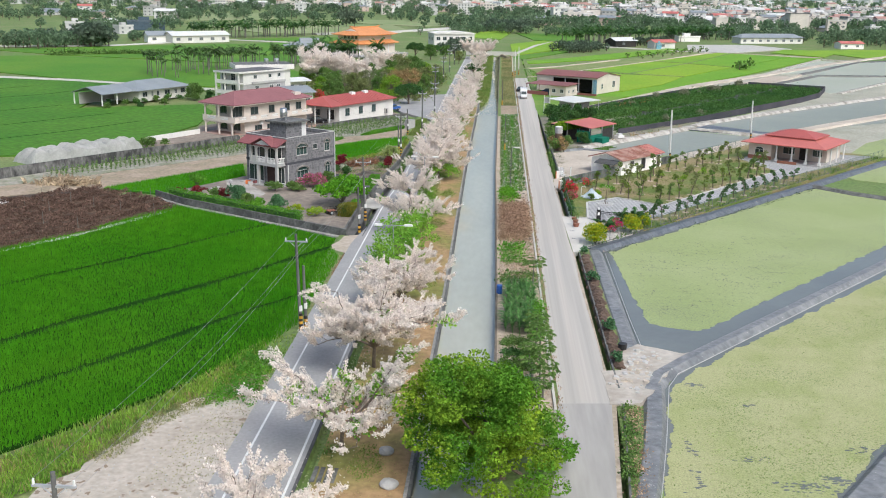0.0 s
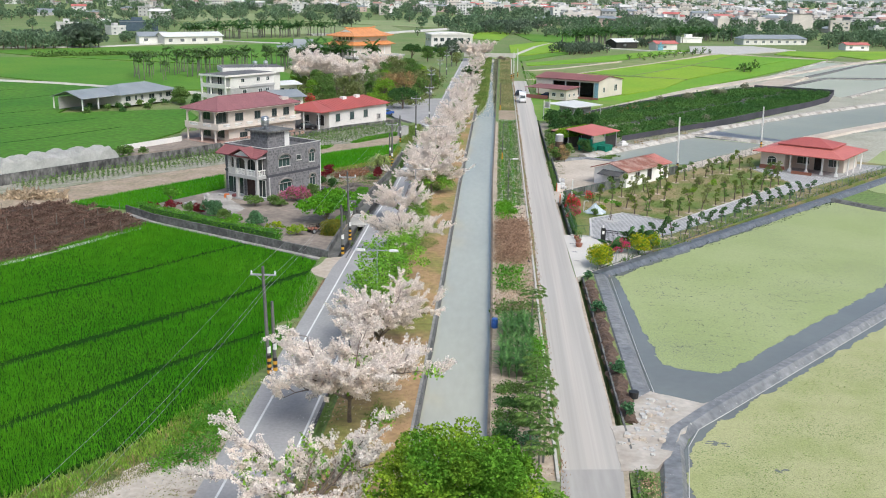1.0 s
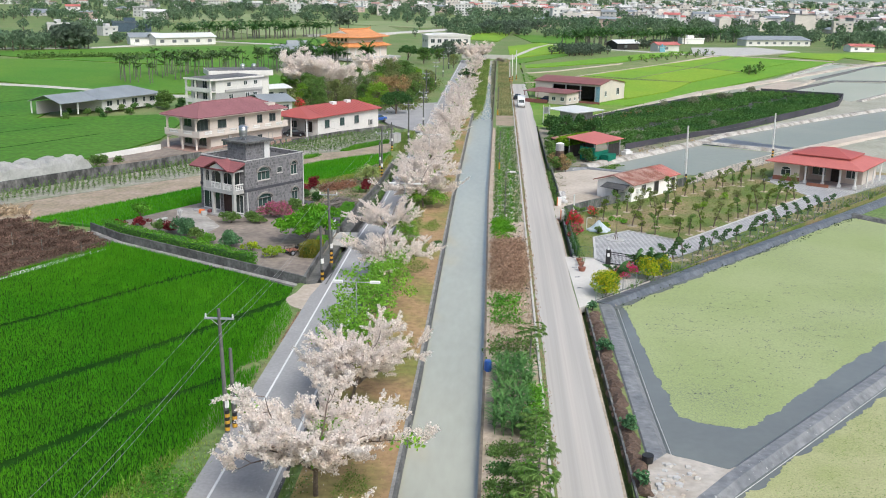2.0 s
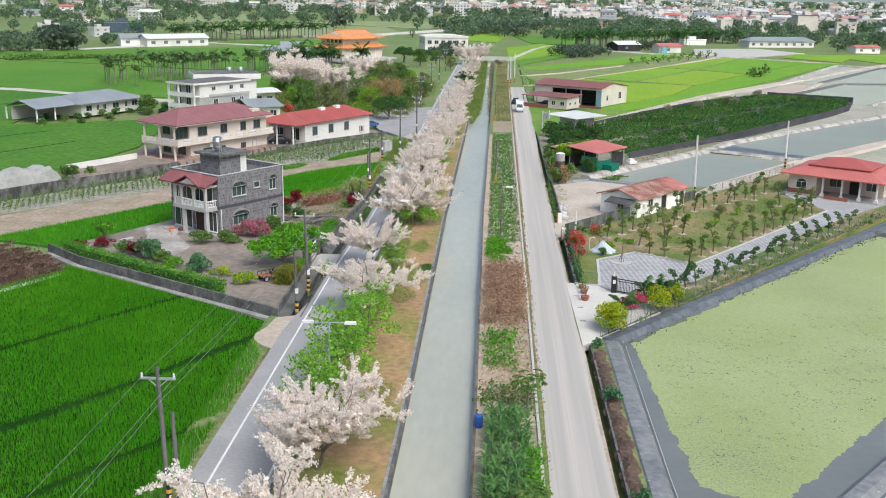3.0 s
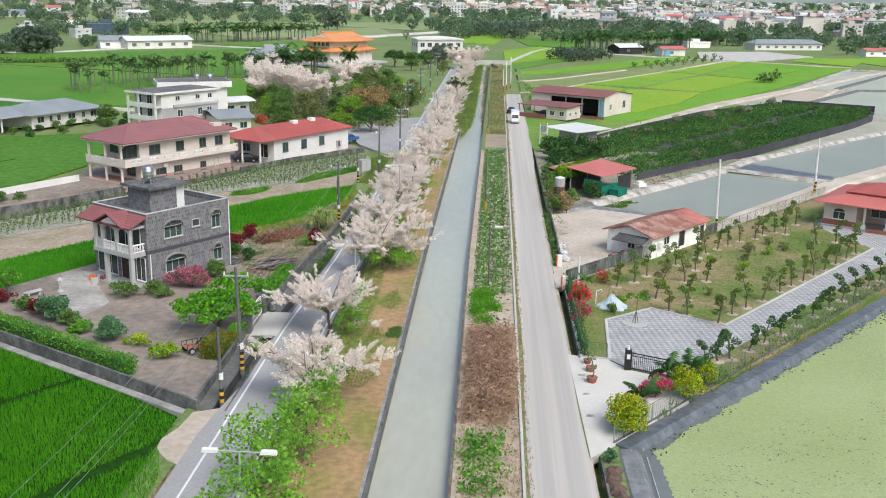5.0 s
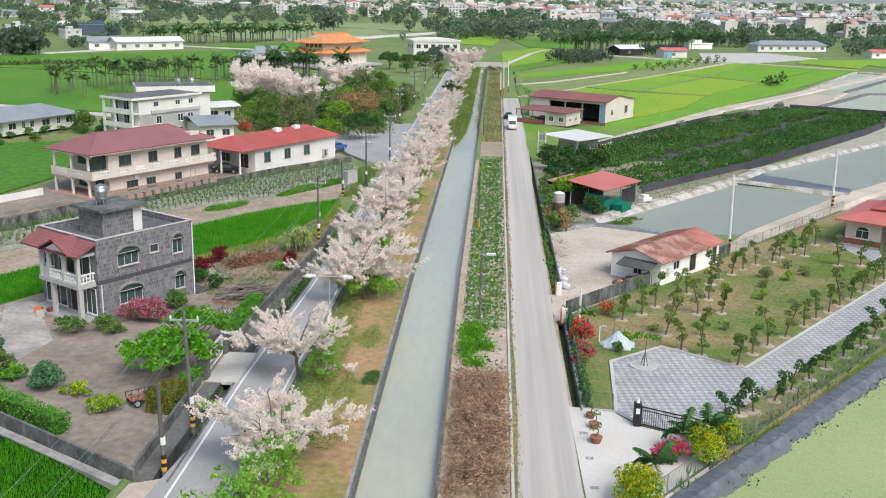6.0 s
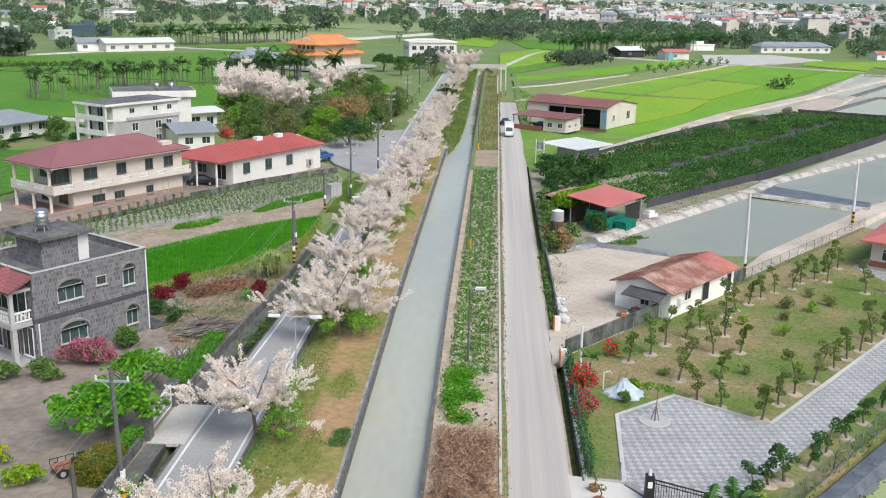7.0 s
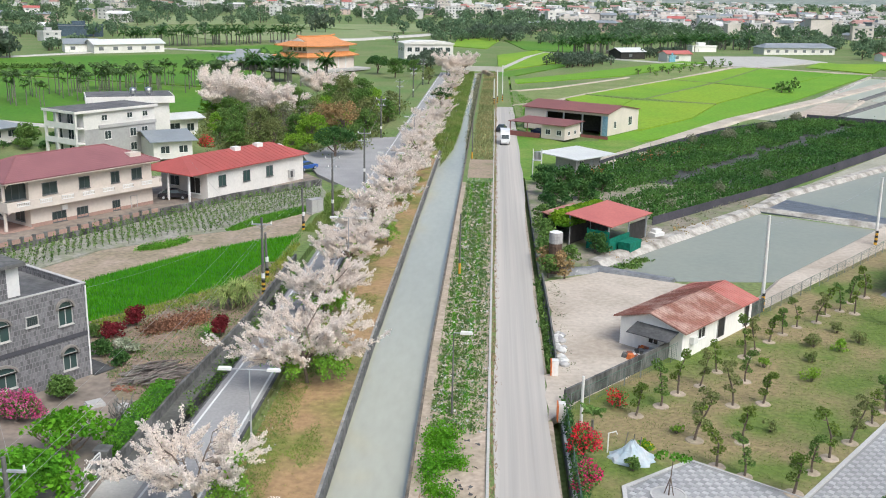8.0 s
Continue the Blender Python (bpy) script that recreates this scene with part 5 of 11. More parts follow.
# ---- white three-storey house with its flat roofs ----
def white_house():
    h = thing("white_villa", "three-storey white rendered house with flat grey roof", "house", -66.0, 248.4, 0, 59.0)
    W, D = 16.8, 8.4
    part("wall", Mesh().box(1.6, 0, 0, W, D, 8.2), white_wall, h)
    part("lower_wall", Mesh().box(1.62, -0.06, 0, W + 0.02, -0.005, 5.2), villa_grey, h, "greyer rendered lower wall")
    part("roof", Mesh().box(-0.4, -0.5, 8.2, W + 0.3, D + 0.3, 8.5), roof_deck, h, "dark flat roof with overhang")
    part("roof_edge", Mesh().box(-0.45, -0.56, 8.1, W + 0.34, -0.505, 8.55).box(-0.5, -0.56, 8.1, -0.405, D + 0.3, 8.55), white_wall, h)
    part("band", Mesh().box(4.5, -0.3, 5.2, W + 0.1, 0, 5.75), trim_grey, h)
    part("balcony", Mesh().box(-0.3, -0.2, 2.8, 1.6, D, 3.0).box(-0.3, -0.2, 5.4, 1.6, D, 5.6).box(-0.3, -0.2, 3.0, -0.15, D, 3.8).box(-0.3, -0.2, 5.6, -0.15, D, 6.4), white_wall, h)
    for y in (0.0, 5.0, 8.2):
        part("column", Mesh().box(-0.28, y - 0.2, 0, 0.1, y + 0.2, 8.2), white_wall, h)
    for x in (5.2, 10.6, 14.0):
        window(h, "f", 0, x, x + 1.2, 6.5, 7.5)
    for x in (5.6, 11.0, 13.6):
        window(h, "f", -0.06, x, x + 1.4, 3.2, 4.7)
        window(h, "f", -0.06, x, x + 1.4, 0.7, 2.1)
    for z in (0.4, 3.2, 6.0):
        window(h, "s", 1.6, -4.4, -2.8, z, z + 1.9)
        window(h, "s", 1.6, -7.6, -6.0, z, z + 1.9)
    b = thing("rear_block", "white flat-roofed rear block with a deep eave", "house", -71.6, 266.4, 0, 24.0)
    part("wall", Mesh().box(0.8, 0.8, 0, 15.2, 9, 7.6), white_wall, b)
    part("eave", Mesh().box(0, 0, 7.6, 16.2, 10, 8.9), white_wall, b)
    part("roof", Mesh().box(0.2, 0.2, 8.9, 16.0, 9.8, 8.98), roof_deck, b)
    window(b, "f", 0.8, 11.0, 12.0, 5.4, 7.0, pane=trim_white)
    water_tank(-64.0, 270.5, 8.95, 0.6, 1.0)
    water_tank(-61.5, 272.0, 8.95, 0.6, 1.0)
    s = thing("grey_roof_annex", "low white annex with a pale grey metal roof", "house", -54.0, 252.0, 0, 33.0)
    part("wall", Mesh().box(0, 0.4, 0, 6.8, 12, 3.0), white_wall, s)
    part("roof", gable(-0.8, -0.6, 7.6, 13, 3.2, 4.4), grey_roof, s)
    window(s, "f", 0.4, 1.2, 2.8, 1.0, 2.3)
    window(s, "f", 0.4, 4.4, 6.0, 1.0, 2.3)
    c = thing("white_roof_shed", "open shed with a white curved sheet roof", "shed", -61.8, 276.5, 0, 44.0)
    part("roof", Mesh().extrude_x([(-0.4, 3.4), (8.2, 3.4), (8.2, 3.55), (6, 4.1), (4, 4.3), (2, 4.1), (-0.4, 3.55)], -0.5, 10.5), pale_roof, c)
    part("wall", Mesh().box(0, 1.2, 0, 9.5, 7.6, 3.38), stained_white, c)
    window(c, "f", 1.2, 1.0, 5.5, 0.6, 2.6, bars=3)
    window(c, "f", 1.2, 7.0, 8.6, 0.8, 2.4)


white_house()


# ---- low grey-roofed house among the rice ----
def low_house():
    h = thing("low_grey_house", "long low white house with a grey hipped metal roof", "house", -94.6, 247.4, 0, 66.0)
    part("wall", Mesh().box(4.6, 0.8, 0, 22.8, 11, 2.9), white_wall, h)
    part("roof", hip(3.2, -0.4, 24.0, 12.4, 3.0, 5.0, 5.5), grey_roof, h)
    part("porch_roof", gable(-7.5, 1.2, 4.0, 12.0, 2.9, 4.5), grey_roof, h)
    for x, y in ((-7.0, 1.8), (-2.0, 1.8), (-7.0, 11.4)):
        part("post", Mesh().box(x, y, 0, x + 0.25, y + 0.25, 3.0), trim_white, h)
    part("porch_wall", Mesh().box(-7.0, 9.5, 0, 4.6, 9.8, 2.9), trim_grey, h)
    for x0, x1 in ((6.0, 7.8), (9.2, 10.0), (11.2, 12.2), (14.2, 16.2), (18.0, 18.9), (20.4, 22.2)):
        window(h, "f", 0.8, x0, x1, 1.1, 2.4)
    return h


low_house()


# ---- east side: hut, pavilion, sheds, workshop ----
def hut():
    h = thing("gravel_yard_hut", "small stained white hut with a rusty red sheet roof", "hut", 20.8, 163.8, 0, 51.0)
    W, D = 13.0, 6.0
    part("wall", gable_ends(0, 0, W, D, 0, 2.5, 3.4), stained_white, h)
    part("roof", gable(-0.45, -0.5, W - 3.2, D + 0.5, 2.6, 3.65), rust_roof, h, "rusty brown-red corrugated roof")
    part("roof", gable(W - 3.18, -0.5, W + 0.3, D + 0.5, 2.62, 3.67), salmon, h, "newer salmon red corrugated roof")
    m = Mesh()
    for k in range(36):
        x = -0.4 + k * 0.378
        for s in (0, 1):
            y0 = -0.48 if s == 0 else D + 0.48
            m.tube([(x, y0, 2.63), (x, D / 2, 3.7)], 0.03, 4)
    part("corrugation", m, rust_roof, h)
    window(h, "f", 0, 2.6, 3.9, 1.2, 2.2, pane=dark_open)
    door(h, "f", 0, 6.2, 7.6, 0.4, 2.3, dark_open)
    door(h, "f", 0, 11.4, 12.4, 0.2, 2.2, dark_open)
    window(h, "s", 0, -3.2, -2.2, 0.8, 1.7, pane=dark_open)
    part("awning", Mesh().add([(-1.7, 0.4, 1.95), (-1.7, 4.4, 1.95), (0, 4.4, 2.45), (0, 0.4, 2.45), (-1.7, 0.4, 1.88), (-1.7, 4.4, 1.88), (0, 4.4, 2.38), (0, 0.4, 2.38)],
                              [(0, 3, 2, 1), (4, 5, 6, 7), (0, 1, 5, 4), (3, 0, 4, 7), (1, 2, 6, 5)]), dark_conc, h, "dark sheet awning")
    part("air_conditioner", Mesh().box(1.2, -0.4, 1.2, 2.0, 0, 1.8), trim_white, h)
    return h


hut()


def pavilion():
    h = thing("garden_pavilion", "cream single-storey house with a broad red roof and a pillared veranda", "house", 46.2, 184.6, 0, -34.0)
    W, D = 13.8, 13.4
    part("floor", Mesh().box(0, 0, -0.02, W, D, 0.25), trim_grey, h)
    part("wall", Mesh().box(0.4, 0.4, 0.25, 4.6, D - 0.5, 3.2).box(4.6, 4.6, 0.25, W - 0.4, D - 0.5, 3.2), cream, h)
    part("wainscot", Mesh().box(0.34, 0.34, 0.25, 4.66, 0.396, 0.95), terracotta, h, "brown tiled wainscot")
    part("roof", hip(-0.7, -0.9, W + 0.9, D + 0.8, 3.4, 5.2, 6.6), salmon, h, "faded red metal roof")
    part("upper_roof", hip(2.4, 2.6, W - 2.0, D - 2.6, 4.55, 5.6, 3.6), red_metal, h, "bright red upper roof")
    part("clerestory", Mesh().box(3.0, 3.2, 3.9, W - 2.6, D - 3.2, 4.54), cream, h)
    for x in (5.6, 8.4, 11.0, 13.4):
        part("pillar", Mesh().cyl(x, 0.4, 0.25, 3.3, 0.16, 0.16, 10).box(x - 0.25, 0.15, 0.25, x + 0.25, 0.65, 0.7), trim_white, h)
    for y in (4.2, 8.0, 12.4):
        part("pillar", Mesh().cyl(W + 0.4, y, 0.0, 3.3, 0.14, 0.14, 10), trim_white, h)
    window(h, "f", 0.4, 1.6, 3.2, 1.1, 2.1, 0.5)
    window(h, "f", 4.6, 5.4, 7.6, 1.1, 2.4)
    door(h, "f", 4.6, 8.4, 10.0, 0.26, 2.6, dark_open)
    window(h, "f", 4.6, 10.8, 12.6, 1.1, 2.4)
    part("planter_wall", Mesh().box(6.2, -0.6, 0, 9.6, -0.2, 0.5), terracotta, h)
    return h


pavilion()


def red_shed():
    h = thing("net_shed", "open shed with a red sheet roof and green shade-net walls", "shed", 18.6, 199.0, 0, 55.0)
    W, D = 10.0, 5.6
    part("roof", Mesh().extrude_x([(-0.4, 3.05), (D + 0.4, 3.75), (D + 0.4, 3.85), (-0.4, 3.15)], -0.3, W + 0.2), salmon, h, "faded red metal roof")
    for x in (0, 5, 9.7):
        for y in (0.1, D - 0.2):
            part("post", Mesh().box(x, y, 0, x + 0.15, y + 0.15, 3.05 + y * 0.11), zinc, h)
    part("net_wall", Mesh().box(-0.06, 0.0, 0, 0.0, 3.0, 2.4).box(0.02, -0.06, 0, 5.0, 0.0, 1.6), green_net, h, "green shade net")
    # Rear walls in near-black, carrying the shade under the shed roof.
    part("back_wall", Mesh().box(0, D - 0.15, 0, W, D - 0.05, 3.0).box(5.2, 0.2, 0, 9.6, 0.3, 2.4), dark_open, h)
    part("ribs", Mesh().box(-0.12, 0.4, 0.4, -0.07, 0.5, 2.6).box(-0.12, 1.6, 0.4, -0.07, 1.7, 2.6).box(-0.12, 2.8, 0.4, -0.07, 2.9, 2.6), green_net, h)
    d = thing("lean_to_shed", "dark open lean-to beside the red shed", "shed", 14.6, 203.5, 0, 55.0)
    part("roof", Mesh().extrude_x([(-0.2, 2.2), (4.5, 3.0), (4.5, 3.08), (-0.2, 2.3)], 0, 7.5), rust_roof, d)
    part("wall", Mesh().box(0.2, 4.2, 0, 7.3, 4.4, 2.9), dark_open, d)
    for x in (0.1, 7.2):
        part("post", Mesh().box(x, 0, 0, x + 0.12, 0.12, 2.3), zinc, d)
    t = plain("green_skip", Mesh().extrude_y([(-0.2, 1.2), (0.0, 0.0), (2.6, 0.0), (2.8, 1.2)], 0, 1.6), green_net, "dark green plastic bin", "bin", 21.2, 199.2, -0.1, 55)
    w = plain("sack_heap", Mesh().box(0, 0, 0, 1.8, 1.2, 0.7).box(0.3, 0.2, 0.7, 1.4, 1.0, 1.1), trim_white, "heap of white sacks", "sacks", 25.2, 206.5, -0.1, 40)


red_shed()


def pump_shed():
    h = thing("pump_shed", "small grey block shed with an overhanging pale flat roof", "shed", 18.6, 250.0, -0.1, 47.0)
    part("wall", Mesh().box(0.8, 0.6, 0, 7.6, 5.0, 2.7), trim_grey, h)
    part("roof", Mesh().extrude_x([(-1.6, 2.75), (7.4, 3.05), (7.4, 3.2), (-1.6, 2.9)], -1.6, 9.4), pale_roof, h)
    window(h, "f", 0.6, 1.6, 2.8, 1.2, 2.1)
    door(h, "f", 0.6, 4.6, 5.6, 0.0, 2.0, zinc)
    part("post", Mesh().cyl(-1.2, -1.2, 0, 2.8, 0.05, 0.05, 6), zinc, h)
    part("post", Mesh().cyl(9.0, -1.2, 0, 2.8, 0.05, 0.05, 6), zinc, h)


pump_shed()


def workshop():
    h = thing("farm_workshop", "cream sheet-clad workshop with a brown metal roof and open bays", "workshop", 29.0, 296.8, 0, 58.0)
    # local x runs along the gable end, y to the back along the open side
    W, D = 15.5, 20.6
    part("wall", Mesh().extrude_y([(0, 0), (W, 0), (W, 4.6), (W * 0.42, 5.9), (0, 4.9)], 0, 0.2).box(W - 0.2, 0.2, 0, W, D, 4.6).box(0, D - 0.2, 0, W, D, 4.7).box(0, 15.0, 0, 0.2, D, 4.8), cream, h)
    part("roof", Mesh().add([(-0.5, -0.3, 4.85), (W * 0.42, -0.3, 6.05), (W + 0.3, -0.3, 4.65), (-0.5, D + 0.4, 4.85), (W * 0.42, D + 0.4, 6.05), (W + 0.3, D + 0.4, 4.65),
                             (-0.5, -0.3, 4.72), (W * 0.42, -0.3, 5.92), (W + 0.3, -0.3, 4.52), (-0.5, D + 0.4, 4.72), (W * 0.42, D + 0.4, 5.92), (W + 0.3, D + 0.4, 4.52)],
                            [(0, 1, 4, 3), (1, 2, 5, 4), (6, 9, 10, 7), (7, 10, 11, 8), (0, 6, 7, 1), (1, 7, 8, 2), (3, 4, 10, 9), (4, 5, 11, 10), (0, 3, 9, 6), (2, 8, 11, 5)]), brown_roof, h, "brown metal roof")
    part("eave_panel", Mesh().box(-0.02, 0.0, 4.2, 0.16, D, 4.72), cream, h)
    # Added near-black sheet behind the bays, standing in for the shade inside.
    part("bay_shade", Mesh().box(5.5, 0.3, 0.0, 5.6, D - 0.3, 4.6), dark_open, h)
    for y in (1.5, 6.2, 10.8, 15.0):
        part("bay_post", Mesh().box(0, y - 0.15, 0, 0.25, y + 0.15, 4.3), zinc, h)
    part("sliding_door", Mesh().box(-0.05, 0.1, 0.0, 0.05, 1.3, 4.2), mat("faded_blue_sheet", (0.18, 0.32, 0.42), (0.22, 0.34, 0.42), fine=3), h, "faded blue sheet door")
    window(h, "f", 0, 2.8, 4.0, 1.4, 2.9)
    window(h, "f", 0, 10.2, 12.0, 1.4, 3.3)
    l = thing("workshop_annex", "low cream annex with a brown mono-pitch roof and open car port", "shed", 19.4, 288.4, 0, 58.0)
    part("wall", Mesh().box(0.3, 0.3, 0, 7.2, 5.8, 2.9), cream, l)
    part("roof", Mesh().extrude_y([(-0.4, 2.95), (8.0, 3.3), (8.0, 3.42), (-0.4, 3.07)], -0.3, 13.5), brown_roof, l)
    for y in (9.0, 13.2):
        part("post", Mesh().box(0, y, 0, 0.15, y + 0.15, 3.0), brown_roof, l)
    part("low_wall", Mesh().box(-0.2, 6.0, 0, 0.0, 13.2, 1.0), brown_roof, l)
    part("low_wall", Mesh().box(7.4, -6.0, 0, 7.6, 0.2, 0.6), brown_roof, l)
    window(l, "f", 0.3, 1.6, 2.6, 0.9, 1.7)
    window(l, "f", 0.3, 4.4, 5.4, 0.9, 1.7)
    window(l, "s", 0.3, -2.2, -1.0, 0.9, 2.0)
    window(l, "s", 0.3, -4.8, -3.6, 0.9, 2.0)


workshop()


# ---- temple and the buildings round it ----
def swept(x0, y0, x1, y1, z, top, inset_x, inset_y, lift=0.9, n=6):
    """A temple roof skirt: a hipped slope that sags and lifts at its corners."""
    m = Mesh()
    rows = []
    for k in range(n + 1):
        f = k / n
        zz = z + (top - z) * (f ** 1.2)
        a, b, c, d = x0 + inset_x * f, y0 + inset_y * f, x1 - inset_x * f, y1 - inset_y * f
        rowpts = []
        for (p, q), (r, s) in (((a, b), (c, b)), ((c, b), (c, d)), ((c, d), (a, d)), ((a, d), (a, b))):
            for i in range(8):
                u = i / 8
                rowpts.append((p + (r - p) * u, q + (s - q) * u, zz + lift * (1 - f) * (abs(2 * u - 1) ** 3)))
        rows.append(rowpts)
    w = len(rows[0])
    low = [(x, y, zz - 0.35) for x, y, zz in rows[0]]
    vs = low + [p for r in rows for p in r]
    fs = [(j * w + i, j * w + (i + 1) % w, (j + 1) * w + (i + 1) % w, (j + 1) * w + i) for j in range(n + 1) for i in range(w)]
    return m.add(vs, fs + [tuple(range(w))[::-1], tuple(range(len(vs) - w, len(vs)))])


def temple():
    h = thing("temple", "two-tiered cream temple with orange glazed tile roofs", "temple", -62.0, 436.0, 0, 58.0)
    # local x along the long side, y across
    W, D = 29.0, 17.0
    part("wall", Mesh().box(1.5, 1.5, 0, W - 1.5, D - 1.5, 5.6), cream, h)
    part("upper_wall", Mesh().box(3, 2.5, 6.6, W - 3, D - 2.5, 9.4), cream, h)
    part("lower_roof", swept(0, 0, W, D, 5.4, 6.9, 3.0, 2.6, 0.25), orange_tile, h, "orange tile skirt roof")
    part("upper_roof", swept(0.8, 0.4, W - 0.8, D - 0.4, 9.2, 10.9, 4.4, 4.6, 0.3), orange_tile, h, "orange tile upper roof")
    part("ridge_roof", Mesh().extrude_x([(4.6, 10.7), (D - 4.6, 10.7), (D / 2, 12.2)], 4.8, W - 4.8), orange_tile, h)
    part("ridge", Mesh().tube([(4.2, D / 2, 12.7), (7, D / 2, 12.35), (W / 2, D / 2, 12.25), (W - 7, D / 2, 12.35), (W - 4.2, D / 2, 12.7)], 0.3, 6), orange_tile, h)
    part("gable_wall", Mesh().extrude_x([(5.0, 10.7), (D - 5.0, 10.7), (D / 2, 11.9)], 4.6, 4.79), trim_white, h)
    for k in range(4):
        window(h, "s", 3, -11.2 + k * 2.2, -9.7 + k * 2.2, 7.4, 9.0, frame=cream)
        window(h, "s", 1.5, -12.0 + k * 2.6, -10.4 + k * 2.6, 1.2, 3.4, frame=cream)
    for k in range(6):
        part("wall_pier", Mesh().box(2.0 + k * 4.1, 1.35, 0, 2.5 + k * 4.1, 1.5, 5.4), trim_white, h)
    part("plinth", Mesh().box(-2, -3, 0, W + 3, D + 2, 0.8), trim_grey, h)
    g = thing("grey_temple_hall", "low hall with a grey swept tile roof", "temple", -94.5, 440.0, 0, 20.0)
    part("roof", swept(0, 0, 22, 14, 3.4, 5.6, 6.5, 5.0, 0.5), grey_roof, g)
    part("ridge_roof", Mesh().extrude_x([(4.8, 5.4), (9.2, 5.4), (7, 7.2)], 6.6, 15.4), grey_roof, g)
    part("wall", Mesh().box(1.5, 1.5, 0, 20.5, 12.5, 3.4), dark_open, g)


temple()


def white_hall():
    h = thing("white_hall", "white two-storey building with rows of windows", "building", -33.2, 500.5, FLOOR, 18.0)
    part("wall", Mesh().box(0, 0, 0, 21, 12, 8.0), white_wall, h)
    part("roof", Mesh().extrude_y([(-0.4, 8.0), (21.4, 8.0), (21.4, 8.6), (15, 9.3), (6, 9.3), (-0.4, 8.6)], -0.5, 12.5), white_wall, h)
    for k in range(6):
        window(h, "f", 0, 1.2 + k * 3.3, 3.2 + k * 3.3, 5.0, 6.8)
        window(h, "f", 0, 1.2 + k * 3.3, 3.2 + k * 3.3, 1.2, 3.0)
    for k in range(3):
        window(h, "s", 0, -3.6 - k * 3.6, -1.6 - k * 3.6, 5.0, 6.6)


white_hall()

# ---- plants ----
def limb(rng, start, direction, length, bend=0.25, steps=4, droop=0.0):
    """A bent branch as a list of points."""
    pts, d = [Vector(start)], Vector(direction).normalized()
    for _ in range(steps):
        d = (d + Vector(rng.normal(scale=bend, size=3)) - Vector((0, 0, droop))).normalized()
        pts.append(pts[-1] + d * (length / steps))
    return pts


def along(pts, n, rng, lo=0.0):
    """Random places along a list of points."""
    p = np.array([tuple(q) for q in pts])
    u = rng.uniform(lo, 0.999, n) * (len(p) - 1)
    i = u.astype(int)
    f = (u - i)[:, None]
    return p[i] * (1 - f) + p[i + 1] * f


def blossom_tree(seed, height=7.5, spread=4.6, limbs=8, density=60, fuzz=0.11, size=0.125, leafy=0.0, twigs=5, hang=0, reach=1.0, low=()):
    """A vase-shaped tree whose bare twigs are fluffy plumes of pale blossom."""
    rng = np.random.default_rng(seed)
    ob = thing("blossom_tree", "flowering tree thick with pale pink-white blossom on bare branches", "tree", group="blossom trees along the canal")
    wood, flowers, leaves = Mesh(), [], []
    fork = height * 0.24
    trunk = limb(rng, (0, 0, -0.1), (rng.normal() * 0.08, rng.normal() * 0.08, 1), fork + 0.1, 0.05, 3)
    wood.tube(trunk, [0.17, 0.15, 0.14, 0.13], 8)
    for k in range(limbs):
        a = k * math.tau / limbs + rng.uniform(-0.3, 0.3)
        up = rng.uniform(0.5, 1.4)
        ln = math.hypot(spread, height - fork) * rng.uniform(0.55, 0.85) * (0.85 if up > 1.1 else 1)
        main = limb(rng, trunk[-1], (math.cos(a), math.sin(a), up), ln, 0.15, 6, 0.03)
        wood.tube(main, [0.10 - 0.013 * i for i in range(7)], 6)
        for j in range(8):
            s = main[2 + j % 5]
            b = a + rng.uniform(-1.3, 1.3)
            l2 = rng.uniform(0.9, 2.0)
            sub = limb(rng, s, (math.cos(b), math.sin(b), rng.uniform(0.0, 1.0)), l2, 0.18, 3, 0.04)
            wood.tube(sub, [0.035, 0.028, 0.02, 0.012], 4)
            if leafy and rng.random() < leafy:
                leaves.append(along(sub, 60, rng, 0.1) + rng.normal(scale=0.22, size=(60, 3)))
            for _ in range(twigs):
                c = b + rng.uniform(-0.9, 0.9)
                l3 = rng.uniform(0.7, 1.5) * reach
                tw = limb(rng, sub[rng.integers(1, 4)], (math.cos(c), math.sin(c), rng.uniform(0.15, 1.3)), l3, 0.1, 3, 0.02)
                wood.tube(tw, [0.016, 0.013, 0.01, 0.006], 3)
                n = int(l3 * density * 1.4)
                taper = rng.uniform(0.5, 1.0, n)[:, None]
                flowers.append(along(tw, n, rng) + rng.normal(scale=fuzz, size=(n, 3)) * taper)
    for a in low:
        tw = limb(rng, trunk[1], (math.cos(a), math.sin(a), 0.22), 4.6, 0.08, 5, 0.05)
        wood.tube(tw, [0.06, 0.05, 0.04, 0.03, 0.02, 0.012], 5)
        for _ in range(12):
            c = a + rng.uniform(-1.6, 1.6)
            sub = limb(rng, tw[rng.integers(3, 6)], (math.cos(c), math.sin(c), rng.uniform(0.0, 0.5)), rng.uniform(0.6, 1.2), 0.12, 3)
            wood.tube(sub, [0.016, 0.013, 0.01, 0.006], 3)
            flowers.append(along(sub, int(density), rng) + rng.normal(scale=fuzz, size=(int(density), 3)))
    for k in range(hang):
        a = rng.uniform(0, math.tau)
        tw = limb(rng, trunk[-1] + Vector((math.cos(a), math.sin(a), 0.6)) * rng.uniform(0.6, 1.6), (math.cos(a), math.sin(a), 0.25), rng.uniform(1.6, 3.2), 0.15, 4, 0.2)
        wood.tube(tw, [0.03, 0.025, 0.02, 0.015, 0.008], 4)
        leaves.append(along(tw, 90, rng, 0.3) + rng.normal(scale=0.2, size=(90, 3)))
    pts = np.concatenate(flowers)
    part("trunk", wood, bark, ob)
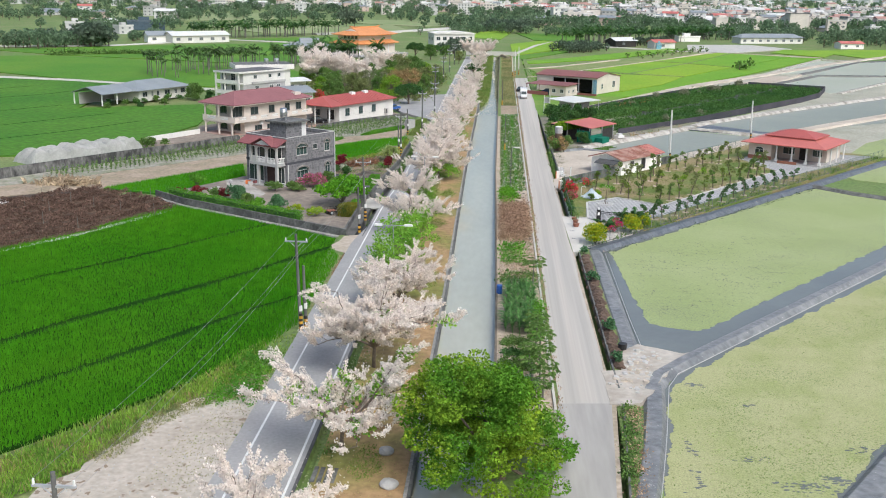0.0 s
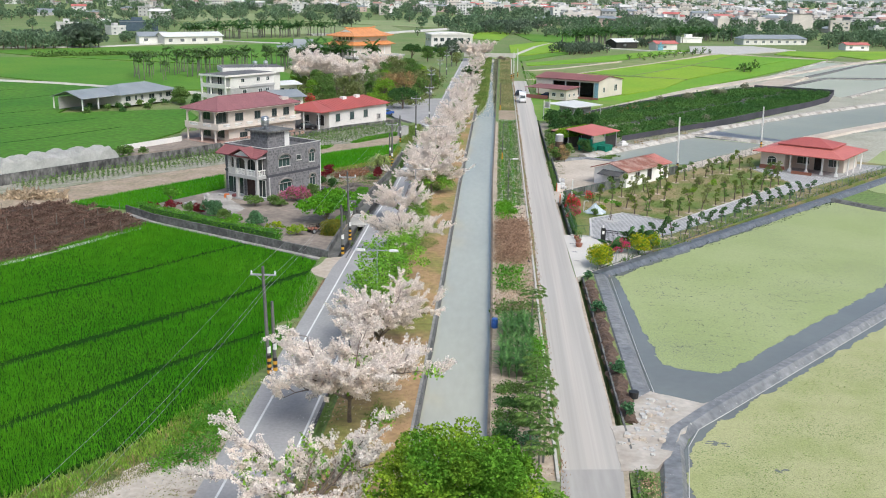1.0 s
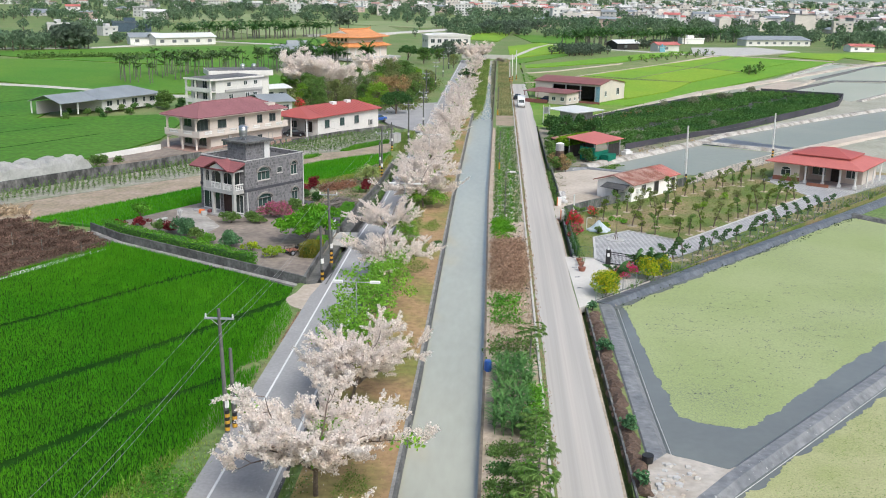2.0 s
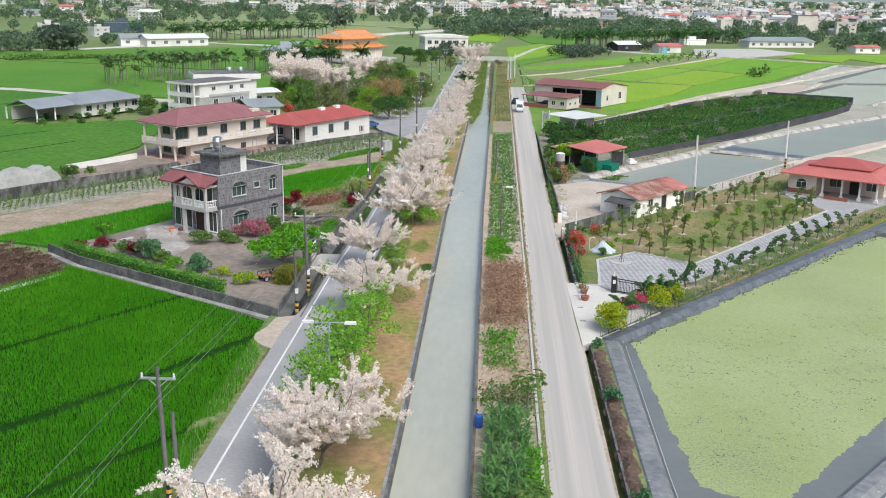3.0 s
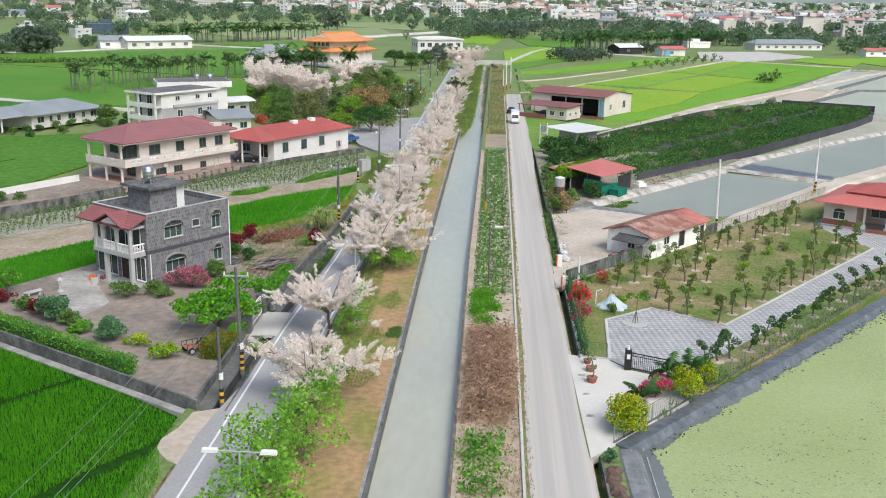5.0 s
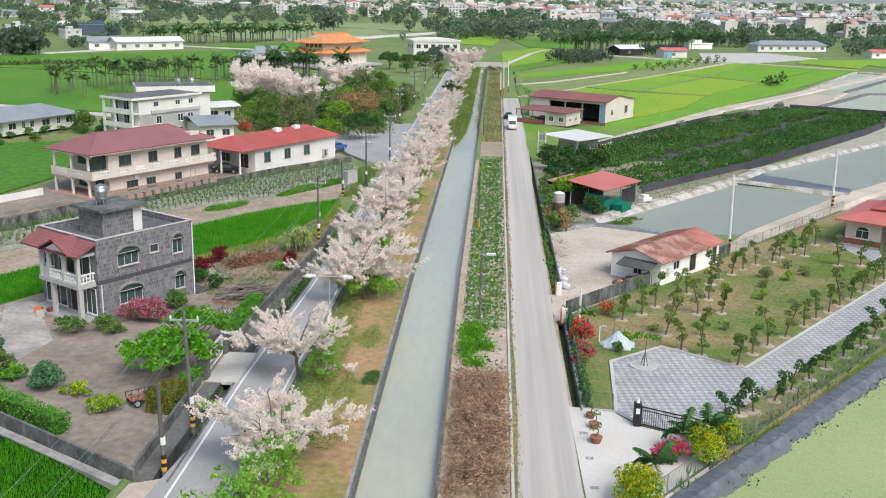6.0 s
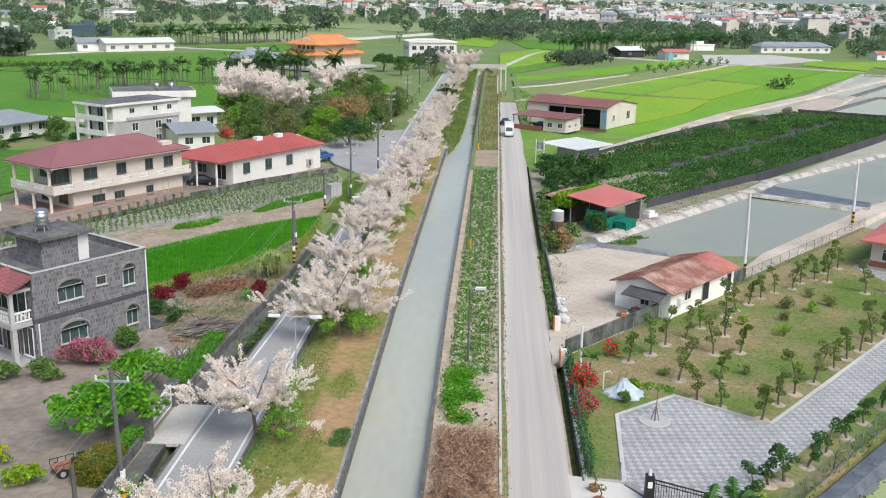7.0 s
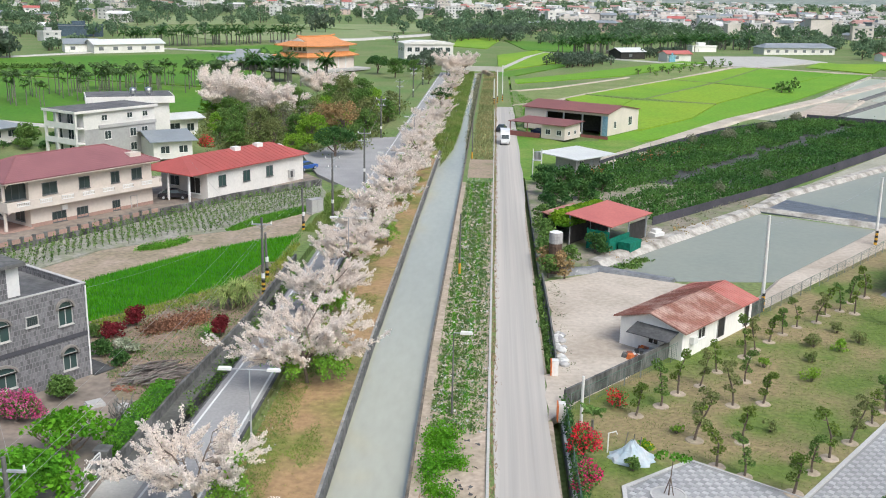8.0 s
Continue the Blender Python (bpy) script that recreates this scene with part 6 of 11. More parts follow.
    part("crown", quads("crown", pts, rng.uniform(0.7, 1.3, len(pts)) * size, rng), petal, ob, "pale pink-white blossom")["kind"] = "stuff"
    if leaves:
        lp = np.concatenate(leaves)
        part("leaves", quads("leaves", lp, rng.uniform(0.12, 0.22, len(lp)), rng, aspect=1.6), leaf_young, ob, "fresh green leaves")
    return ob


def lobes(rng, n, rx, ry, z0, z1, r0, r1):
    out = []
    for k in range(n):
        a, q = rng.uniform(0, math.tau), math.sqrt(rng.uniform(0, 1))
        z = rng.uniform(z0, z1)
        s = 1 - 0.45 * ((z - z0) / max(z1 - z0, 0.01)) ** 2
        out.append((rx * q * s * math.cos(a), ry * q * s * math.sin(a), z, rng.uniform(r0, r1)))
    return out


def leaf_points(rng, lob, per_area):
    pts = []
    for x, y, z, r in lob:
        n = max(8, int(per_area * r * r * 6))
        d = rng.normal(size=(n, 3))
        d /= np.linalg.norm(d, axis=1)[:, None]
        d[:, 2] = np.where(d[:, 2] < -0.3, d[:, 2] * 0.5, d[:, 2])
        rr = r * rng.uniform(0.55, 1.08, n) ** 0.6
        pts.append(np.array((x, y, z)) + d * rr[:, None] * np.array((1, 1, 0.8)))
    return np.concatenate(pts)


def leafy_tree(seed, name, label, height, spread, leaf, size=0.3, n=26, per=26, trunk_r=0.2, group="", z0=0.35, aspect=1.4, category="tree", r=(0.22, 0.4), lean=0.0, apart=False):
    """A broad-leaved tree: trunk, limbs and a crown of many leaves in uneven clumps."""
    rng = np.random.default_rng(seed)
    ob = thing(name, label, category, group=group)
    lob = lobes(rng, n, spread * 0.78, spread * 0.78, height * z0, height * 0.86, spread * r[0], spread * r[1])
    lob = [(x + lean * min(1, z / height * 1.6), y, z, q) for x, y, z, q in lob]
    wood = Mesh()
    top = limb(rng, (0, 0, -0.15), (0, 0, 1), height * 0.45, 0.07, 3)
    wood.tube(top, [trunk_r, trunk_r * 0.85, trunk_r * 0.75, trunk_r * 0.6], 8)
    for x, y, z, q in lob[:12]:
        s = top[rng.integers(1, 4)]
        mid = (s + Vector((x, y, z))) / 2 + Vector((0, 0, -0.2))
        fork = Mesh() if apart else wood
        fork.tube([s, mid, (x, y, z)], [trunk_r * 0.45, trunk_r * 0.3, trunk_r * 0.12], 5)
        if apart:
            part("limb", fork, bark, ob)
    part("trunk", wood, bark, ob)
    pts = leaf_points(rng, lob, per / (size * size) * 0.07)
    part("crown", quads("crown", pts, rng.uniform(0.6, 1.3, len(pts)) * size, rng, aspect=aspect, flat=0.2), leaf, ob)["kind"] = "stuff"
    return ob


def bush(seed, name, label, w, d, h, leaf, size=0.14, n=12, per=20, flower=None, share=0.5, x=0, y=0, z=0, group="", category="shrub"):
    """A shrub: stems and a mass of leaves, with flowers where it has them."""
    rng = np.random.default_rng(seed)
    ob = thing(name, label, category, x, y, z, group=group)
    lob = [(a, b, c, r) for a, b, c, r in lobes(rng, n, w * 0.36, d * 0.36, h * 0.25, h * 0.75, min(w, d, h) * 0.2, min(w, d, h) * 0.36)]
    m = Mesh()
    for a, b, c, r in lob[:5]:
        m.tube([(a * 0.2, b * 0.2, -0.05), (a * 0.7, b * 0.7, c * 0.6), (a, b, c)], [0.035, 0.025, 0.01], 4)
    part("stem", m, bark, ob)
    pts = leaf_points(rng, lob, per / (size * size) * 0.07)
    k = rng.random(len(pts)) < (share if flower else 0)
    part("foliage", quads("foliage", pts[~k], rng.uniform(0.6, 1.3, (~k).sum()) * size, rng, aspect=1.4), leaf, ob)["kind"] = "stuff"
    if flower:
        part("bloom", quads("bloom", pts[k] * np.array((1.05, 1.05, 1.05)), rng.uniform(0.7, 1.2, k.sum()) * size * 0.8, rng), flower, ob)["kind"] = "stuff"
    return ob


def hedge(name, label, line, width, height, leaf, seed, size=0.12, per=120, z=0.0):
    """A clipped hedge along a line, all of small leaves over a dark core."""
    rng = np.random.default_rng(seed)
    ob = thing(name, label, "hedge")
    core, pts = Mesh(), []
    for (x0, y0), (x1, y1) in zip(line, line[1:]):
        ln = math.hypot(x1 - x0, y1 - y0)
        n = int(ln * per)
        u = rng.uniform(0, 1, n)
        side = rng.uniform(-0.5, 0.5, n)
        top = rng.random(n) < 0.5
        side = np.where(top, side, np.sign(side) * 0.5) + rng.normal(scale=0.05, size=n)
        zz = np.where(top, height, rng.uniform(0.1, 1, n) * height) + rng.normal(scale=0.06, size=n) + 0.08 * np.sin(u * ln * 1.7)
        nx, ny = -(y1 - y0) / ln, (x1 - x0) / ln
        pts.append(np.stack([x0 + (x1 - x0) * u + nx * side * width, y0 + (y1 - y0) * u + ny * side * width, z + zz], 1))
    ends = [Vector(q) for q in line]
    ends[0] = ends[0] + (ends[1] - ends[0]).normalized() * 0.4
    ends[-1] = ends[-1] + (ends[-2] - ends[-1]).normalized() * 0.4
    core.bank([tuple(q) for q in ends], width * 0.55, width * 0.65, z - 0.02, z + height * 0.82)
    for a, b in ((Vector(line[0]), Vector(line[1])), (Vector(line[-1]), Vector(line[-2]))):
        d = (b - a).normalized()
        n = int(per * width)
        s, u = rng.uniform(-0.5, 0.5, n) * width, rng.uniform(0, 0.5, n)
        pts.append(np.stack([a.x + d.x * u - d.y * s, a.y + d.y * u + d.x * s, z + rng.uniform(0.02, 1, n) * height], 1))
    pts = np.concatenate(pts)
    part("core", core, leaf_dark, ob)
    part("foliage", quads("foliage", pts, rng.uniform(0.6, 1.4, len(pts)) * size, rng), leaf, ob)
    return ob


def fronds(rng, n, length, droop, leaflets=14, width=0.5, rise=0.9, thick=1.0):
    """Feathered palm leaves from the top of a trunk, as points of quads."""
    m = Mesh()
    for k in range(n):
        a = k * math.tau / n + rng.uniform(-0.25, 0.25)
        up = rng.uniform(0.2, 1.0) * rise
        pts = []
        for i in range(7):
            u = i / 6
            r = length * u * (1 - 0.12 * u)
            pts.append(Vector((math.cos(a) * r, math.sin(a) * r, length * (up * u - droop * u * u))))
        m.tube(pts, [0.035, 0.03, 0.025, 0.02, 0.016, 0.012, 0.006], 3)
        sx, sy = -math.sin(a), math.cos(a)
        for i in range(leaflets):
            u = 0.15 + 0.85 * i / leaflets
            j = min(int(u * 6), 5)
            p = pts[j].lerp(pts[j + 1], u * 6 - j)
            wv = width * math.sin(math.pi * min(1, u * 0.9 + 0.1)) + 0.06
            out = Vector((math.cos(a), math.sin(a), 0))
            for s in (-1, 1):
                tip = p + Vector((sx, sy, 0)) * wv * s + out * wv * 0.5 - Vector((0, 0, wv * rng.uniform(0.2, 0.6)))
                q = out * (0.07 + 0.03 * length / 2) * thick + Vector((0, 0, 0.03))
                m.add([p - q, p + q, tip], [(0, 1, 2)])
    return m


def palm(seed, name="areca_palm", label="slender areca palm with a tuft of dark fronds", height=4.6, r=0.12, n=12, length=1.75, leaf=None, group="areca palms by the rice", shaft=True, thick=2.2, width=0.75, leaflets=11):
    rng = np.random.default_rng(seed)
    ob = thing(name, label, "palm", group=group)
    part("trunk", Mesh().tube([(0, 0, -0.3), (rng.normal() * 0.1, rng.normal() * 0.1, height * 0.5), (0, 0, height)], [r * 1.2, r, r * 0.85], 6), palm_bark, ob)
    if shaft:
        part("crownshaft", Mesh().tube([(0, 0, height - 0.02), (0, 0, height + 0.7)], [r * 1.1, r * 0.6], 6), leaf_fresh, ob)
    f = fronds(rng, n, length, 1.05, leaflets, width, 1.9, thick)
    f.v = [(x, y, z + height + 0.55) for x, y, z in f.v]
    part("fronds", f, leaf or leaf_dark, ob)
    return ob


def scaled(x, y, z, turn, s):
    return pose(x, y, z, 0, 0, turn) @ Matrix.Scale(s, 4)


def place(ob, spots, zscale=None):
    """Moves a thing to the first spot and copies it to the rest: x, y, z, turn, size."""
    for k, (x, y, z, turn, s) in enumerate(spots):
        if k == 0:
            first = scaled(x, y, z, turn, s)
        else:
            copy_thing(ob, scaled(x, y, z, turn, s))
    ob.matrix_basis = first


# blossom trees along the west bank of the canal
R = random.Random(4)
place(blossom_tree(1, 7.4, 5.4, 11, 48, size=0.13, leafy=0.26, twigs=4), [(-9.8, 59.5, 0, 20, 0.95)])
place(blossom_tree(2, 7.8, 4.9, 13, 74, leafy=0.05), [(-9.5, 74.5, 0, 0, 1.02), (-10.6, 187.5, 0, 150, 0.76)])
place(blossom_tree(3, 6.8, 5.0, 12, 74, fuzz=0.10, reach=1.2), [(-9.5, 88.4, 0, 40, 0.9), (-12, 42, 0, 90, 0.95)])
place(blossom_tree(4, 6.8, 5.2, 11, 50, leafy=0.12, hang=8), [(-10.1, 119.6, 0, 0, 0.86), (-10.0, 199, 0, 40, 0.76)])
place(blossom_tree(5, 7.4, 2.9, 9, 62, fuzz=0.10, leafy=0.12, twigs=4, reach=1.2, low=(-0.05,)), [(-11.9, 136.2, 0, 0, 0.86)])
place(blossom_tree(6, 7.6, 5.8, 12, 62, leafy=0.04, hang=34, reach=1.15), [(-9.2, 156.0, 0, 70, 0.9), (-10.8, 172.5, 0, 0, 0.74)])
FAR_TREES = [(-11.1, 211, 0, 100, 0.73), (-9.7, 222, 0, 20, 0.68), (-9.5, 231, 0, 220, 0.73), (-9.5, 242, 0, 140, 0.72), (-8.7, 252, 0, 80, 0.70), (-9.4, 264, 0, 250, 0.72), (-9.1, 275, 0, 200, 0.73), (-9.3, 287, 0, 300, 0.72), (-8.9, 298, 0, 10, 0.73),
             (-8.8, 314, 0, 190, 0.65), (-9.0, 330, 0, 10, 0.65), (-9.7, 352, 0, 140, 0.65), (-8.9, 378, 0, 200, 0.65), (-8.7, 402, 0, 60, 0.65), (-8.7, 424, 0, 130, 0.65)]
place(blossom_tree(8, 7.4, 5.4, 11, 20, size=0.21, fuzz=0.14, leafy=0.05, reach=1.1), FAR_TREES[::3])
place(blossom_tree(9, 6.8, 5.2, 12, 20, size=0.21, fuzz=0.13, leafy=0.12, hang=8, reach=1.15), FAR_TREES[1::3])
place(blossom_tree(10, 7.0, 5.6, 10, 20, size=0.2, fuzz=0.13, leafy=0.03, hang=5, reach=1.2), FAR_TREES[2::3])
grove = blossom_tree(7, 13.0, 5.8, 18, 24, fuzz=0.34, size=0.3, reach=1.4)
tagged(grove, "large flowering tree thick with pale blossom among green trees", group="blossom trees in the grove")
place(grove, [(-57.5, 312, 0, 0, 0.98), (-52, 306, 0, 120, 0.9), (-44.5, 301, 0, 60, 0.84), (-43.5, 353, 0, 20, 0.72), (-38.5, 360, 0, 200, 0.62), (-6.8, 446, 0, 200, 0.7), (-12.5, 440, 0, 20, 0.7)])
# young green trees between them
place(leafy_tree(11, "young_tree", "young roadside tree with loose fresh green leaves", 5.6, 3.4, leaf_young, 0.19, 84, 6, 0.08, "young trees along the canal", 0.22, r=(0.10, 0.2)),
      [(-9.9, 101.5, 0, 0, 1.08), (-11.0, 106.5, 0, 90, 1.05), (-9.4, 110.5, 0, 200, 1.0), (-11.4, 97.5, 0, 280, 0.95), (-9.3, 96.4, 0, 130, 0.8), (-9.4, 116.0, 0, 20, 0.8), (-9.6, 135.0, 0, 20, 0.6), (-8.6, 163.5, 0, 30, 0.55), (-7.6, 199, 0, 60, 0.55)])
# the big tree over the canal
leafy_tree(12, "broad_leaved_tree", "large bright green broad-leaved tree leaning over the canal", 8.4, 6.4, leaf_canopy, 0.14, 210, 14, 0.3, z0=0.12, r=(0.09, 0.175), lean=-2.3).matrix_basis = pose(0.95, 56.6, 0, 0, 0, 0)
# trees behind the red house and along the road
place(leafy_tree(13, "dark_tree", "dense green tree behind the houses", 8.0, 4.2, leaf_grove, 0.26, 90, 15, 0.25, "trees by the side street", 0.22, r=(0.10, 0.22)),
      [(-47.0, 275.5, 0, 0, 0.9), (-52, 296, 0, 30, 0.9), (-42, 317, 0, 80, 0.95), (-26, 312, 0, 140, 1.05), (-29, 338, 0, 70, 1.05), (-36, 300, 0, 210, 0.8), (-44, 268, 0, 100, 0.7), (-33.5, 276, 0, 50, 0.8), (-21.5, 287, 0, 15, 0.8), (-48, 288, 0, 190, 0.85), (-21.6, 272, 0, 260, 0.62), (-19.8, 312, 0, 33, 0.7), (-36, 332, 0, 320, 0.9), (-30, 430, 0, 60, 0.9), (-24, 438, 0, 160, 0.8)])
place(leafy_tree(113, "olive_tree", "loose olive-green tree in the grove", 8.2, 4.4, leaf_olive, 0.24, 80, 12, 0.22, "trees by the side street", 0.24, r=(0.09, 0.2)),
      [(-40.9, 275.0, 0, 0, 0.9), (-22.4, 297, 0, 60, 0.95), (-37.2, 270, 0, 140, 0.75), (-33, 294, 0, 300, 0.85), (-29, 301, 0, 80, 0.9), (-40, 294, 0, 10, 0.8), (-20.6, 326, 0, 200, 0.75), (-31.5, 326, 0, 250, 1.05), (-36, 350, 0, 100, 0.95), (-58, 330, 0, 20, 0.8), (-16.8, 408, 0, 160, 0.7)])
place(leafy_tree(14, "bright_tree", "bright yellow-green rounded tree behind the houses", 7.4, 4.3, leaf_spring, 0.24, 100, 15, 0.25, "trees by the side street", 0.2, r=(0.10, 0.2)),
      [(-29.4, 268.5, 0, 0, 1.0), (-24.5, 322, 0, 30, 0.95), (-61, 312, 0, 160, 0.8), (-34, 312, 0, 60, 0.8), (-50.5, 281, 0, 200, 0.75), (-28, 291, 0, 120, 0.75), (-32, 262.5, 0, 10, 0.55)])
place(leafy_tree(15, "rust_tree", "tree with pale rusty orange-brown foliage", 8.6, 4.4, leaf_rust, 0.26, 80, 10, 0.25, "trees by the side street", 0.4, r=(0.10, 0.2)), [(-25.3, 281, 0, 0, 1.0), (-29.5, 284, 0, 90, 0.92)])
place(leafy_tree(16, "shade_tree", "dark spreading shade tree over the street corner", 5.8, 5.2, leaf_dark, 0.28, 80, 15, 0.3, "trees by the side street", 0.5, r=(0.10, 0.2)), [(-24.0, 261.5, 0, 0, 0.95), (-9.6, 352, 0, 60, 0.75), (-38, 446, 0, 60, 1.1), (-30, 452, 0, 160, 0.9)])
place(leafy_tree(17, "thin_tree", "thin half-bare tree with sparse brownish leaves", 8.4, 2.6, leaf_grey, 0.2, 60, 4, 0.14, "trees by the side street", 0.3, r=(0.10, 0.2)), [(-36.2, 281, 0, 0, 1.0), (-38.6, 286, 0, 90, 0.95), (-33.6, 287, 0, 200, 0.9), (-44.6, 284, 0, 40, 0.9)])

under = np.random.default_rng(31)
q = scatter([(-52, 276), (-46, 268), (-33, 262), (-21, 268), (-19.6, 300), (-19.4, 345), (-40, 356), (-60, 334), (-62, 306)], 190, under)
up = np.concatenate([np.concatenate([q, np.full((len(q), 1), 0.9)], 1)[k] + under.normal(scale=(1.3, 1.3, 0.7), size=(150, 3)) for k in range(len(q))])
up[:, 2] = np.abs(up[:, 2]) - 0.2
tagged(part("undergrowth", quads("undergrowth", up, under.uniform(0.2, 0.45, len(up)), under, aspect=1.3), leaf_olive), "dense dark undergrowth of the grove", "undergrowth", kind="stuff")

# areca palms behind the white house
spots = [(x, y, FLOOR, R.uniform(0, 360), R.uniform(0.85, 1.2)) for x, y in scatter([(-128, 338), (-110, 318), (-96, 338), (-76, 378), (-62, 398), (-66, 412), (-88, 402), (-112, 372)], 96, np.random.default_rng(8)).tolist()]
for j in range(3):
    place(palm(20 + j, height=5.0 + j * 0.6, n=10, length=1.9, leaf=leaf_palm, thick=1.3, width=0.6, leaflets=13), spots[j::3])
# arecas beyond, as belts
for k, (x0, y0, x1, y1, n) in enumerate(((-176, 574, -108, 640, 60), (36, 575, 150, 690, 80), (-80, 404, -52, 400, 22))):
    sp = [(x0 + (x1 - x0) * i / n + R.uniform(-7, 7), y0 + (y1 - y0) * i / n + R.uniform(-14, 14), FLOOR, R.uniform(0, 360), R.uniform(0.95, 1.4)) for i in range(n)]
    place(palm(30 + k, height=4.6, r=0.2, n=12, length=3.0, group="areca palms far off"), sp)

# ---- poles, lamps and wires ----
def stripes(parent, z0, z1, r, bands=4):
    for k in range(bands):
        a, b = z0 + (z1 - z0) * k / bands, z0 + (z1 - z0) * (k + 1) / bands
        part("band", Mesh().cyl(0, 0, a, b, r, r, 10), black if k % 2 else yellow, parent)


def power_pole(x, y, h, arms=1, lean=0.0, turn=0.0, short=False):
    ob = thing("utility_pole", "short grey concrete utility pole with a striped foot" if short else "grey concrete power pole with a crossarm and striped foot" if y < 200 else "grey concrete power pole with crossarms", "utility pole", x, y, -0.05, turn, "power poles along the road")
    part("shaft", Mesh().tube([(0, 0, -0.3), (lean * h, 0, h)], [0.17, 0.11], 10), pole_conc, ob)
    if short:
        stripes(ob, 0.1, 1.2, 0.18, 4)
    elif y < 200:
        stripes(ob, 0.2, 1.7, 0.185, 6)
    part("label_plate", Mesh().cyl(0.03 * lean, 0, 1.9, 2.4, 0.178, 0.176, 10), trim_white, ob, "white number band")
    for k in range(arms):
        z = h - 0.75 - k * 1.2
        arm = part("crossarm", Mesh().box(lean * z - 1.0, -0.06, z, lean * z + 1.0, 0.06, z + 0.12), zinc, ob)
        for s in (-0.92, 0.92) if k == 0 else (-0.5, 0.5):
            part("insulator", Mesh().cyl(lean * z + s, 0, z + 0.12, z + 0.38, 0.07, 0.05, 8), trim_white, arm)
        part("brace", Mesh().tube([(lean * z - 0.55, 0, z), (lean * z, 0, z - 0.5), (lean * z + 0.55, 0, z)], 0.03, 4), zinc, ob)
    return ob


POLES = [(-19.1, 38.2, 9.2), (-17.15, 82.7, 9.0), (-17.15, 125.7, 8.6), (-17.6, 177.5, 8.0), (-16.5, 213.0, 8.6), (-15.4, 237.0, 8.6), (-18.4, 286, 8.6), (-18.4, 326, 8.6), (-18.4, 366, 8.6), (-18.4, 404, 8.6)]
for k, (x, y, h) in enumerate(POLES):
    power_pole(x, y, h, 2 if k > 3 else 1, -0.03 if k in (1, 2) else 0.0)
for x, y, h in ((-16.85, 83.5, 5.9), (-17.05, 119.4, 5.9), (-18.6, 183.5, 5.0), (-18.9, 205, 5.4)):
    power_pole(x, y, h, 0, -0.02, 0, True)


def wire(a, b, sag=0.5, name="overhead_wire", r=0.009):
    a, b = Vector(a), Vector(b)
    pts = [a.lerp(b, i / 10) - Vector((0, 0, sag * 4 * (i / 10) * (1 - i / 10))) for i in range(11)]
    return plain(name, Mesh().tube(pts, r, 4), wire_mat, "thin pale overhead power wire", "wire", group="overhead wires")


for (x0, y0, h0), (x1, y1, h1) in zip(POLES, POLES[1:]):
    for dx, dz in ((-0.95, -0.4), (0.92, -0.4), (0.1, -1.8)):
        wire((x0 + dx, y0, h0 + dz), (x1 + dx, y1, h1 + dz), 0.7)
wire((-17.1, 125.7, 8.2), (-32.0, 150.5, 7.0), 0.5)
wire((-17.6, 177.5, 7.2), (-26.4, 156.0, 7.0), 0.5)
wire((-17.6, 177.5, 7.0), (-38.0, 221.0, 5.6), 0.7)
wire((-17.6, 177.5, 6.6), (-44.0, 218.0, 5.6), 0.7)


def street_lamp(x, y, h=5.6, reach=1.6, turn=0, double=True):
    ob = thing("street_lamp", "slim grey street lamp with two white flat heads" if double else "slim dark lamp post with one white head", "street lamp", x, y, 0, turn, "street lamps by the canal")
    part("pole", Mesh().tube([(0, 0, -0.1), (0, 0, h)], [0.08, 0.05], 8), zinc if double else pole_conc, ob)
    part("arm", Mesh().tube([(-reach if double else 0, 0, h + 0.02), (reach, 0, h + 0.02)], 0.035, 6), zinc, ob)
    for s in (-1, 1) if double else (1,):
        part("lamp_head", Mesh().extrude_y([(s * reach - 0.45, h - 0.04), (s * reach + 0.45, h - 0.04), (s * reach + 0.4, h + 0.14), (s * reach - 0.4, h + 0.14)], -0.16, 0.16), trim_white, ob)
    return ob


for y in (100.7, 144.5, 188.5, 232.5, 276.5):
    street_lamp(-10.75, y)
street_lamp(2.2, 151.0, 6.3, 0.9, 0, False)
for x, y, h in ((1.4, 187.0, 6.8), (0.9, 262.0, 7.0)):
    ob = thing("allotment_post", "thin dark post standing in the allotment strip", "post", x, y, 0)
    part("shaft", Mesh().tube([(0, 0, -0.2), (0, 0, h)], [0.12, 0.08], 8), pole_conc, ob)
    part("band", Mesh().cyl(0, 0, 0.2, 1.4, 0.135, 0.13, 8), yellow, ob)
for x, y, h, t in ((31.2, 178.4, 9.6, 4), (52.5, 207.0, 8.6, 3), (5.5, 357, 9, 2), (6.9, 362, 10, 3), (4.6, 352, 7, 2)):
    ob = thing("white_pole", "tall white-painted pole with a black and yellow foot", "pole", x, y, -0.1)
    part("shaft", Mesh().tube([(0, 0, -0.3), (-0.02 * h, 0, h)], [0.2, 0.13], 10), white_pole, ob)
    stripes(ob, 0.1, 1.9, 0.215, 6)
for x0, y0 in ((31.2, 178.4),):
    wire((x0, y0, 8.6), (52.5, 207.0, 8.2), 0.8)

# ---- walls, fences, gates ----
def run_wall(name, line, thick, z0, z1, material, label, cap=None):
    ob = structure(name, Mesh().bank(line, thick, thick, z0, z1), material, label, "wall")
    if cap:
        part("coping", Mesh().bank(line, thick + 0.1, thick + 0.1, z1 + 0.002, z1 + 0.08), cap, ob)
    return ob


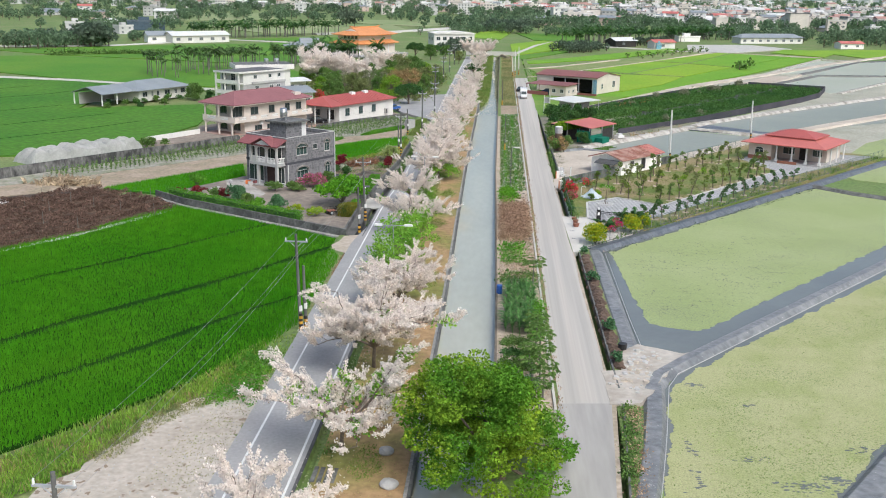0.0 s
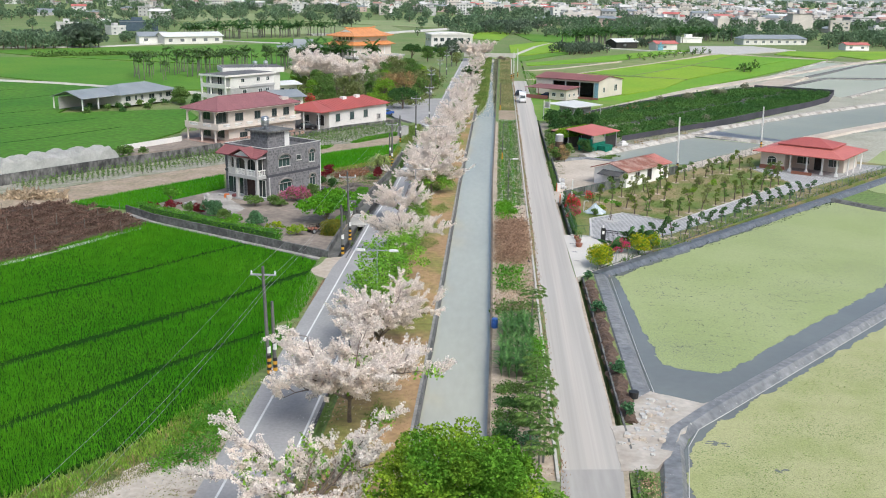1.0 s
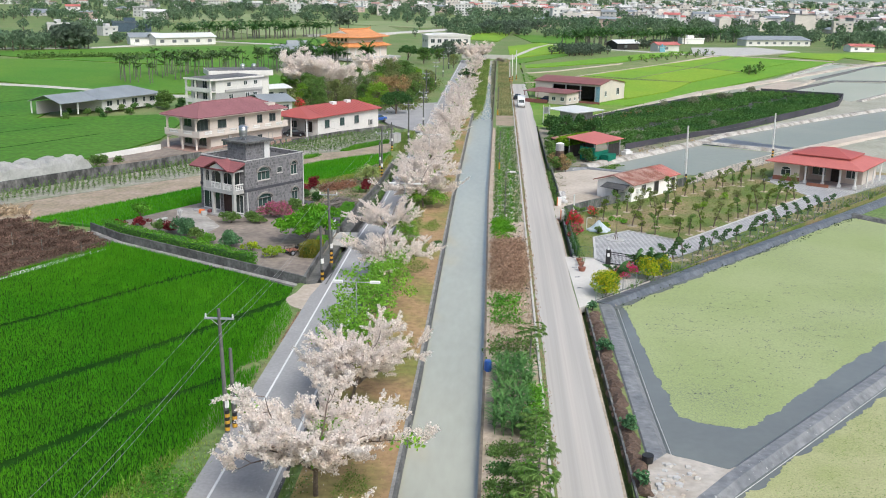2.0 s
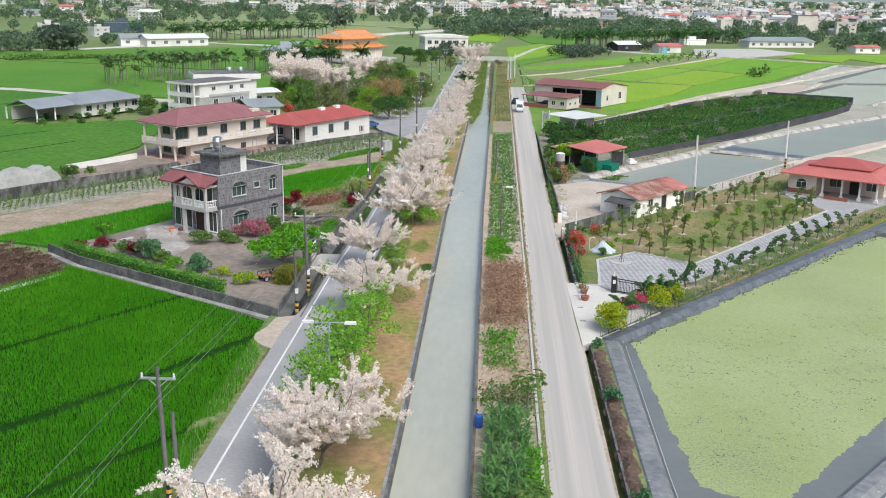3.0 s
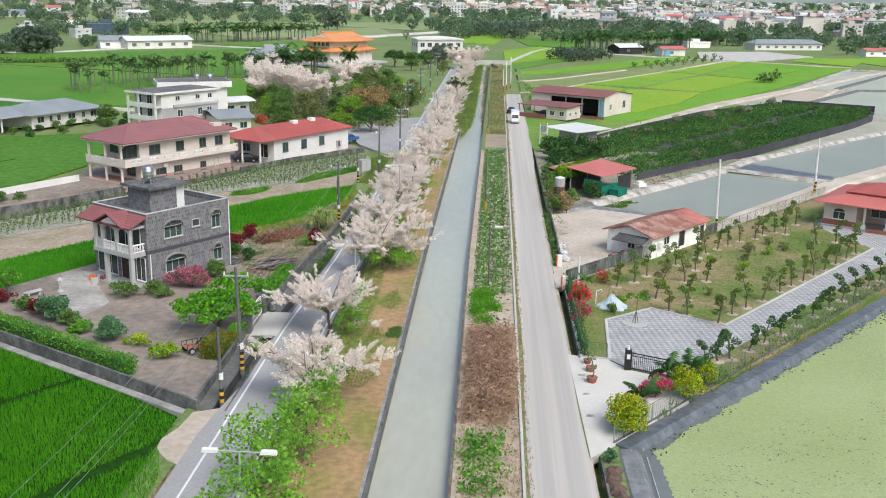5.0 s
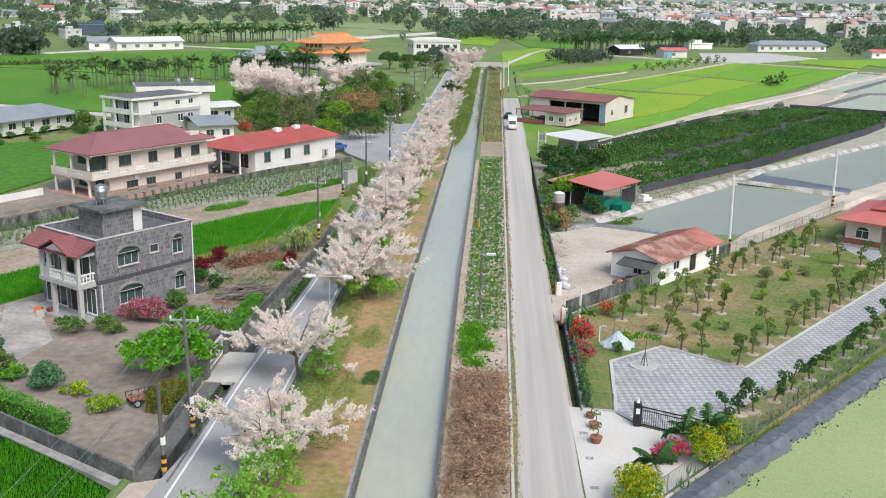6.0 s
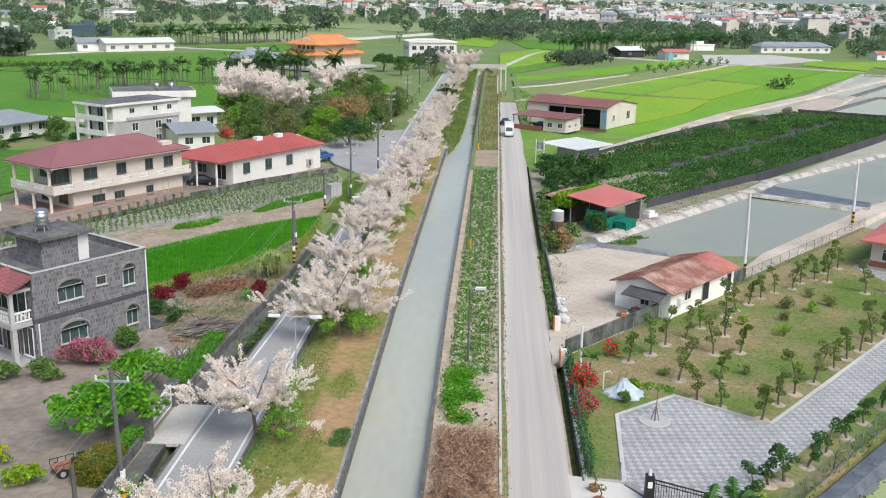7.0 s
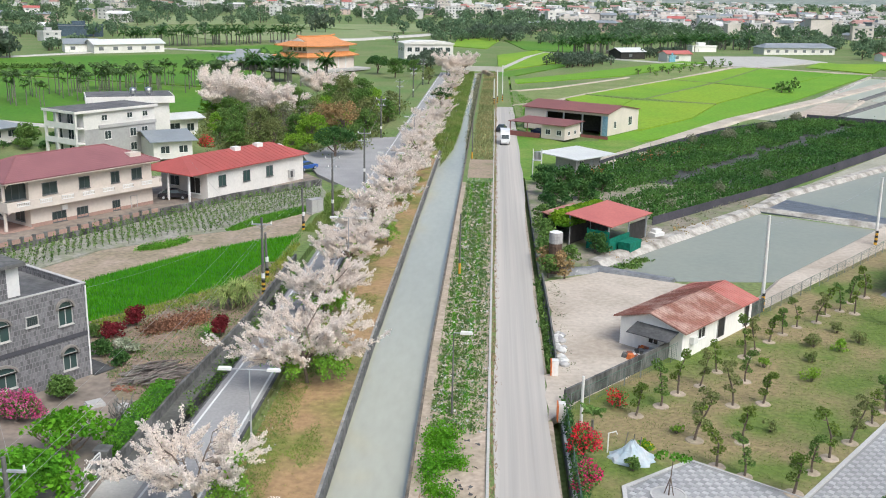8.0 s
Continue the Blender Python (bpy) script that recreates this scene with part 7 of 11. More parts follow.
run_wall("yard_wall_front", [(-18.45, 118.0), (-44.2, 133.7), (-49.7, 138.5)], 0.22, -0.7, 0.75, old_conc, "low stained grey yard wall above the rice", None)
structure("wall_foot", Mesh().bank([(-17.9, 117.0), (-44.0, 132.9), (-49.6, 137.8)], 0.7, 0.8, -0.7, -0.16), ledge_conc, "narrow concrete ledge at the foot of the yard wall", "ledge")
run_wall("yard_wall_road", [(-18.75, 118.2), (-18.95, 133.4)], 0.22, -0.9, 0.7, old_conc, "low stained grey wall beside the road ditch", None)
run_wall("yard_wall_road_2", [(-18.6, 140.6), (-18.25, 152.8), (-17.6, 163), (-17.2, 170), (-17.1, 191)], 0.22, -0.9, 0.75, old_conc, "low grey wall beside the road ditch", None)
structure("bridge_slab", Mesh().box(-18.7, 133.9, -0.2, -16.2, 140.3, 0.04), concrete, "pale concrete slab over the ditch at the gate", "bridge")
structure("access_slab", Mesh().prism([(-16.9, 109.4), (-18.2, 110.3), (-19.3, 111.6), (-19.5, 113.2), (-18.9, 115.0), (-18.7, 117.6), (-16.9, 118.5)], -0.5, -0.02), sand, "broken concrete field access", "pavement")
run_wall("long_wall", [(-100, 116), (-74, 155), (-65.3, 168.6), (-56.2, 180.8), (-51.0, 190.0)], 0.25, -0.7, 1.4, stained_wall, "long weathered grey wall behind the crops", None)
run_wall("long_wall_middle", [(-50.9, 190.2), (-43.6, 203.0), (-39.4, 211.1)], 0.25, -0.7, 0.4, stained_wall, "low stained grey wall under fence panels", None)
run_wall("long_wall_end", [(-39.3, 211.3), (-32.1, 223.3), (-22.0, 235.6)], 0.25, -0.7, 0.75, stained_wall, "weathered grey wall beside the yard", None)
run_wall("court_wall", [(-68.8, 187.0), (-61.8, 200.2)], 0.2, -0.1, 0.9, white_wall, "low white courtyard wall", None)
run_wall("garden_wall_north", [(10.4, 153.4), (21.0, 166.0), (31.2, 178.2)], 0.2, -0.3, 1.35, stained_wall, "black-stained weathered garden wall", None)
for y in (134.5, 140.2):
    ob = thing("gate_post", "square dark concrete gate post", "gate post", -18.95, y, 0, group="gate posts of the yard")
    part("shaft", Mesh().box(-0.4, -0.4, -0.05, 0.4, 0.4, 1.7), old_conc, ob)
    part("cap", Mesh().box(-0.48, -0.48, 1.7, 0.48, 0.48, 1.82), old_conc, ob)


def bar_gate(name, label, x, y, turn, length, h, material, gap=0.16, z=0.05):
    ob = thing(name, label, "gate", x, y, z, turn)
    part("gate_frame", Mesh().box(0, -0.03, 0.1, length, 0.03, 0.18).box(0, -0.03, h - 0.08, length, 0.03, h).box(0, -0.03, h * 0.8, length, 0.03, h * 0.8 + 0.05).box(0, -0.04, 0, 0.08, 0.04, h).box(length - 0.08, -0.04, 0, length, 0.04, h), material, ob)
    for k in range(1, int(length / gap)):
        part("bar", Mesh().box(k * gap - 0.014, -0.014, 0.18, k * gap + 0.014, 0.014, h - 0.08), material, ob)
    return ob


gate = thing("yard_gate", "closed white-grey steel gate with an arched top", "gate", -18.95, 134.92, 0.06, 90)
rise = lambda u: 0.75 + 1.0 * math.sin(u * math.pi * 0.62)
part("gate_frame", Mesh().tube([(4.86 * k / 14, 0, rise(k / 14)) for k in range(15)], 0.045, 6).tube([(0.02, 0, 0.1), (4.86, 0, 0.1)], 0.045, 6).tube([(0.02, 0, 0.62), (4.86, 0, 0.62)], 0.035, 6)
     .tube([(0.03, 0, 0.05), (0.03, 0, 0.8)], 0.045, 6).tube([(4.84, 0, 0.05), (4.84, 0, rise(1))], 0.045, 6), trim_white, gate)
part("gate_arch", Mesh().tube([(4.86 * k / 14, 0, rise(k / 14) - 0.2) for k in range(15)], 0.03, 6), trim_white, gate)
for k in range(1, 30):
    part("bar", Mesh().box(k * 0.162 - 0.012, -0.012, 0.1, k * 0.162 + 0.012, 0.012, rise(k * 0.162 / 4.86)), zinc, gate)
plain("stone_ball", Mesh().cyl(0, 0, 0, 0.15, 0.3, 0.36, 12).cyl(0, 0, 0.15, 0.5, 0.36, 0.34, 12).cyl(0, 0, 0.5, 0.66, 0.34, 0.18, 12), old_conc, "round dark stone beside the gate post", "stone", -18.1, 140.7, 0.03)
bar_gate("garden_gate", "black steel sliding gate of the garden", 13.98, 128.95, -27, 4.1, 1.5, black)
ob = thing("gate_pillar", "black steel gate pillar with a lamp on top", "gate post", 13.75, 129.05, 0)
part("shaft", Mesh().box(-0.25, -0.25, 0, 0.25, 0.25, 1.75), black, ob)
part("lamp", Mesh().cyl(0, 0, 1.75, 2.1, 0.12, 0.06, 8), trim_white, ob)
part("notice", Mesh().box(-0.14, -0.27, 1.0, 0.14, -0.253, 1.4), trim_white, ob, "small white notice")


def mesh_fence(name, label, line, h, step=2.4, z=0.0):
    """Wire fence: posts, top rail and thin wires."""
    ob = thing(name, label, "fence")
    for (x0, y0), (x1, y1) in zip(line, line[1:]):
        ln = math.hypot(x1 - x0, y1 - y0)
        n = max(1, round(ln / step))
        for k in range(n + 1):
            x, y = x0 + (x1 - x0) * k / n, y0 + (y1 - y0) * k / n
            part("post", Mesh().cyl(x, y, z - 0.1, z + h, 0.035, 0.035, 6), fence_post, ob)
        part("rail", Mesh().tube([(x0, y0, z + h), (x1, y1, z + h)], 0.022, 5), fence_green, ob)
        w = Mesh()
        for k in range(1, 8):
            w.tube([(x0, y0, z + h * k / 8), (x1, y1, z + h * k / 8)], 0.008, 3)
        nn = int(ln / 0.3)
        for k in range(nn):
            x, y = x0 + (x1 - x0) * k / nn, y0 + (y1 - y0) * k / nn
            w.tube([(x, y, z), (x, y, z + h)], 0.008, 3)
        part("wire_mesh", w, fence_green, ob)
    return ob


mesh_fence("garden_fence", "green wire fence with grey posts along the pond", [(11.1, 115.3), (19.0, 125.0), (26.4, 134.1), (35.5, 145.1), (53.0, 166.2), (73.6, 190.8)], 1.4)
mesh_fence("garden_fence", "green wire fence on a kerb beside the lane drain", [(12.3, 131.2), (10.35, 131.5), (10.3, 150.2)], 1.4)
mesh_fence("garden_fence", "green wire fence above the garden wall", [(10.8, 152.4), (21.4, 165.2), (53.2, 204.4)], 1.5)
structure("garden_kerb", Mesh().bank([(12.6, 131.3), (13.3, 141.4), (18.1, 145.4), (24.2, 140.9), (49.1, 172.3)], 0.28, 0.28, -0.2, 0.12), kerb_grey, "pale concrete kerb round the paving", "kerb")
structure("fence_kerb", Mesh().bank([(11.1, 115.3), (19.0, 125.0), (26.4, 134.1), (35.5, 145.1), (53.0, 166.2), (73.6, 190.8)], 0.18, 0.18, -0.3, 0.06), old_conc, "concrete kerb under the pond fence", "kerb")
structure("fence_kerb_lane", Mesh().bank([(12.6, 131.2), (10.2, 131.5), (10.15, 150.4)], 0.25, 0.25, -0.3, 0.14), kerb_grey, "concrete kerb under the lane fence", "kerb")
net = thing("orchard_net", "dark purple-grey shade net round the orchard", "fence", group="")
part("net", Mesh().bank([(12.5, 242), (27, 267), (55.6, 310.4), (83, 338.4)], 0.05, 0.05, -0.5, 0.6).bank([(26, 214), (48.4, 239.8), (87, 290.6), (97, 306), (105.4, 327.6), (83.4, 338.4)], 0.05, 0.05, -0.5, 1.1), mat("dark_net", (0.075, 0.07, 0.085), (0.05, 0.05, 0.06), fine=3, amount=0.2), net)

# pink house fence panels
f = thing("panel_fence", "row of low pinkish fence panels between dark posts", "fence")
for k in range(15):
    u = k / 15
    x, y = -50.9 + 11.5 * u, 190.2 + 20.9 * u
    part("post", Mesh().box(x - 0.18, y - 0.18, 0.4, x + 0.18, y + 0.18, 1.1), old_conc, f)
    x2, y2 = x + 11.5 / 15, y + 20.9 / 15
    part("panel", Mesh().bank([(x + 0.1, y + 0.2), (x2 - 0.1, y2 - 0.2)], 0.1, 0.1, 0.402, 0.92), terracotta_floor, f)


# ---- vehicles ----
def wheel(parent, x, y, r, w=0.22):
    m = Mesh().cyl(0, 0, -w / 2, w / 2, r, r, 16)
    m.v = [(a + x, c + y, b + r) for a, b, c in m.v]
    t = part("tyre", m, rubber, parent)
    m2 = Mesh().cyl(0, 0, -w / 2 - 0.015, w / 2 + 0.015, r * 0.6, r * 0.6, 12)
    m2.v = [(a + x, c + y, b + r) for a, b, c in m2.v]
    part("rim", m2, zinc, t)


def truck(x, y, turn):
    ob = thing("box_truck", "small white box truck on the farm lane", "truck", x, y, 0.012, turn)
    part("cargo_box", Mesh().box(-1.3, -0.95, 0.75, 2.6, 0.95, 2.75), car_white, ob)
    c = part("cab", Mesh().extrude_y([(-2.9, 0.45), (-1.35, 0.45), (-1.35, 2.1), (-2.25, 2.1), (-2.85, 1.25)], -0.85, 0.85), car_white, ob)
    part("windscreen", Mesh().add([(-2.87, -0.75, 1.28), (-2.87, 0.75, 1.28), (-2.31, 0.72, 2.02), (-2.31, -0.72, 2.02)], [(0, 1, 2, 3)]), glass, c)
    part("side_window", Mesh().box(-2.3, -0.862, 1.3, -1.6, -0.852, 1.95), glass, c)
    part("side_window", Mesh().box(-2.3, 0.852, 1.3, -1.6, 0.862, 1.95), glass, c)
    part("bumper", Mesh().box(-3.0, -0.85, 0.35, -2.85, 0.85, 0.6), trim_grey, ob)
    for s in (-0.6, 0.6):
        part("headlight", Mesh().box(-2.93, s - 0.14, 0.72, -2.88, s + 0.14, 0.9), steel, ob)
    part("chassis", Mesh().box(-2.6, -0.5, 0.35, 2.5, 0.5, 0.7), black, ob)
    for a in (-2.1, 1.7):
        for s in (-0.8, 0.8):
            wheel(ob, a, s, 0.34)


def car(x, y, z, turn, paint, label):
    ob = thing("car", label, "car", x, y, z, turn)
    smooth_body = Mesh().extrude_y([(-2.15, 0.35), (2.15, 0.35), (2.2, 0.62), (2.1, 0.85), (1.2, 0.95), (-1.5, 0.98), (-2.1, 0.85), (-2.2, 0.6)], -0.87, 0.87)
    part("body", smooth_body, paint, ob)
    m = Mesh().add([(-1.75, -0.78, 0.97), (1.25, -0.78, 0.95), (1.25, 0.78, 0.95), (-1.75, 0.78, 0.97), (-1.1, -0.62, 1.42), (0.45, -0.62, 1.44), (0.45, 0.62, 1.44), (-1.1, 0.62, 1.42)],
                   [(0, 1, 5, 4), (1, 2, 6, 5), (2, 3, 7, 6), (3, 0, 4, 7)])
    part("window", m, glass, ob)
    part("roof", Mesh().add([(-1.12, -0.63, 1.42), (0.47, -0.63, 1.44), (0.47, 0.63, 1.44), (-1.12, 0.63, 1.42), (-0.9, -0.5, 1.48), (0.3, -0.5, 1.49), (0.3, 0.5, 1.49), (-0.9, 0.5, 1.48)],
                            [(0, 1, 5, 4), (1, 2, 6, 5), (2, 3, 7, 6), (3, 0, 4, 7), (4, 5, 6, 7)]), paint, ob)
    for a in (-1.35, 1.35):
        for s in (-0.8, 0.8):
            wheel(ob, a, s, 0.32)
    for s in (-0.6, 0.6):
        part("headlight", Mesh().box(2.1, s - 0.18, 0.62, 2.2, s + 0.18, 0.76), steel, ob)


truck(7.0, 283.0, 90)
car(6.4, 300.5, 0.012, 80, car_black, "black car on the farm lane behind a truck")
car(-41.3, 223.2, -0.42, 8, car_black, "black saloon car parked on the yard")
car(-26.6, 247.0, 0.0, 60, blue, "blue pickup parked at the street corner")
car(21.0, 297.0, 0.0, 150, car_white, "white car parked under the workshop port")
car(14.5, 296.5, 0.0, 120, mat("navy_car_paint", (0.03, 0.05, 0.12), (0.035, 0.055, 0.13), rough=0.25, fine=2, bump=0), "dark blue car parked by the workshop")

# ---- rice, furrows and crops ----
rng = np.random.default_rng(77)
UL = Vector((math.cos(radians(57.5)), math.sin(radians(57.5))))


def rows_of(poly, turn, gap_u, gap_v, rng, jitter=0.3):
    """Points in rows inside a polygon; the rows run in direction turn."""
    u = np.array((math.cos(radians(turn)), math.sin(radians(turn))))
    v = np.array((-u[1], u[0]))
    p = np.array(poly)
    a, b = p @ u, p @ v
    A, B = np.meshgrid(np.arange(a.min(), a.max(), gap_u), np.arange(b.min(), b.max(), gap_v))
    pts = np.stack([A.ravel(), B.ravel()], 1) + rng.normal(scale=jitter, size=(A.size, 2)) * np.array((gap_u, gap_v))
    pts = pts[:, :1] * u + pts[:, 1:] * v
    return pts[inside(list(map(tuple, poly)), pts)]


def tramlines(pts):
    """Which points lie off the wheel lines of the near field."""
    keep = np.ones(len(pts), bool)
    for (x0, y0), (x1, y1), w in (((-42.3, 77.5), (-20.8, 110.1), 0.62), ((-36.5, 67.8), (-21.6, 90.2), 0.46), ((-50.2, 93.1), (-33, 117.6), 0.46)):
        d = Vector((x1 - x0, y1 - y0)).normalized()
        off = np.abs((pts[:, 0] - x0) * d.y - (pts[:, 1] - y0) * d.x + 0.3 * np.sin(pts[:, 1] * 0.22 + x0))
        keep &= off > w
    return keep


NEAR = [(-33.0, 57.0), (-27.4, 64.8), (-23.6, 70.5), (-19.2, 79), (-17.8, 84.5), (-17.7, 107.5), (-19.4, 112.4), (-19.6, 116.8), (-24.3, 120.2), (-44.9, 132.6), (-52.5, 115.5), (-62, 100), (-50, 66)]
pts = rows_of(NEAR, 57.5, 0.15, 0.26, rng)
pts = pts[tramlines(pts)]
hgt = 0.5 + 0.12 * np.sin(pts[:, 0] * 0.21 + pts[:, 1] * 0.13) + rng.normal(scale=0.03, size=len(pts))
p3 = np.concatenate([pts, np.where(pts[:, :1] > -19.6, -0.12, -0.3)], 1)
tagged(part("rice_blades", blades("rice_blades", p3, hgt, rng, 0.032, 3, 0.07, 0.16), rice_leaf), "upright bright green rice blades in rows", "rice", kind="stuff")
for poly in (RICE_2, RICE_3):
    pts = rows_of(poly, 57.5, 0.2, 0.28, rng)
    p3 = np.concatenate([pts, np.full((len(pts), 1), -0.25)], 1)
    tagged(part("rice_blades", blades("rice_blades", p3, np.full(len(pts), 0.42), rng, 0.04, 3, 0.08, 0.16), rice_leaf), "upright bright green rice blades in rows", "rice", kind="stuff")

# rows of withered vines in the brown field, with stakes
v0 = Vector((-52.0, 114.6))
vine_brown = mat("withered_vines", (0.13, 0.085, 0.065), (0.19, 0.125, 0.095), big=0.35, fine=1.5, amount=0.3, bump=0, spec=0.05, island=0.5, through=0.15)
fm, vp = Mesh(), []
for k in range(13):
    s0 = v0 + Vector((-UL.y, UL.x)) * (k * 1.75 + 0.7)
    a, b = s0 - UL * 30, s0 + UL * 21
    line = [tuple(a.lerp(b, i / 60) + Vector((R.uniform(-0.08, 0.08), R.uniform(-0.08, 0.08)))) for i in range(61)]
    line = [q for q in line if inside(PLOUGH, np.array([q]))[0]]
    if len(line) > 2:
        fm.bank(line, 0.35, 1.2, -0.36, 0.0)
        p = np.array(line)
        u = rng.uniform(0, len(p) - 1.001, len(p) * 110)
        iu = u.astype(int)
        base = p[iu] + (p[iu + 1] - p[iu]) * (u - iu)[:, None]
        hump = 0.45 + 0.28 * np.sin(base[:, 1] * 0.9 + k * 1.9) + 0.15 * np.sin(base[:, 1] * 2.3 + k)
        off = rng.normal(scale=0.27, size=(len(base), 2))
        z = np.clip(1.35 * hump * np.exp(-(off ** 2).sum(1) * 2.2) * rng.uniform(0.5, 1.1, len(base)), 0.02, 1.2)
        vp.append(np.concatenate([base + off, z[:, None]], 1))
tagged(part("furrows", fm, mud), "parallel ridges of dark soil under withered vines", "furrows", kind="stuff")
vp = np.concatenate(vp)
tagged(part("withered_vines", quads("withered_vines", vp, rng.uniform(0.07, 0.17, len(vp)), rng, aspect=2.2), vine_brown), "rows of withered red-brown vines", "vines", kind="stuff")
stake = thing("vine_stake", "thin grey stake among withered vines", "stake", group="stakes of the vine rows")
part("shaft", Mesh().tube([(0, 0, -0.4), (0.05, 0, 1.9)], [0.045, 0.035], 5), palm_bark, stake)
place(stake, [(x, y, -0.1, R.uniform(0, 360), R.uniform(0.85, 1.1)) for x, y in ((-62.9, 125.2), (-58.7, 129.9), (-52.0, 116.6), (-54.8, 128.3), (-55.2, 134.5), (-51.4, 133.1), (-45.6, 126.0), (-50.2, 126.1), (-59.3, 124.6), (-64.7, 134.0), (-49.4, 135.4), (-57.4, 118.6))])
mulch = Mesh()
for k in range(5):
    s0 = v0 + Vector((-UL.y, UL.x)) * (24.2 + k * 1.5)
    mulch.bank([tuple(s0 - UL * (34 - 4 * i) + UL * 0.15 * math.sin(i * 2.1 + k)) for i in range(11)], 0.8, 1.1, -0.5, -0.16 + 0.02 * (k % 2))
tagged(part("mulch_sheets", mulch, tarp), "pale plastic mulch sheets in rows beside the vines", "plastic sheet", kind="stuff")
sp = rng.normal(scale=(2.0, 1.0, 0.4), size=(900, 3))
sp[:, 2] = np.abs(sp[:, 2])
sp = sp + np.array((-66.6, 146.2, -0.3))
tagged(part("straw_heap", quads("straw_heap", sp, rng.uniform(0.15, 0.5, len(sp)), rng, aspect=3.5), leaf_straw), "loose heap of pale straw and canes", "straw", kind="stuff")
plain("plastic_strip", Mesh().bank([(-86.5, 62.5), (-52.2, 113.9), (-44.6, 130.0)], 0.9, 1.2, -0.5, -0.2), tarp, "crumpled white plastic sheet along the field edge", "plastic sheet")

# staked crop rows in front of the long wall
cp = rows_of([(-74.0, 153), (-66.2, 166.4), (-57.0, 179.2), (-44.4, 201.4), (-40.0, 209.8), (-32.8, 221.8), (-22.8, 233.2), (-20.0, 226.6), (-21.4, 219.4), (-26.6, 210.6), (-28.4, 205.0), (-33.3, 201.8), (-36.8, 197.8), (-40.8, 194.2), (-47.6, 178.0), (-69.6, 151)], 58, 0.95, 1.3, rng, 0.06)
p3 = np.concatenate([cp, np.full((len(cp), 1), -0.3)], 1)
tagged(part("stakes", blades("stakes", p3, rng.uniform(0.8, 1.3, len(cp)), rng, 0.05, 1, 0.02, 0.04), palm_bark), "thin pale stakes in rows", "stakes", kind="stuff")
lp = np.repeat(p3, 26, axis=0) + rng.normal(scale=(0.14, 0.14, 0.3), size=(len(p3) * 26, 3)) + np.array((0, 0, 0.6))
tagged(part("crop_leaves", quads("crop_leaves", lp, rng.uniform(0.12, 0.22, len(lp)), rng), leaf_green), "climbing crop leaves on stakes", "crops", kind="stuff")


def weeds(name, poly, n, h, leaf, label, width=0.05, z=0.03, lean=0.35, per=3, spread=0.15):
    q = scatter(poly, n, rng)
    p = np.concatenate([q, np.full((len(q), 1), z)], 1)
    return tagged(part(name, blades(name, p, rng.uniform(0.5, 1.2, len(q)) * h, rng, width, per, spread, lean), leaf), label, "weeds", kind="stuff")


def leaves_on(name, poly, n, h, size, leaf, label, z=0.05, clump=9, r=0.35, aspect=1.0):
    q = scatter(poly, n, rng)
    p = np.repeat(np.concatenate([q, np.full((len(q), 1), z)], 1), clump, axis=0)
    p = p + rng.normal(scale=(r, r, 0.01), size=p.shape)
    p[:, 2] = z + np.abs(rng.normal(scale=h * 0.5, size=len(p)))
    return tagged(part(name, quads(name, p, rng.uniform(0.6, 1.4, len(p)) * size, rng, flat=0.3, aspect=aspect), leaf), label, "plants", kind="stuff")


# rough grass between rice and gravel, and along the road edge
EDGE = [(-40, 38), (-33.4, 54.4), (-28.6, 62.4), (-23.9, 69.2), (-19.8, 80.5), (-17.4, 82), (-17.4, 72), (-19.4, 71.4), (-23.8, 65), (-26.4, 56), (-31, 48)]
weeds("rough_grass", EDGE, 7000, 0.55, edge_green, "rough green grass at the edge of the gravel", 0.06, -0.35)
weeds("dry_grass", EDGE, 1500, 0.5, mat("straw", (0.42, 0.36, 0.13), (0.35, 0.28, 0.12), bump=0, island=0.3, through=0.3), "dry yellow grass at the edge of the gravel", 0.06, -0.35)
lot_fringe = mat("short_lot_grass", (0.20, 0.24, 0.08), (0.30, 0.27, 0.13), bump=0, island=0.35, big=0.4, through=0.2)
weeds("lot_grass", [(-24.5, 57), (-26.6, 56.4), (-24.2, 64.4), (-19.6, 71), (-17.5, 72), (-17.5, 68), (-20.6, 66.4), (-23.2, 62)], 2600, 0.14, lot_fringe, "short trodden grass at the edge of the gravel", 0.035, -0.03, 0.6)
leaves_on("lot_litter", [(-21.5, 55), (-17.6, 52), (-17.5, 68), (-20.5, 66)], 60, 0.02, 0.09, lot_fringe, "brown leaf litter on the gravel", -0.02, 14, 0.5)
lot_stones = scatter([(-27, 50), (-17.5, 48), (-17.5, 69), (-20.5, 67), (-24.5, 58)], 240, rng)
tagged(part("gravel_stones", quads("gravel_stones", np.concatenate([lot_stones, np.full((len(lot_stones), 1), -0.01)], 1), rng.uniform(0.05, 0.16, len(lot_stones)), rng), kerb_grey), "loose pale stones on the gravel", "stones", kind="stuff")
leaves_on("weed_clump", [(-21, 66), (-17.5, 66), (-17.5, 76), (-20, 77)], 150, 0.9, 0.14, leaf_fresh, "leafy weeds at the road edge", -0.1, 26, 0.22)
weeds("verge_grass", [(-17.75, 84), (-17.3, 84), (-17.3, 109), (-17.75, 109)], 1800, 0.2, leaf_dry, "dry grass along the road edge", 0.05, -0.2)
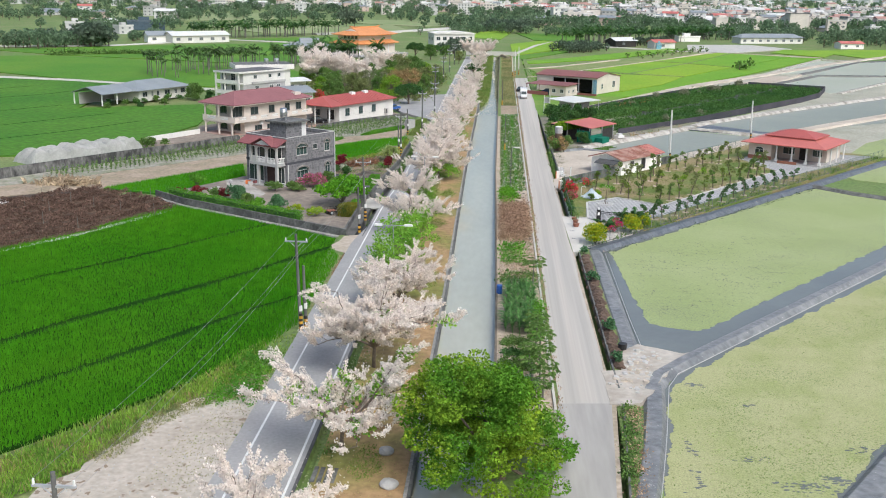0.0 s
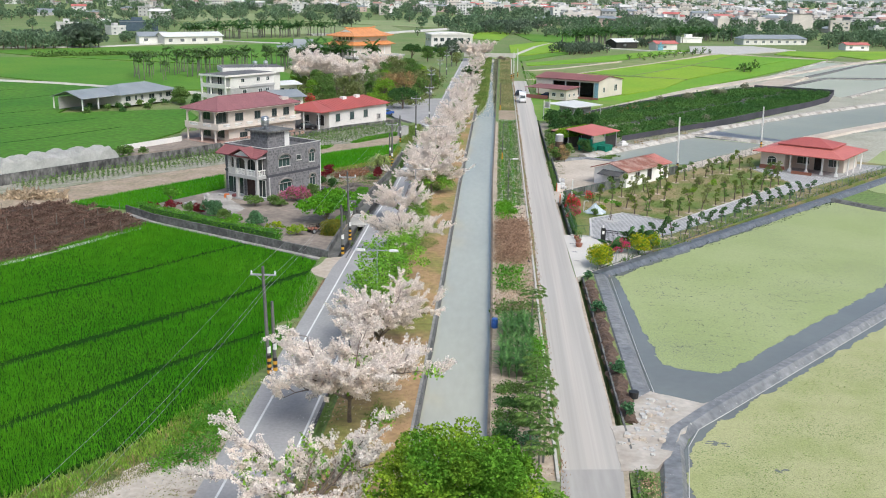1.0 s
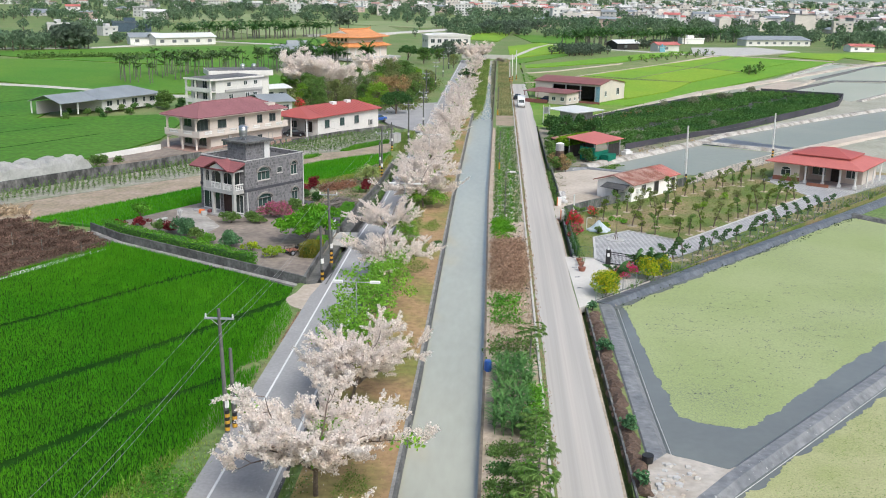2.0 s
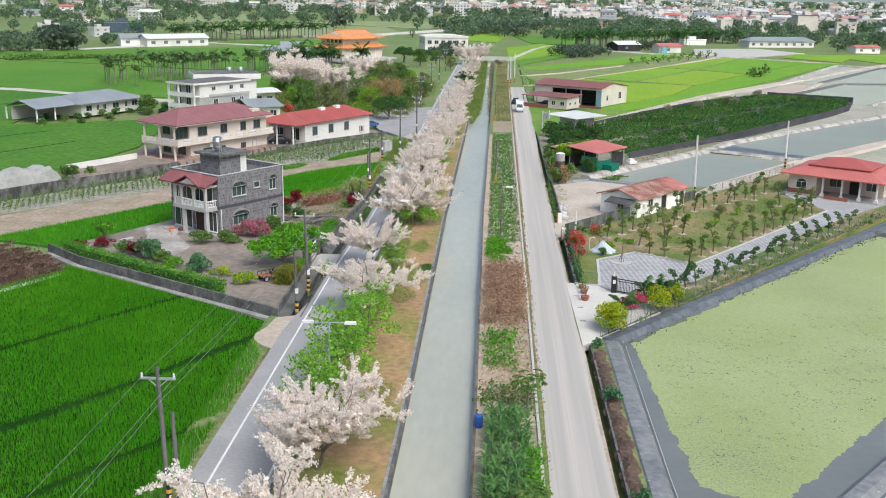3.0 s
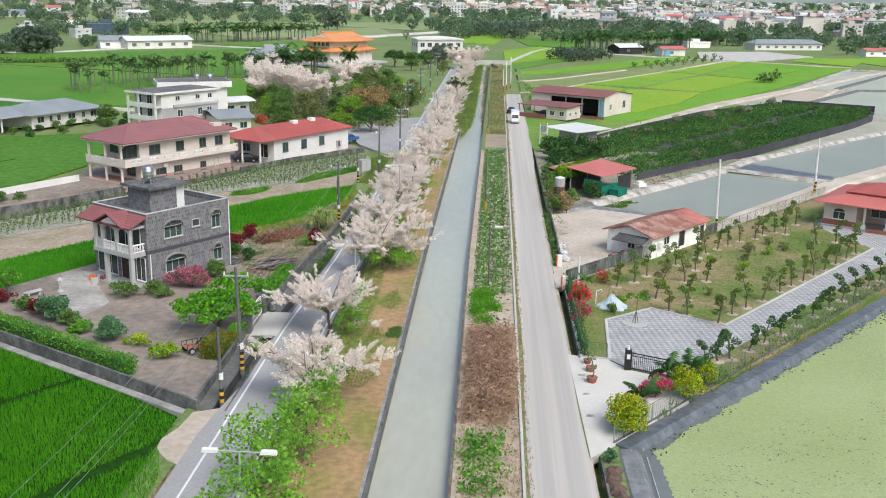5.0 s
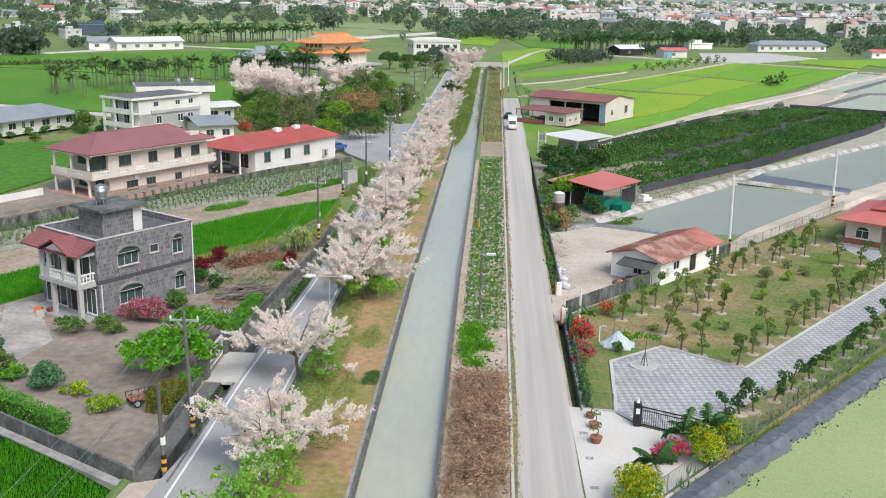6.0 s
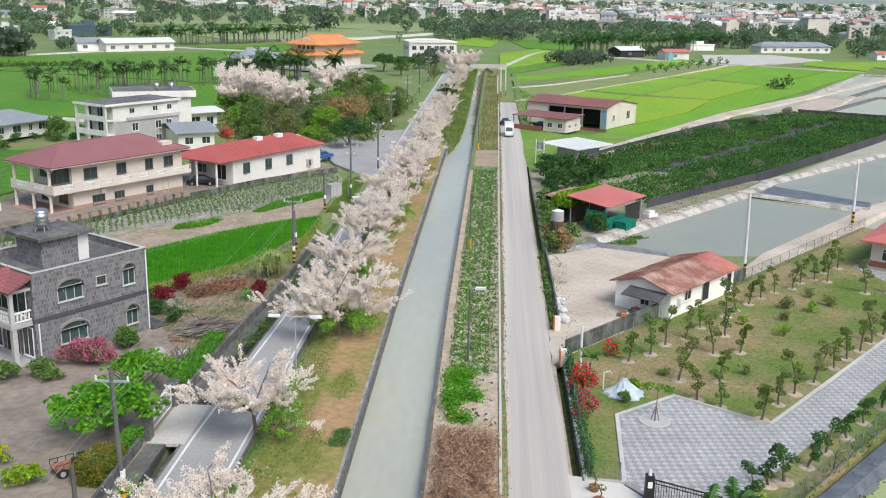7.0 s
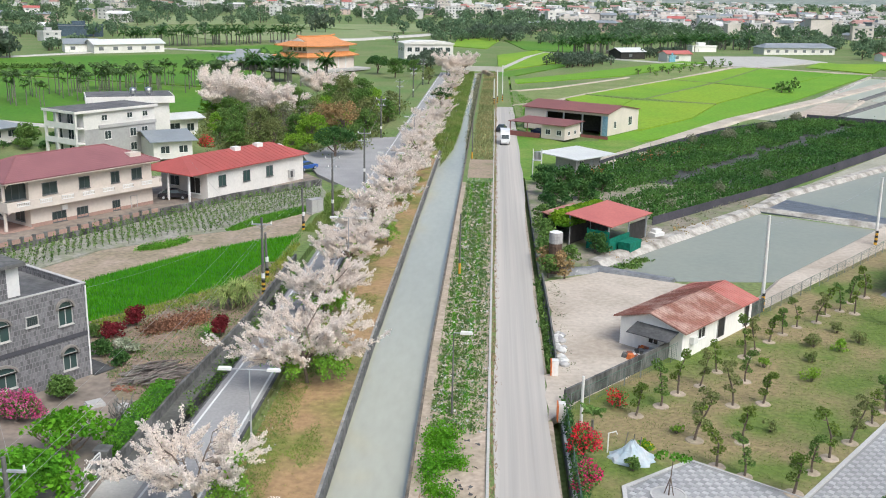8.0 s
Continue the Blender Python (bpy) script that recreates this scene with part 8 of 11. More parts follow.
# bank between road and canal
weeds("bank_grass", [(-11.0, 46), (-5.4, 46), (-5.4, 460), (-11.0, 460)], 12000, 0.06, mat("bank_blades", (0.42, 0.29, 0.14), (0.28, 0.27, 0.09), bump=0, island=0.35, big=0.12, through=0.2), "short dry bank grass", 0.03, 0.03, 1.2)
leaves_on("bank_weeds", [(-11.1, 58), (-10.3, 58), (-10.2, 460), (-11.1, 460)], 900, 0.3, 0.11, leaf_green, "low green weeds beside the gutter", 0.04, 11, 0.2)
leaves_on("fallen_petals", [(-12.5, 50), (-9, 50), (-9, 250), (-12.5, 250)], 260, 0.01, 0.07, petal, "fallen pale petals on road and bank", 0.045, 5, 0.5)
leaves_on("bank_weeds", [(-11.0, 137), (-10.0, 137), (-9.4, 150), (-11.0, 152)], 50, 0.25, 0.09, leaf_green, "low green weeds beside the gutter", 0.04, 9, 0.3)
bank_green = mat("bank_green_blades", (0.20, 0.27, 0.05), (0.13, 0.22, 0.04), bump=0, island=0.3, big=0.3, through=0.25)
for k in range(30):
    x, y = R.uniform(-10.0, -6.4), 60 + k * 12.5 + R.uniform(-6, 6)
    out = [(x + R.uniform(0.7, 1.4) * math.cos(a * math.tau / 9), y + R.uniform(1.8, 4.0) * math.sin(a * math.tau / 9)) for a in range(9)]
    weeds("bank_green", out, 420, 0.1, bank_green, "patch of greener short grass on the bank", 0.035, 0.03, 0.7)

weeds("bank_green", [(-6.7, 134.6), (-5.6, 134.4), (-5.3, 136.0), (-5.6, 137.6), (-6.5, 137.0)], 700, 0.1, leaf_dark, "dark green grass patch by the canal wall", 0.04, 0.03, 0.6)
weeds("bank_green", [(-11.0, 122), (-9.0, 122), (-8.6, 140), (-9.4, 170), (-11.0, 170)], 5200, 0.09, bank_green, "greener short grass beside the gutter", 0.035, 0.03, 0.7)

# allotment strip, bed by bed
def strip(y0, y1, x0=0.7, x1=4.6):
    return [(x0, y0), (x1, y0), (x1, y1), (x0, y1)]


structure("canal_path", canal_band(CANAL_R + 0.205, CANAL_R + 0.85, -0.1, 0.052, 67, 240), pale_tan, "trodden pale dirt strip along the canal wall", "path")
structure("bare_beds", Mesh().box(0.62, 67, -0.1, 4.72, 240, 0.06), pale_tan, "bare pale vegetable beds", "soil")
structure("earth_patch", Mesh().box(0.56, 244, -0.1, 4.72, 262, 0.06), tan_earth, "bare tan earth patch", "soil")
def arching(pts, leaves, length, rng, width=0.05, droop=0.45):
    """Plants of long arching blades, such as maize, as one mesh."""
    m = Mesh()
    for x, y, z in pts:
        h = rng.uniform(0.9, 1.5)
        m.tube([(x, y, z - 0.1), (x, y, z + h)], 0.025, 4)
        for k in range(leaves):
            a, u = k * 2.5 + rng.uniform(-0.6, 0.6), rng.uniform(0.25, 1)
            d = Vector((math.cos(a), math.sin(a), rng.uniform(0.8, 1.8))).normalized()
            side, p, L = Vector((-math.sin(a), math.cos(a), 0)) * width, [Vector((x, y, z + h * u))], length * rng.uniform(0.7, 1.1)
            for i in range(4):
                p.append(p[-1] + d * (L / 4))
                d = (d - Vector((0, 0, droop))).normalized()
            for i, (w0, w1) in enumerate(((0.6, 1), (1, 0.8), (0.8, 0.45), (0.45, 0.02))):
                m.add([p[i] - side * w0, p[i] + side * w0, p[i + 1] + side * w1, p[i + 1] - side * w1], [(0, 1, 2, 3)])
    return m


mz = np.concatenate([rows_of(strip(83.5, 90.4, 1.1, 3.7), 90, 0.42, 0.62, rng, 0.12), rows_of(strip(91.4, 96.6, 0.9, 4.0), 90, 0.42, 0.62, rng, 0.12)])
tagged(part("maize", arching([(x, y, 0.05) for x, y in mz], 11, 1.1, rng, 0.055), leaf_maize), "dense block of dark green maize plants", "maize", kind="stuff")
leaves_on("vegetables", strip(82, 92, 3.7, 4.7), 60, 0.8, 0.16, leaf_fresh, "bright green bushy plants beside the maize", 0.05, 40, 0.25)
for y0, y1, x0, x1, n, h, s, leaf in ((80.4, 82.4, 1.0, 3.6, 60, 0.35, 0.12, leaf_green), (77.8, 79.4, 1.0, 2.4, 40, 0.4, 0.13, leaf_dark), (77.6, 79.6, 2.7, 3.8, 26, 0.4, 0.14, leaf_fresh), (74.6, 76.8, 0.9, 3.4, 60, 0.5, 0.14, leaf_green), (71.4, 73.6, 0.9, 2.2, 40, 0.9, 0.16, leaf_dark), (71.0, 73.4, 2.6, 3.8, 30, 0.35, 0.12, leaf_blue), (68.0, 70.2, 0.9, 3.6, 50, 0.5, 0.14, leaf_green)):
    leaves_on("vegetables", strip(y0, y1, x0, x1), n, h, s, leaf, "bed of green vegetables", 0.06, 26, 0.2)
leaves_on("bed_straw", strip(67.5, 83, 0.7, 4.6), 120, 0.05, 0.12, leaf_dry, "straw and dry stalks between the beds", 0.06, 8, 0.3)
leaves_on("vegetables", strip(97, 103), 120, 0.5, 0.2, leaf_green, "mixed vegetable plants", 0.05)
leaves_on("vegetables", strip(107, 116, 1.0, 3.4), 130, 0.45, 0.2, leaf_fresh, "scattered green vegetables", 0.07)
weeds("stubble", strip(100, 138), 2400, 0.3, mat("stubble", (0.47, 0.36, 0.25), (0.36, 0.26, 0.175), bump=0, island=0.3), "pale dry stubble on bare beds", 0.03, 0.06, 0.5)
leaves_on("dry_weeds", strip(117, 137), 260, 0.8, 0.06, leaf_dry, "tangled dry brown weeds", 0.08, 40, 0.3, 6.0)
leaves_on("dry_brush", strip(118, 136.5, 0.9, 4.5), 90, 1.5, 0.055, mat("dead_brush", (0.38, 0.25, 0.165), (0.30, 0.19, 0.125), bump=0, island=0.45, big=0.6, through=0.15), "tall clumps of dead red-brown brush", 0.06, 150, 0.34, 7.0)
leaves_on("bed_greens", strip(100, 137), 60, 0.3, 0.12, leaf_green, "stray green weeds on the bare beds", 0.06, 18, 0.25)
for x, y, w, d, n in ((1.7, 146.6, 1.0, 1.5, 60), (1.3, 142.6, 0.6, 1.8, 40), (2.6, 143.4, 0.8, 0.8, 26), (2.0, 139.4, 0.9, 0.7, 24)):
    leaves_on("bright_bush", [(x - w, y - d), (x + w, y - d), (x + w, y + d), (x - w, y + d)], n, 0.75, 0.14, leaf_bright, "bright green leafy patch", 0.06, 34, 0.25)
leaves_on("bed_scraps", strip(118, 147), 60, 0.04, 0.28, dark_conc, "scraps of dark mulch film on the beds", 0.065, 2, 0.2)
for k in range(7):
    x = 0.95 + k * 0.56
    leaves_on("bed_row", [(x - 0.2, 148), (x + 0.2, 148), (x + 0.2, 240), (x - 0.2, 240)], 600 if k < 6 else 300, 0.22, 0.13, (leaf_green, leaf_fresh, leaf_green)[k % 3], "row of low green vegetables", 0.05, 9, 0.13)
leaves_on("bed_plants", strip(148, 243), 420, 0.25, 0.13, leaf_blue, "bluish green vegetables", 0.05, 12, 0.2)
leaves_on("bed_litter", strip(148, 243), 620, 0.28, 0.17, tarp, "scraps of pale plastic sheet among the beds", 0.07, 2, 0.2)
weeds("tall_grass", strip(262, 460), 4200, 0.5, mat("yellowing_grass", (0.38, 0.33, 0.16), (0.20, 0.24, 0.09), bump=0, island=0.35, big=0.1, through=0.3), "tall yellowing grass by the canal", 0.08, 0.04, 0.35)
leaves_on("canal_weeds", [(0.2, 245), (-0.4, 274), (-0.85, 297), (-1.2, 338), (-1.6, 417), (-1.6, 460), (0.2, 460)], 900, 0.35, 0.2, leaf_grey, "dry grey-green weeds on the silted bank", -0.6, 12, 0.3)
weeds("canal_reeds", [(-4.7, 260), (-3.4, 276), (-3.0, 297), (-3.05, 338), (-3.3, 417), (-3.3, 462), (-4.7, 462)], 3600, 1.2, leaf_reed, "green reeds along the canal", 0.07, -0.6)
weeds("bank_reeds", [(-7.0, 270), (-4.9, 270), (-4.9, 460), (-7.0, 460)], 2000, 0.9, leaf_reed, "tall green reeds on the canal bank", 0.08, 0.03)
weeds("lane_grass", [(4.96, 60), (5.3, 60), (5.3, 460), (4.96, 460)], 2200, 0.25, leaf_dry, "dry grass along the lane kerb", 0.04, 0.0)
leaves_on("drain_weeds", [(8.7, 54), (9.4, 57), (10.8, 68.2), (9.9, 68.6), (8.9, 58)], 34, 0.5, 0.13, leaf_green, "green leafy weeds beside the drain", 0.02, 44, 0.22)
leaves_on("dry_drain_weeds", [(8.9, 50), (10.0, 57), (11.2, 68.4), (10.2, 68.6), (9.6, 60)], 60, 0.3, 0.12, leaf_dry, "dry weeds beside the drain", 0.02, 20, 0.3)
leaves_on("drain_vine", [(9.5, 160.5), (10.05, 160.5), (10.05, 186), (9.5, 186)], 130, 1.3, 0.17, leaf_green, "dark green vines growing out of the drain", -0.6, 26, 0.16)
leaves_on("drain_vine", [(10.2, 131.6), (10.7, 131.6), (10.7, 152.6), (10.2, 152.6)], 120, 1.5, 0.14, leaf_dark, "dark climbing weeds on the lane fence", 0.05, 30, 0.14)
for y, s in ((101, 1.0), (85.5, 1.0), (77.5, 0.8), (112.4, 0.7)):
    bush(int(y), "drain_shrub", "green shrub growing beside the drain", 1.6 * s, 1.8 * s, 1.3 * s, leaf_blue, 0.16, 10, x=10.5, y=y, group="shrubs along the drain")


def papaya(seed, h=2.6):
    g = np.random.default_rng(seed)
    ob = thing("papaya", "small papaya plant with a rosette of lobed leaves", "plant", group="papayas by the lane")
    part("stem", Mesh().tube([(0, 0, -0.1), (0.05, 0, h)], [0.08, 0.05], 6), palm_bark, ob)
    m = Mesh()
    for k in range(20):
        a = k * 2.4
        q = Vector((math.cos(a), math.sin(a), 0.4 - 0.05 * k)) * g.uniform(0.55, 1.0)
        m.tube([(0.05, 0, h), (q.x, q.y, h + q.z)], 0.02, 3)
        for j in range(7):
            b = a + (j - 3) * 0.45
            t = Vector((q.x + 0.45 * math.cos(b), q.y + 0.45 * math.sin(b), h + q.z - 0.15))
            m.add([(q.x, q.y, h + q.z), (q.x + 0.25 * math.cos(b - 0.32), q.y + 0.25 * math.sin(b - 0.32), h + q.z), tuple(t), (q.x + 0.25 * math.cos(b + 0.32), q.y + 0.25 * math.sin(b + 0.32), h + q.z)], [(0, 1, 2, 3)])
    part("leaves", m, leaf_green, ob)
    return ob


place(papaya(1), [(4.1, 98.2, 0, 0, 1.1), (4.0, 76.8, 0, 60, 1.05), (3.9, 73.2, 0, 120, 1.1), (3.2, 71.0, 0, 200, 1.0), (4.0, 69.4, 0, 10, 1.0), (3.8, 79.6, 0, 30, 0.95), (4.0, 82.4, 0, 80, 0.9), (3.1, 74.9, 0, 150, 0.8), (3.6, 67.2, 0, 250, 0.9)])

# flecks of green weed on the thick pond, and a few open water patches
pw = scatter([(8, 40), (13.2, 64), (15.6, 74), (40, 103), (60, 118), (31, 68), (20, 56)], 5200, rng)
pw = np.repeat(np.concatenate([pw, np.full((len(pw), 1), -0.41)], 1), 7, axis=0) + rng.normal(scale=(0.22, 0.22, 0.006), size=(len(pw) * 7, 3))
pw = pw[(np.sin(pw[:, 0] * 0.31 + 1.3) + np.sin(pw[:, 1] * 0.23) + rng.normal(scale=0.9, size=len(pw))) > 0.1]
tagged(part("pond_weed", quads("pond_weed", pw, rng.uniform(0.05, 0.13, len(pw)), rng, flat=0.85), leaf_pond), "small green weed tufts floating on the pond", "pond weed", kind="stuff")
q = scatter([(15.2, 112), (22.2, 119.5), (40, 130), (38, 112), (20, 90), (15.4, 91)], 420, rng)
q = np.repeat(np.concatenate([q, np.full((len(q), 1), -0.405)], 1), 4, axis=0) + rng.normal(scale=(0.4, 0.16, 0.003), size=(len(q) * 4, 3))
tagged(part("pond_flecks", quads("pond_flecks", q, rng.uniform(0.04, 0.12, len(q)), rng, flat=0.92, aspect=1.8), dark_water), "small dark gaps and scraps on the duckweed", "pond weed", kind="stuff")
gaps = Mesh()
for k, (x, y, w, d, n) in enumerate(((20.4, 57.8, 1.9, 0.7, 60), (22.6, 59.0, 1.4, 0.6, 40), (17.6, 61.5, 1.0, 0.5, 16), (25.8, 63.4, 0.8, 0.5, 12), (13.6, 58.0, 0.35, 1.2, 14), (13.9, 63.0, 0.35, 1.0, 12), (12.6, 55.4, 0.3, 1.2, 14), (16.2, 74.3, 0.8, 0.5, 12), (19.8, 70.5, 0.8, 0.3, 9))):
    for _ in range(n):
        cx, cy, q = x + w * R.gauss(0, 0.5), y + d * R.gauss(0, 0.6), R.uniform(0.04, 0.17)
        gaps.prism([(cx + q * R.uniform(0.6, 2.2) * math.cos(a * math.tau / 7), cy + q * R.uniform(0.4, 1.0) * math.sin(a * math.tau / 7)) for a in range(7)], -0.5, -0.413 + R.uniform(0, 0.003))
tagged(part("water_gaps", gaps, dark_water), "small gaps of dark water between the duckweed", "water", kind="stuff")

# ---- orchard ----
ORCH = [(12.5, 238), (27.5, 266), (56, 309), (83, 337), (104, 328), (96, 306), (86, 291), (48.4, 241), (26.4, 216.5), (21, 223)]
op = rows_of(ORCH, 54, 1.25, 2.35, rng, 0.12)
# a bare grey lane runs through the middle of the orchard
lane_a, lane_d = np.array((22.0, 230.0)), np.array((0.578, 0.816))
off = (op[:, 0] - lane_a[0]) * lane_d[1] - (op[:, 1] - lane_a[1]) * lane_d[0]
along_lane = (op - lane_a) @ lane_d
keep = np.abs(off + 0.8 * np.sin(along_lane * 0.23)) > 1.7 + 0.8 * np.sin(along_lane * 0.5)
op = op[keep]
lob_pts = []
for x, y in op:
    g = rng.normal(scale=(0.5, 0.5, 0.42), size=(80, 3)) * rng.uniform(0.6, 1.3)
    g[:, 2] = np.abs(g[:, 2]) + 0.4
    lob_pts.append(g + np.array((x, y, FLOOR)))
lp = np.concatenate(lob_pts)
tagged(part("orchard_foliage", quads("orchard_foliage", lp, rng.uniform(0.16, 0.34, len(lp)), rng, aspect=1.4), leaf_orchard), "dense low green orchard bushes in rows", "orchard", kind="stuff")
st = Mesh()
for x, y in op:
    st.tube([(x, y, FLOOR - 0.1), (x + 0.1, y, FLOOR + 0.8)], 0.05, 4)
tagged(part("orchard_stems", st, bark), "short stems of orchard bushes", "orchard", kind="stuff")
# Grey mulch, sunk towards black to hold the shadow between the bushes.
structure("orchard_ground", Mesh().prism(ORCH, -0.8, FLOOR + 0.03), mat("grey_mulch_shade", (0.045, 0.047, 0.045), (0.11, 0.11, 0.105), big=0.35, fine=2, amount=0.35), "grey mulch sheet darkened for the shade under orchard rows", "ground")
leaves_on("red_border", [(16.4, 243.2), (17.8, 243.8), (29.6, 261.2), (47.2, 283), (46.2, 283.6), (28.6, 262.2)], 260, 1.5, 0.2, mat("orange_brown_leaves", (0.45, 0.17, 0.06), (0.33, 0.12, 0.05), bump=0, island=0.35, through=0.3), "orange-brown border plants at the orchard edge", -0.35, 16, 0.4)
for x, y, s in ((45.1, 288.6, 1.0), (54.4, 297, 1.2), (56, 301, 1.0), (66, 312, 1.2), (68.4, 315, 1.1), (78.6, 331, 1.2), (36.2, 271.4, 0.8), (61, 306, 0.7), (40.4, 238.6, 1.0), (51, 251, 0.9), (30, 226, 0.8)):
    bush(int(x * 10), "grey_scrub", "grey twiggy scrub beside the orchard", 2.8 * s, 2.8 * s, 2.6 * s, leaf_grey, 0.16, 12, 9, x=x, y=y, z=FLOOR, group="grey scrub round the orchard")
leaves_on("bank_weeds", [(16.6, 196.8), (18.4, 196.2), (45, 229), (44, 230.4)], 60, 0.4, 0.2, leaf_rust, "brown weeds on the pond bank", 0.05, 14, 0.4)
leaves_on("bank_weeds", [(14.6, 197.6), (16.6, 197), (47, 236.6), (46, 238)], 160, 0.4, 0.18, leaf_grey, "grey-green weeds behind the pond bank", -0.05, 16, 0.5)
leaves_on("pond_lily", [(18.4, 193.6), (20.6, 193.2), (23.4, 197.6), (22.6, 198.4)], 50, 0.06, 0.3, leaf_green, "floating green weed at the pond corner", -0.43, 12, 0.3)
place(leafy_tree(41, "dark_shrub_tree", "dark glossy low tree beside the sheds", 3.6, 2.6, leaf_dark, 0.34, 18, 18, 0.12, "low trees round the sheds", 0.25),
      [(12.4, 232, -0.1, 0, 1.0), (15.8, 238, -0.1, 60, 1.0), (19.5, 242, -0.1, 120, 0.9), (13.2, 240.5, -0.1, 180, 0.9), (14.0, 226, -0.1, 30, 0.9), (17.5, 229, -0.1, 80, 0.9), (21.5, 235, -0.1, 200, 0.9), (17.0, 198.6, -0.1, 10, 0.7), (12.4, 221, -0.1, 10, 0.7)])
place(leafy_tree(42, "scrub_tree", "green and brown overgrown scrub beside the lane", 3.4, 2.0, leaf_green, 0.26, 14, 18, 0.1, "scrub by the lane", 0.2),
      [(11.2, 203.5, -0.1, 0, 0.9), (11.4, 198.5, -0.1, 60, 0.9), (11.0, 194.0, -0.1, 90, 0.9), (11.0, 208, -0.1, 120, 0.7), (10.9, 187.5, -0.1, 10, 0.8), (13.4, 191.8, -0.1, 40, 0.8), (11.2, 213, -0.1, 40, 0.8)])
place(leafy_tree(43, "brown_scrub", "dry brown vine-covered scrub", 3.2, 1.7, leaf_rust, 0.22, 12, 18, 0.1, "scrub by the lane", 0.2), [(12.6, 187.0, 0, 0, 1.0), (10.9, 190.6, 0, 80, 0.9)])
ob = thing("tank_tower", "round concrete water tank on a vine-grown tower", "water tank", 11.7, 189.6, -0.1)
part("tower", Mesh().cyl(0, 0, 0, 3.4, 0.75, 0.7, 12), mud, ob)
m = Mesh().cyl(0, 0, 3.4, 4.6, 0.72, 0.72, 14)
for k in range(3):
    m.cyl(0, 0, 3.5 + k * 0.36, 3.58 + k * 0.36, 0.76, 0.76, 14)
part("tank", m, trim_grey, ob)
part("lid", Mesh().cyl(0, 0, 4.6, 4.75, 0.7, 0.3, 14), trim_white, ob)
vp = leaf_points(rng, [(13.0 + 0.9 * i + 0.2 * j, 205.5 + 1.15 * i - 0.9 * j, 2.6, 1.2) for i in range(7) for j in range(4)], 60)
vp[:, 2] = np.clip(vp[:, 2], 1.6, 3.4)
tagged(part("vine_canopy", quads("vine_canopy", vp, rng.uniform(0.2, 0.4, len(vp)), rng), leaf_lime), "yellow-green vine over the lean-to", "vine", kind="stuff")
ob = thing("frame_tower", "thin steel frame tower holding small tanks", "tower", 12.0, 247.2, -0.1)
for sx in (-0.7, 0.7):
    for sy in (-0.7, 0.7):
        part("leg", Mesh().tube([(sx, sy, 0), (sx, sy, 4.6)], 0.06, 5), trim_white, ob)
part("platform", Mesh().box(-0.8, -0.8, 2.8, 0.8, 0.8, 2.9), zinc, ob)
part("tank", Mesh().cyl(0, 0, 2.9, 4.2, 0.55, 0.55, 12), steel, ob)

# ---- garden ----
def garden_tree(seed, pads=5, h=2.5, leaf=None):
    """A trained garden tree: a bent stem with clipped clouds of foliage, in a ring of bare earth."""
    g = np.random.default_rng(seed)
    ob = thing("garden_tree", "small trained garden tree with clipped clumps in an earth ring", "tree", group="trained trees on the lawn")
    stem = limb(g, (0, 0, -0.05), (g.normal() * 0.06, g.normal() * 0.06, 1), h, 0.13, 6)
    m = Mesh().tube(stem, [0.09, 0.08, 0.07, 0.06, 0.05, 0.04, 0.02], 6)
    lob = []
    for k in range(pads):
        s = stem[2 + k % 5]
        a = g.uniform(0, math.tau)
        e = s + Vector((math.cos(a), math.sin(a), 0.25)) * g.uniform(0.1, 0.5)
        m.tube([s, e], [0.04, 0.02], 4)
        lob.append((e.x, e.y, e.z + 0.1, g.uniform(0.22, 0.4)))
    lob.append((stem[-1].x, stem[-1].y, stem[-1].z, 0.36))
    part("trunk", m, bark, ob)
    pts = leaf_points(g, lob, 190)
    part("crown", quads("crown", pts, g.uniform(0.07, 0.15, len(pts)), g), leaf or leaf_garden, ob)["kind"] = "stuff"
    ring_m = Mesh()
    n = 14
    ring_m.cyl(0, 0, -0.03, 0.03, 0.56, 0.5, n)
    part("earth_ring", ring_m, pale_tan, ob, "ring of bare earth")
    return ob


# along the drive, along the wall, and a few on the open lawn
GT = [(23.7, 141.6), (25.7, 144.5), (27.5, 146.7), (29.7, 149.2), (32.4, 152.5), (34.2, 154.8), (36.0, 156.8), (37.8, 159.1), (39.7, 161.5), (41.9, 164.3), (43.9, 166.8), (46.0, 169.4),
      (15.5, 152.3), (17.6, 154.2), (19.3, 156.7), (21.3, 158.4), (23.3, 161.6), (25.1, 159.7), (26.4, 165.2), (27.8, 167.2), (29.5, 169.3), (31.3, 171.5), (33.2, 173.7), (35.5, 175.3), (37.0, 177.6), (38.9, 179.1), (40.1, 178.4), (42.7, 174.5), (45.3, 174.8), (40.9, 182.0), (43.0, 184.0),
      (19.0, 148.6), (19.7, 144.8), (21.2, 143.6), (22.2, 148.5), (23.0, 154.8), (25.4, 155.4)]
FR = [(x - 0.2, y + 0.2) for x, y in ((20.2, 129.4), (21.8, 131.5), (22.9, 132.0), (25.0, 134.2), (26.9, 136.5), (29.1, 138.9), (31.2, 141.5), (33.6, 144.5), (36.0, 147.1), (38.0, 149.8), (40.2, 152.4), (42.4, 155.0), (44.6, 157.6), (46.8, 160.2), (49.2, 163.0))]
spots = [(x, y, 0.02, R.uniform(0, 360), R.uniform(0.9, 1.2)) for x, y in GT]
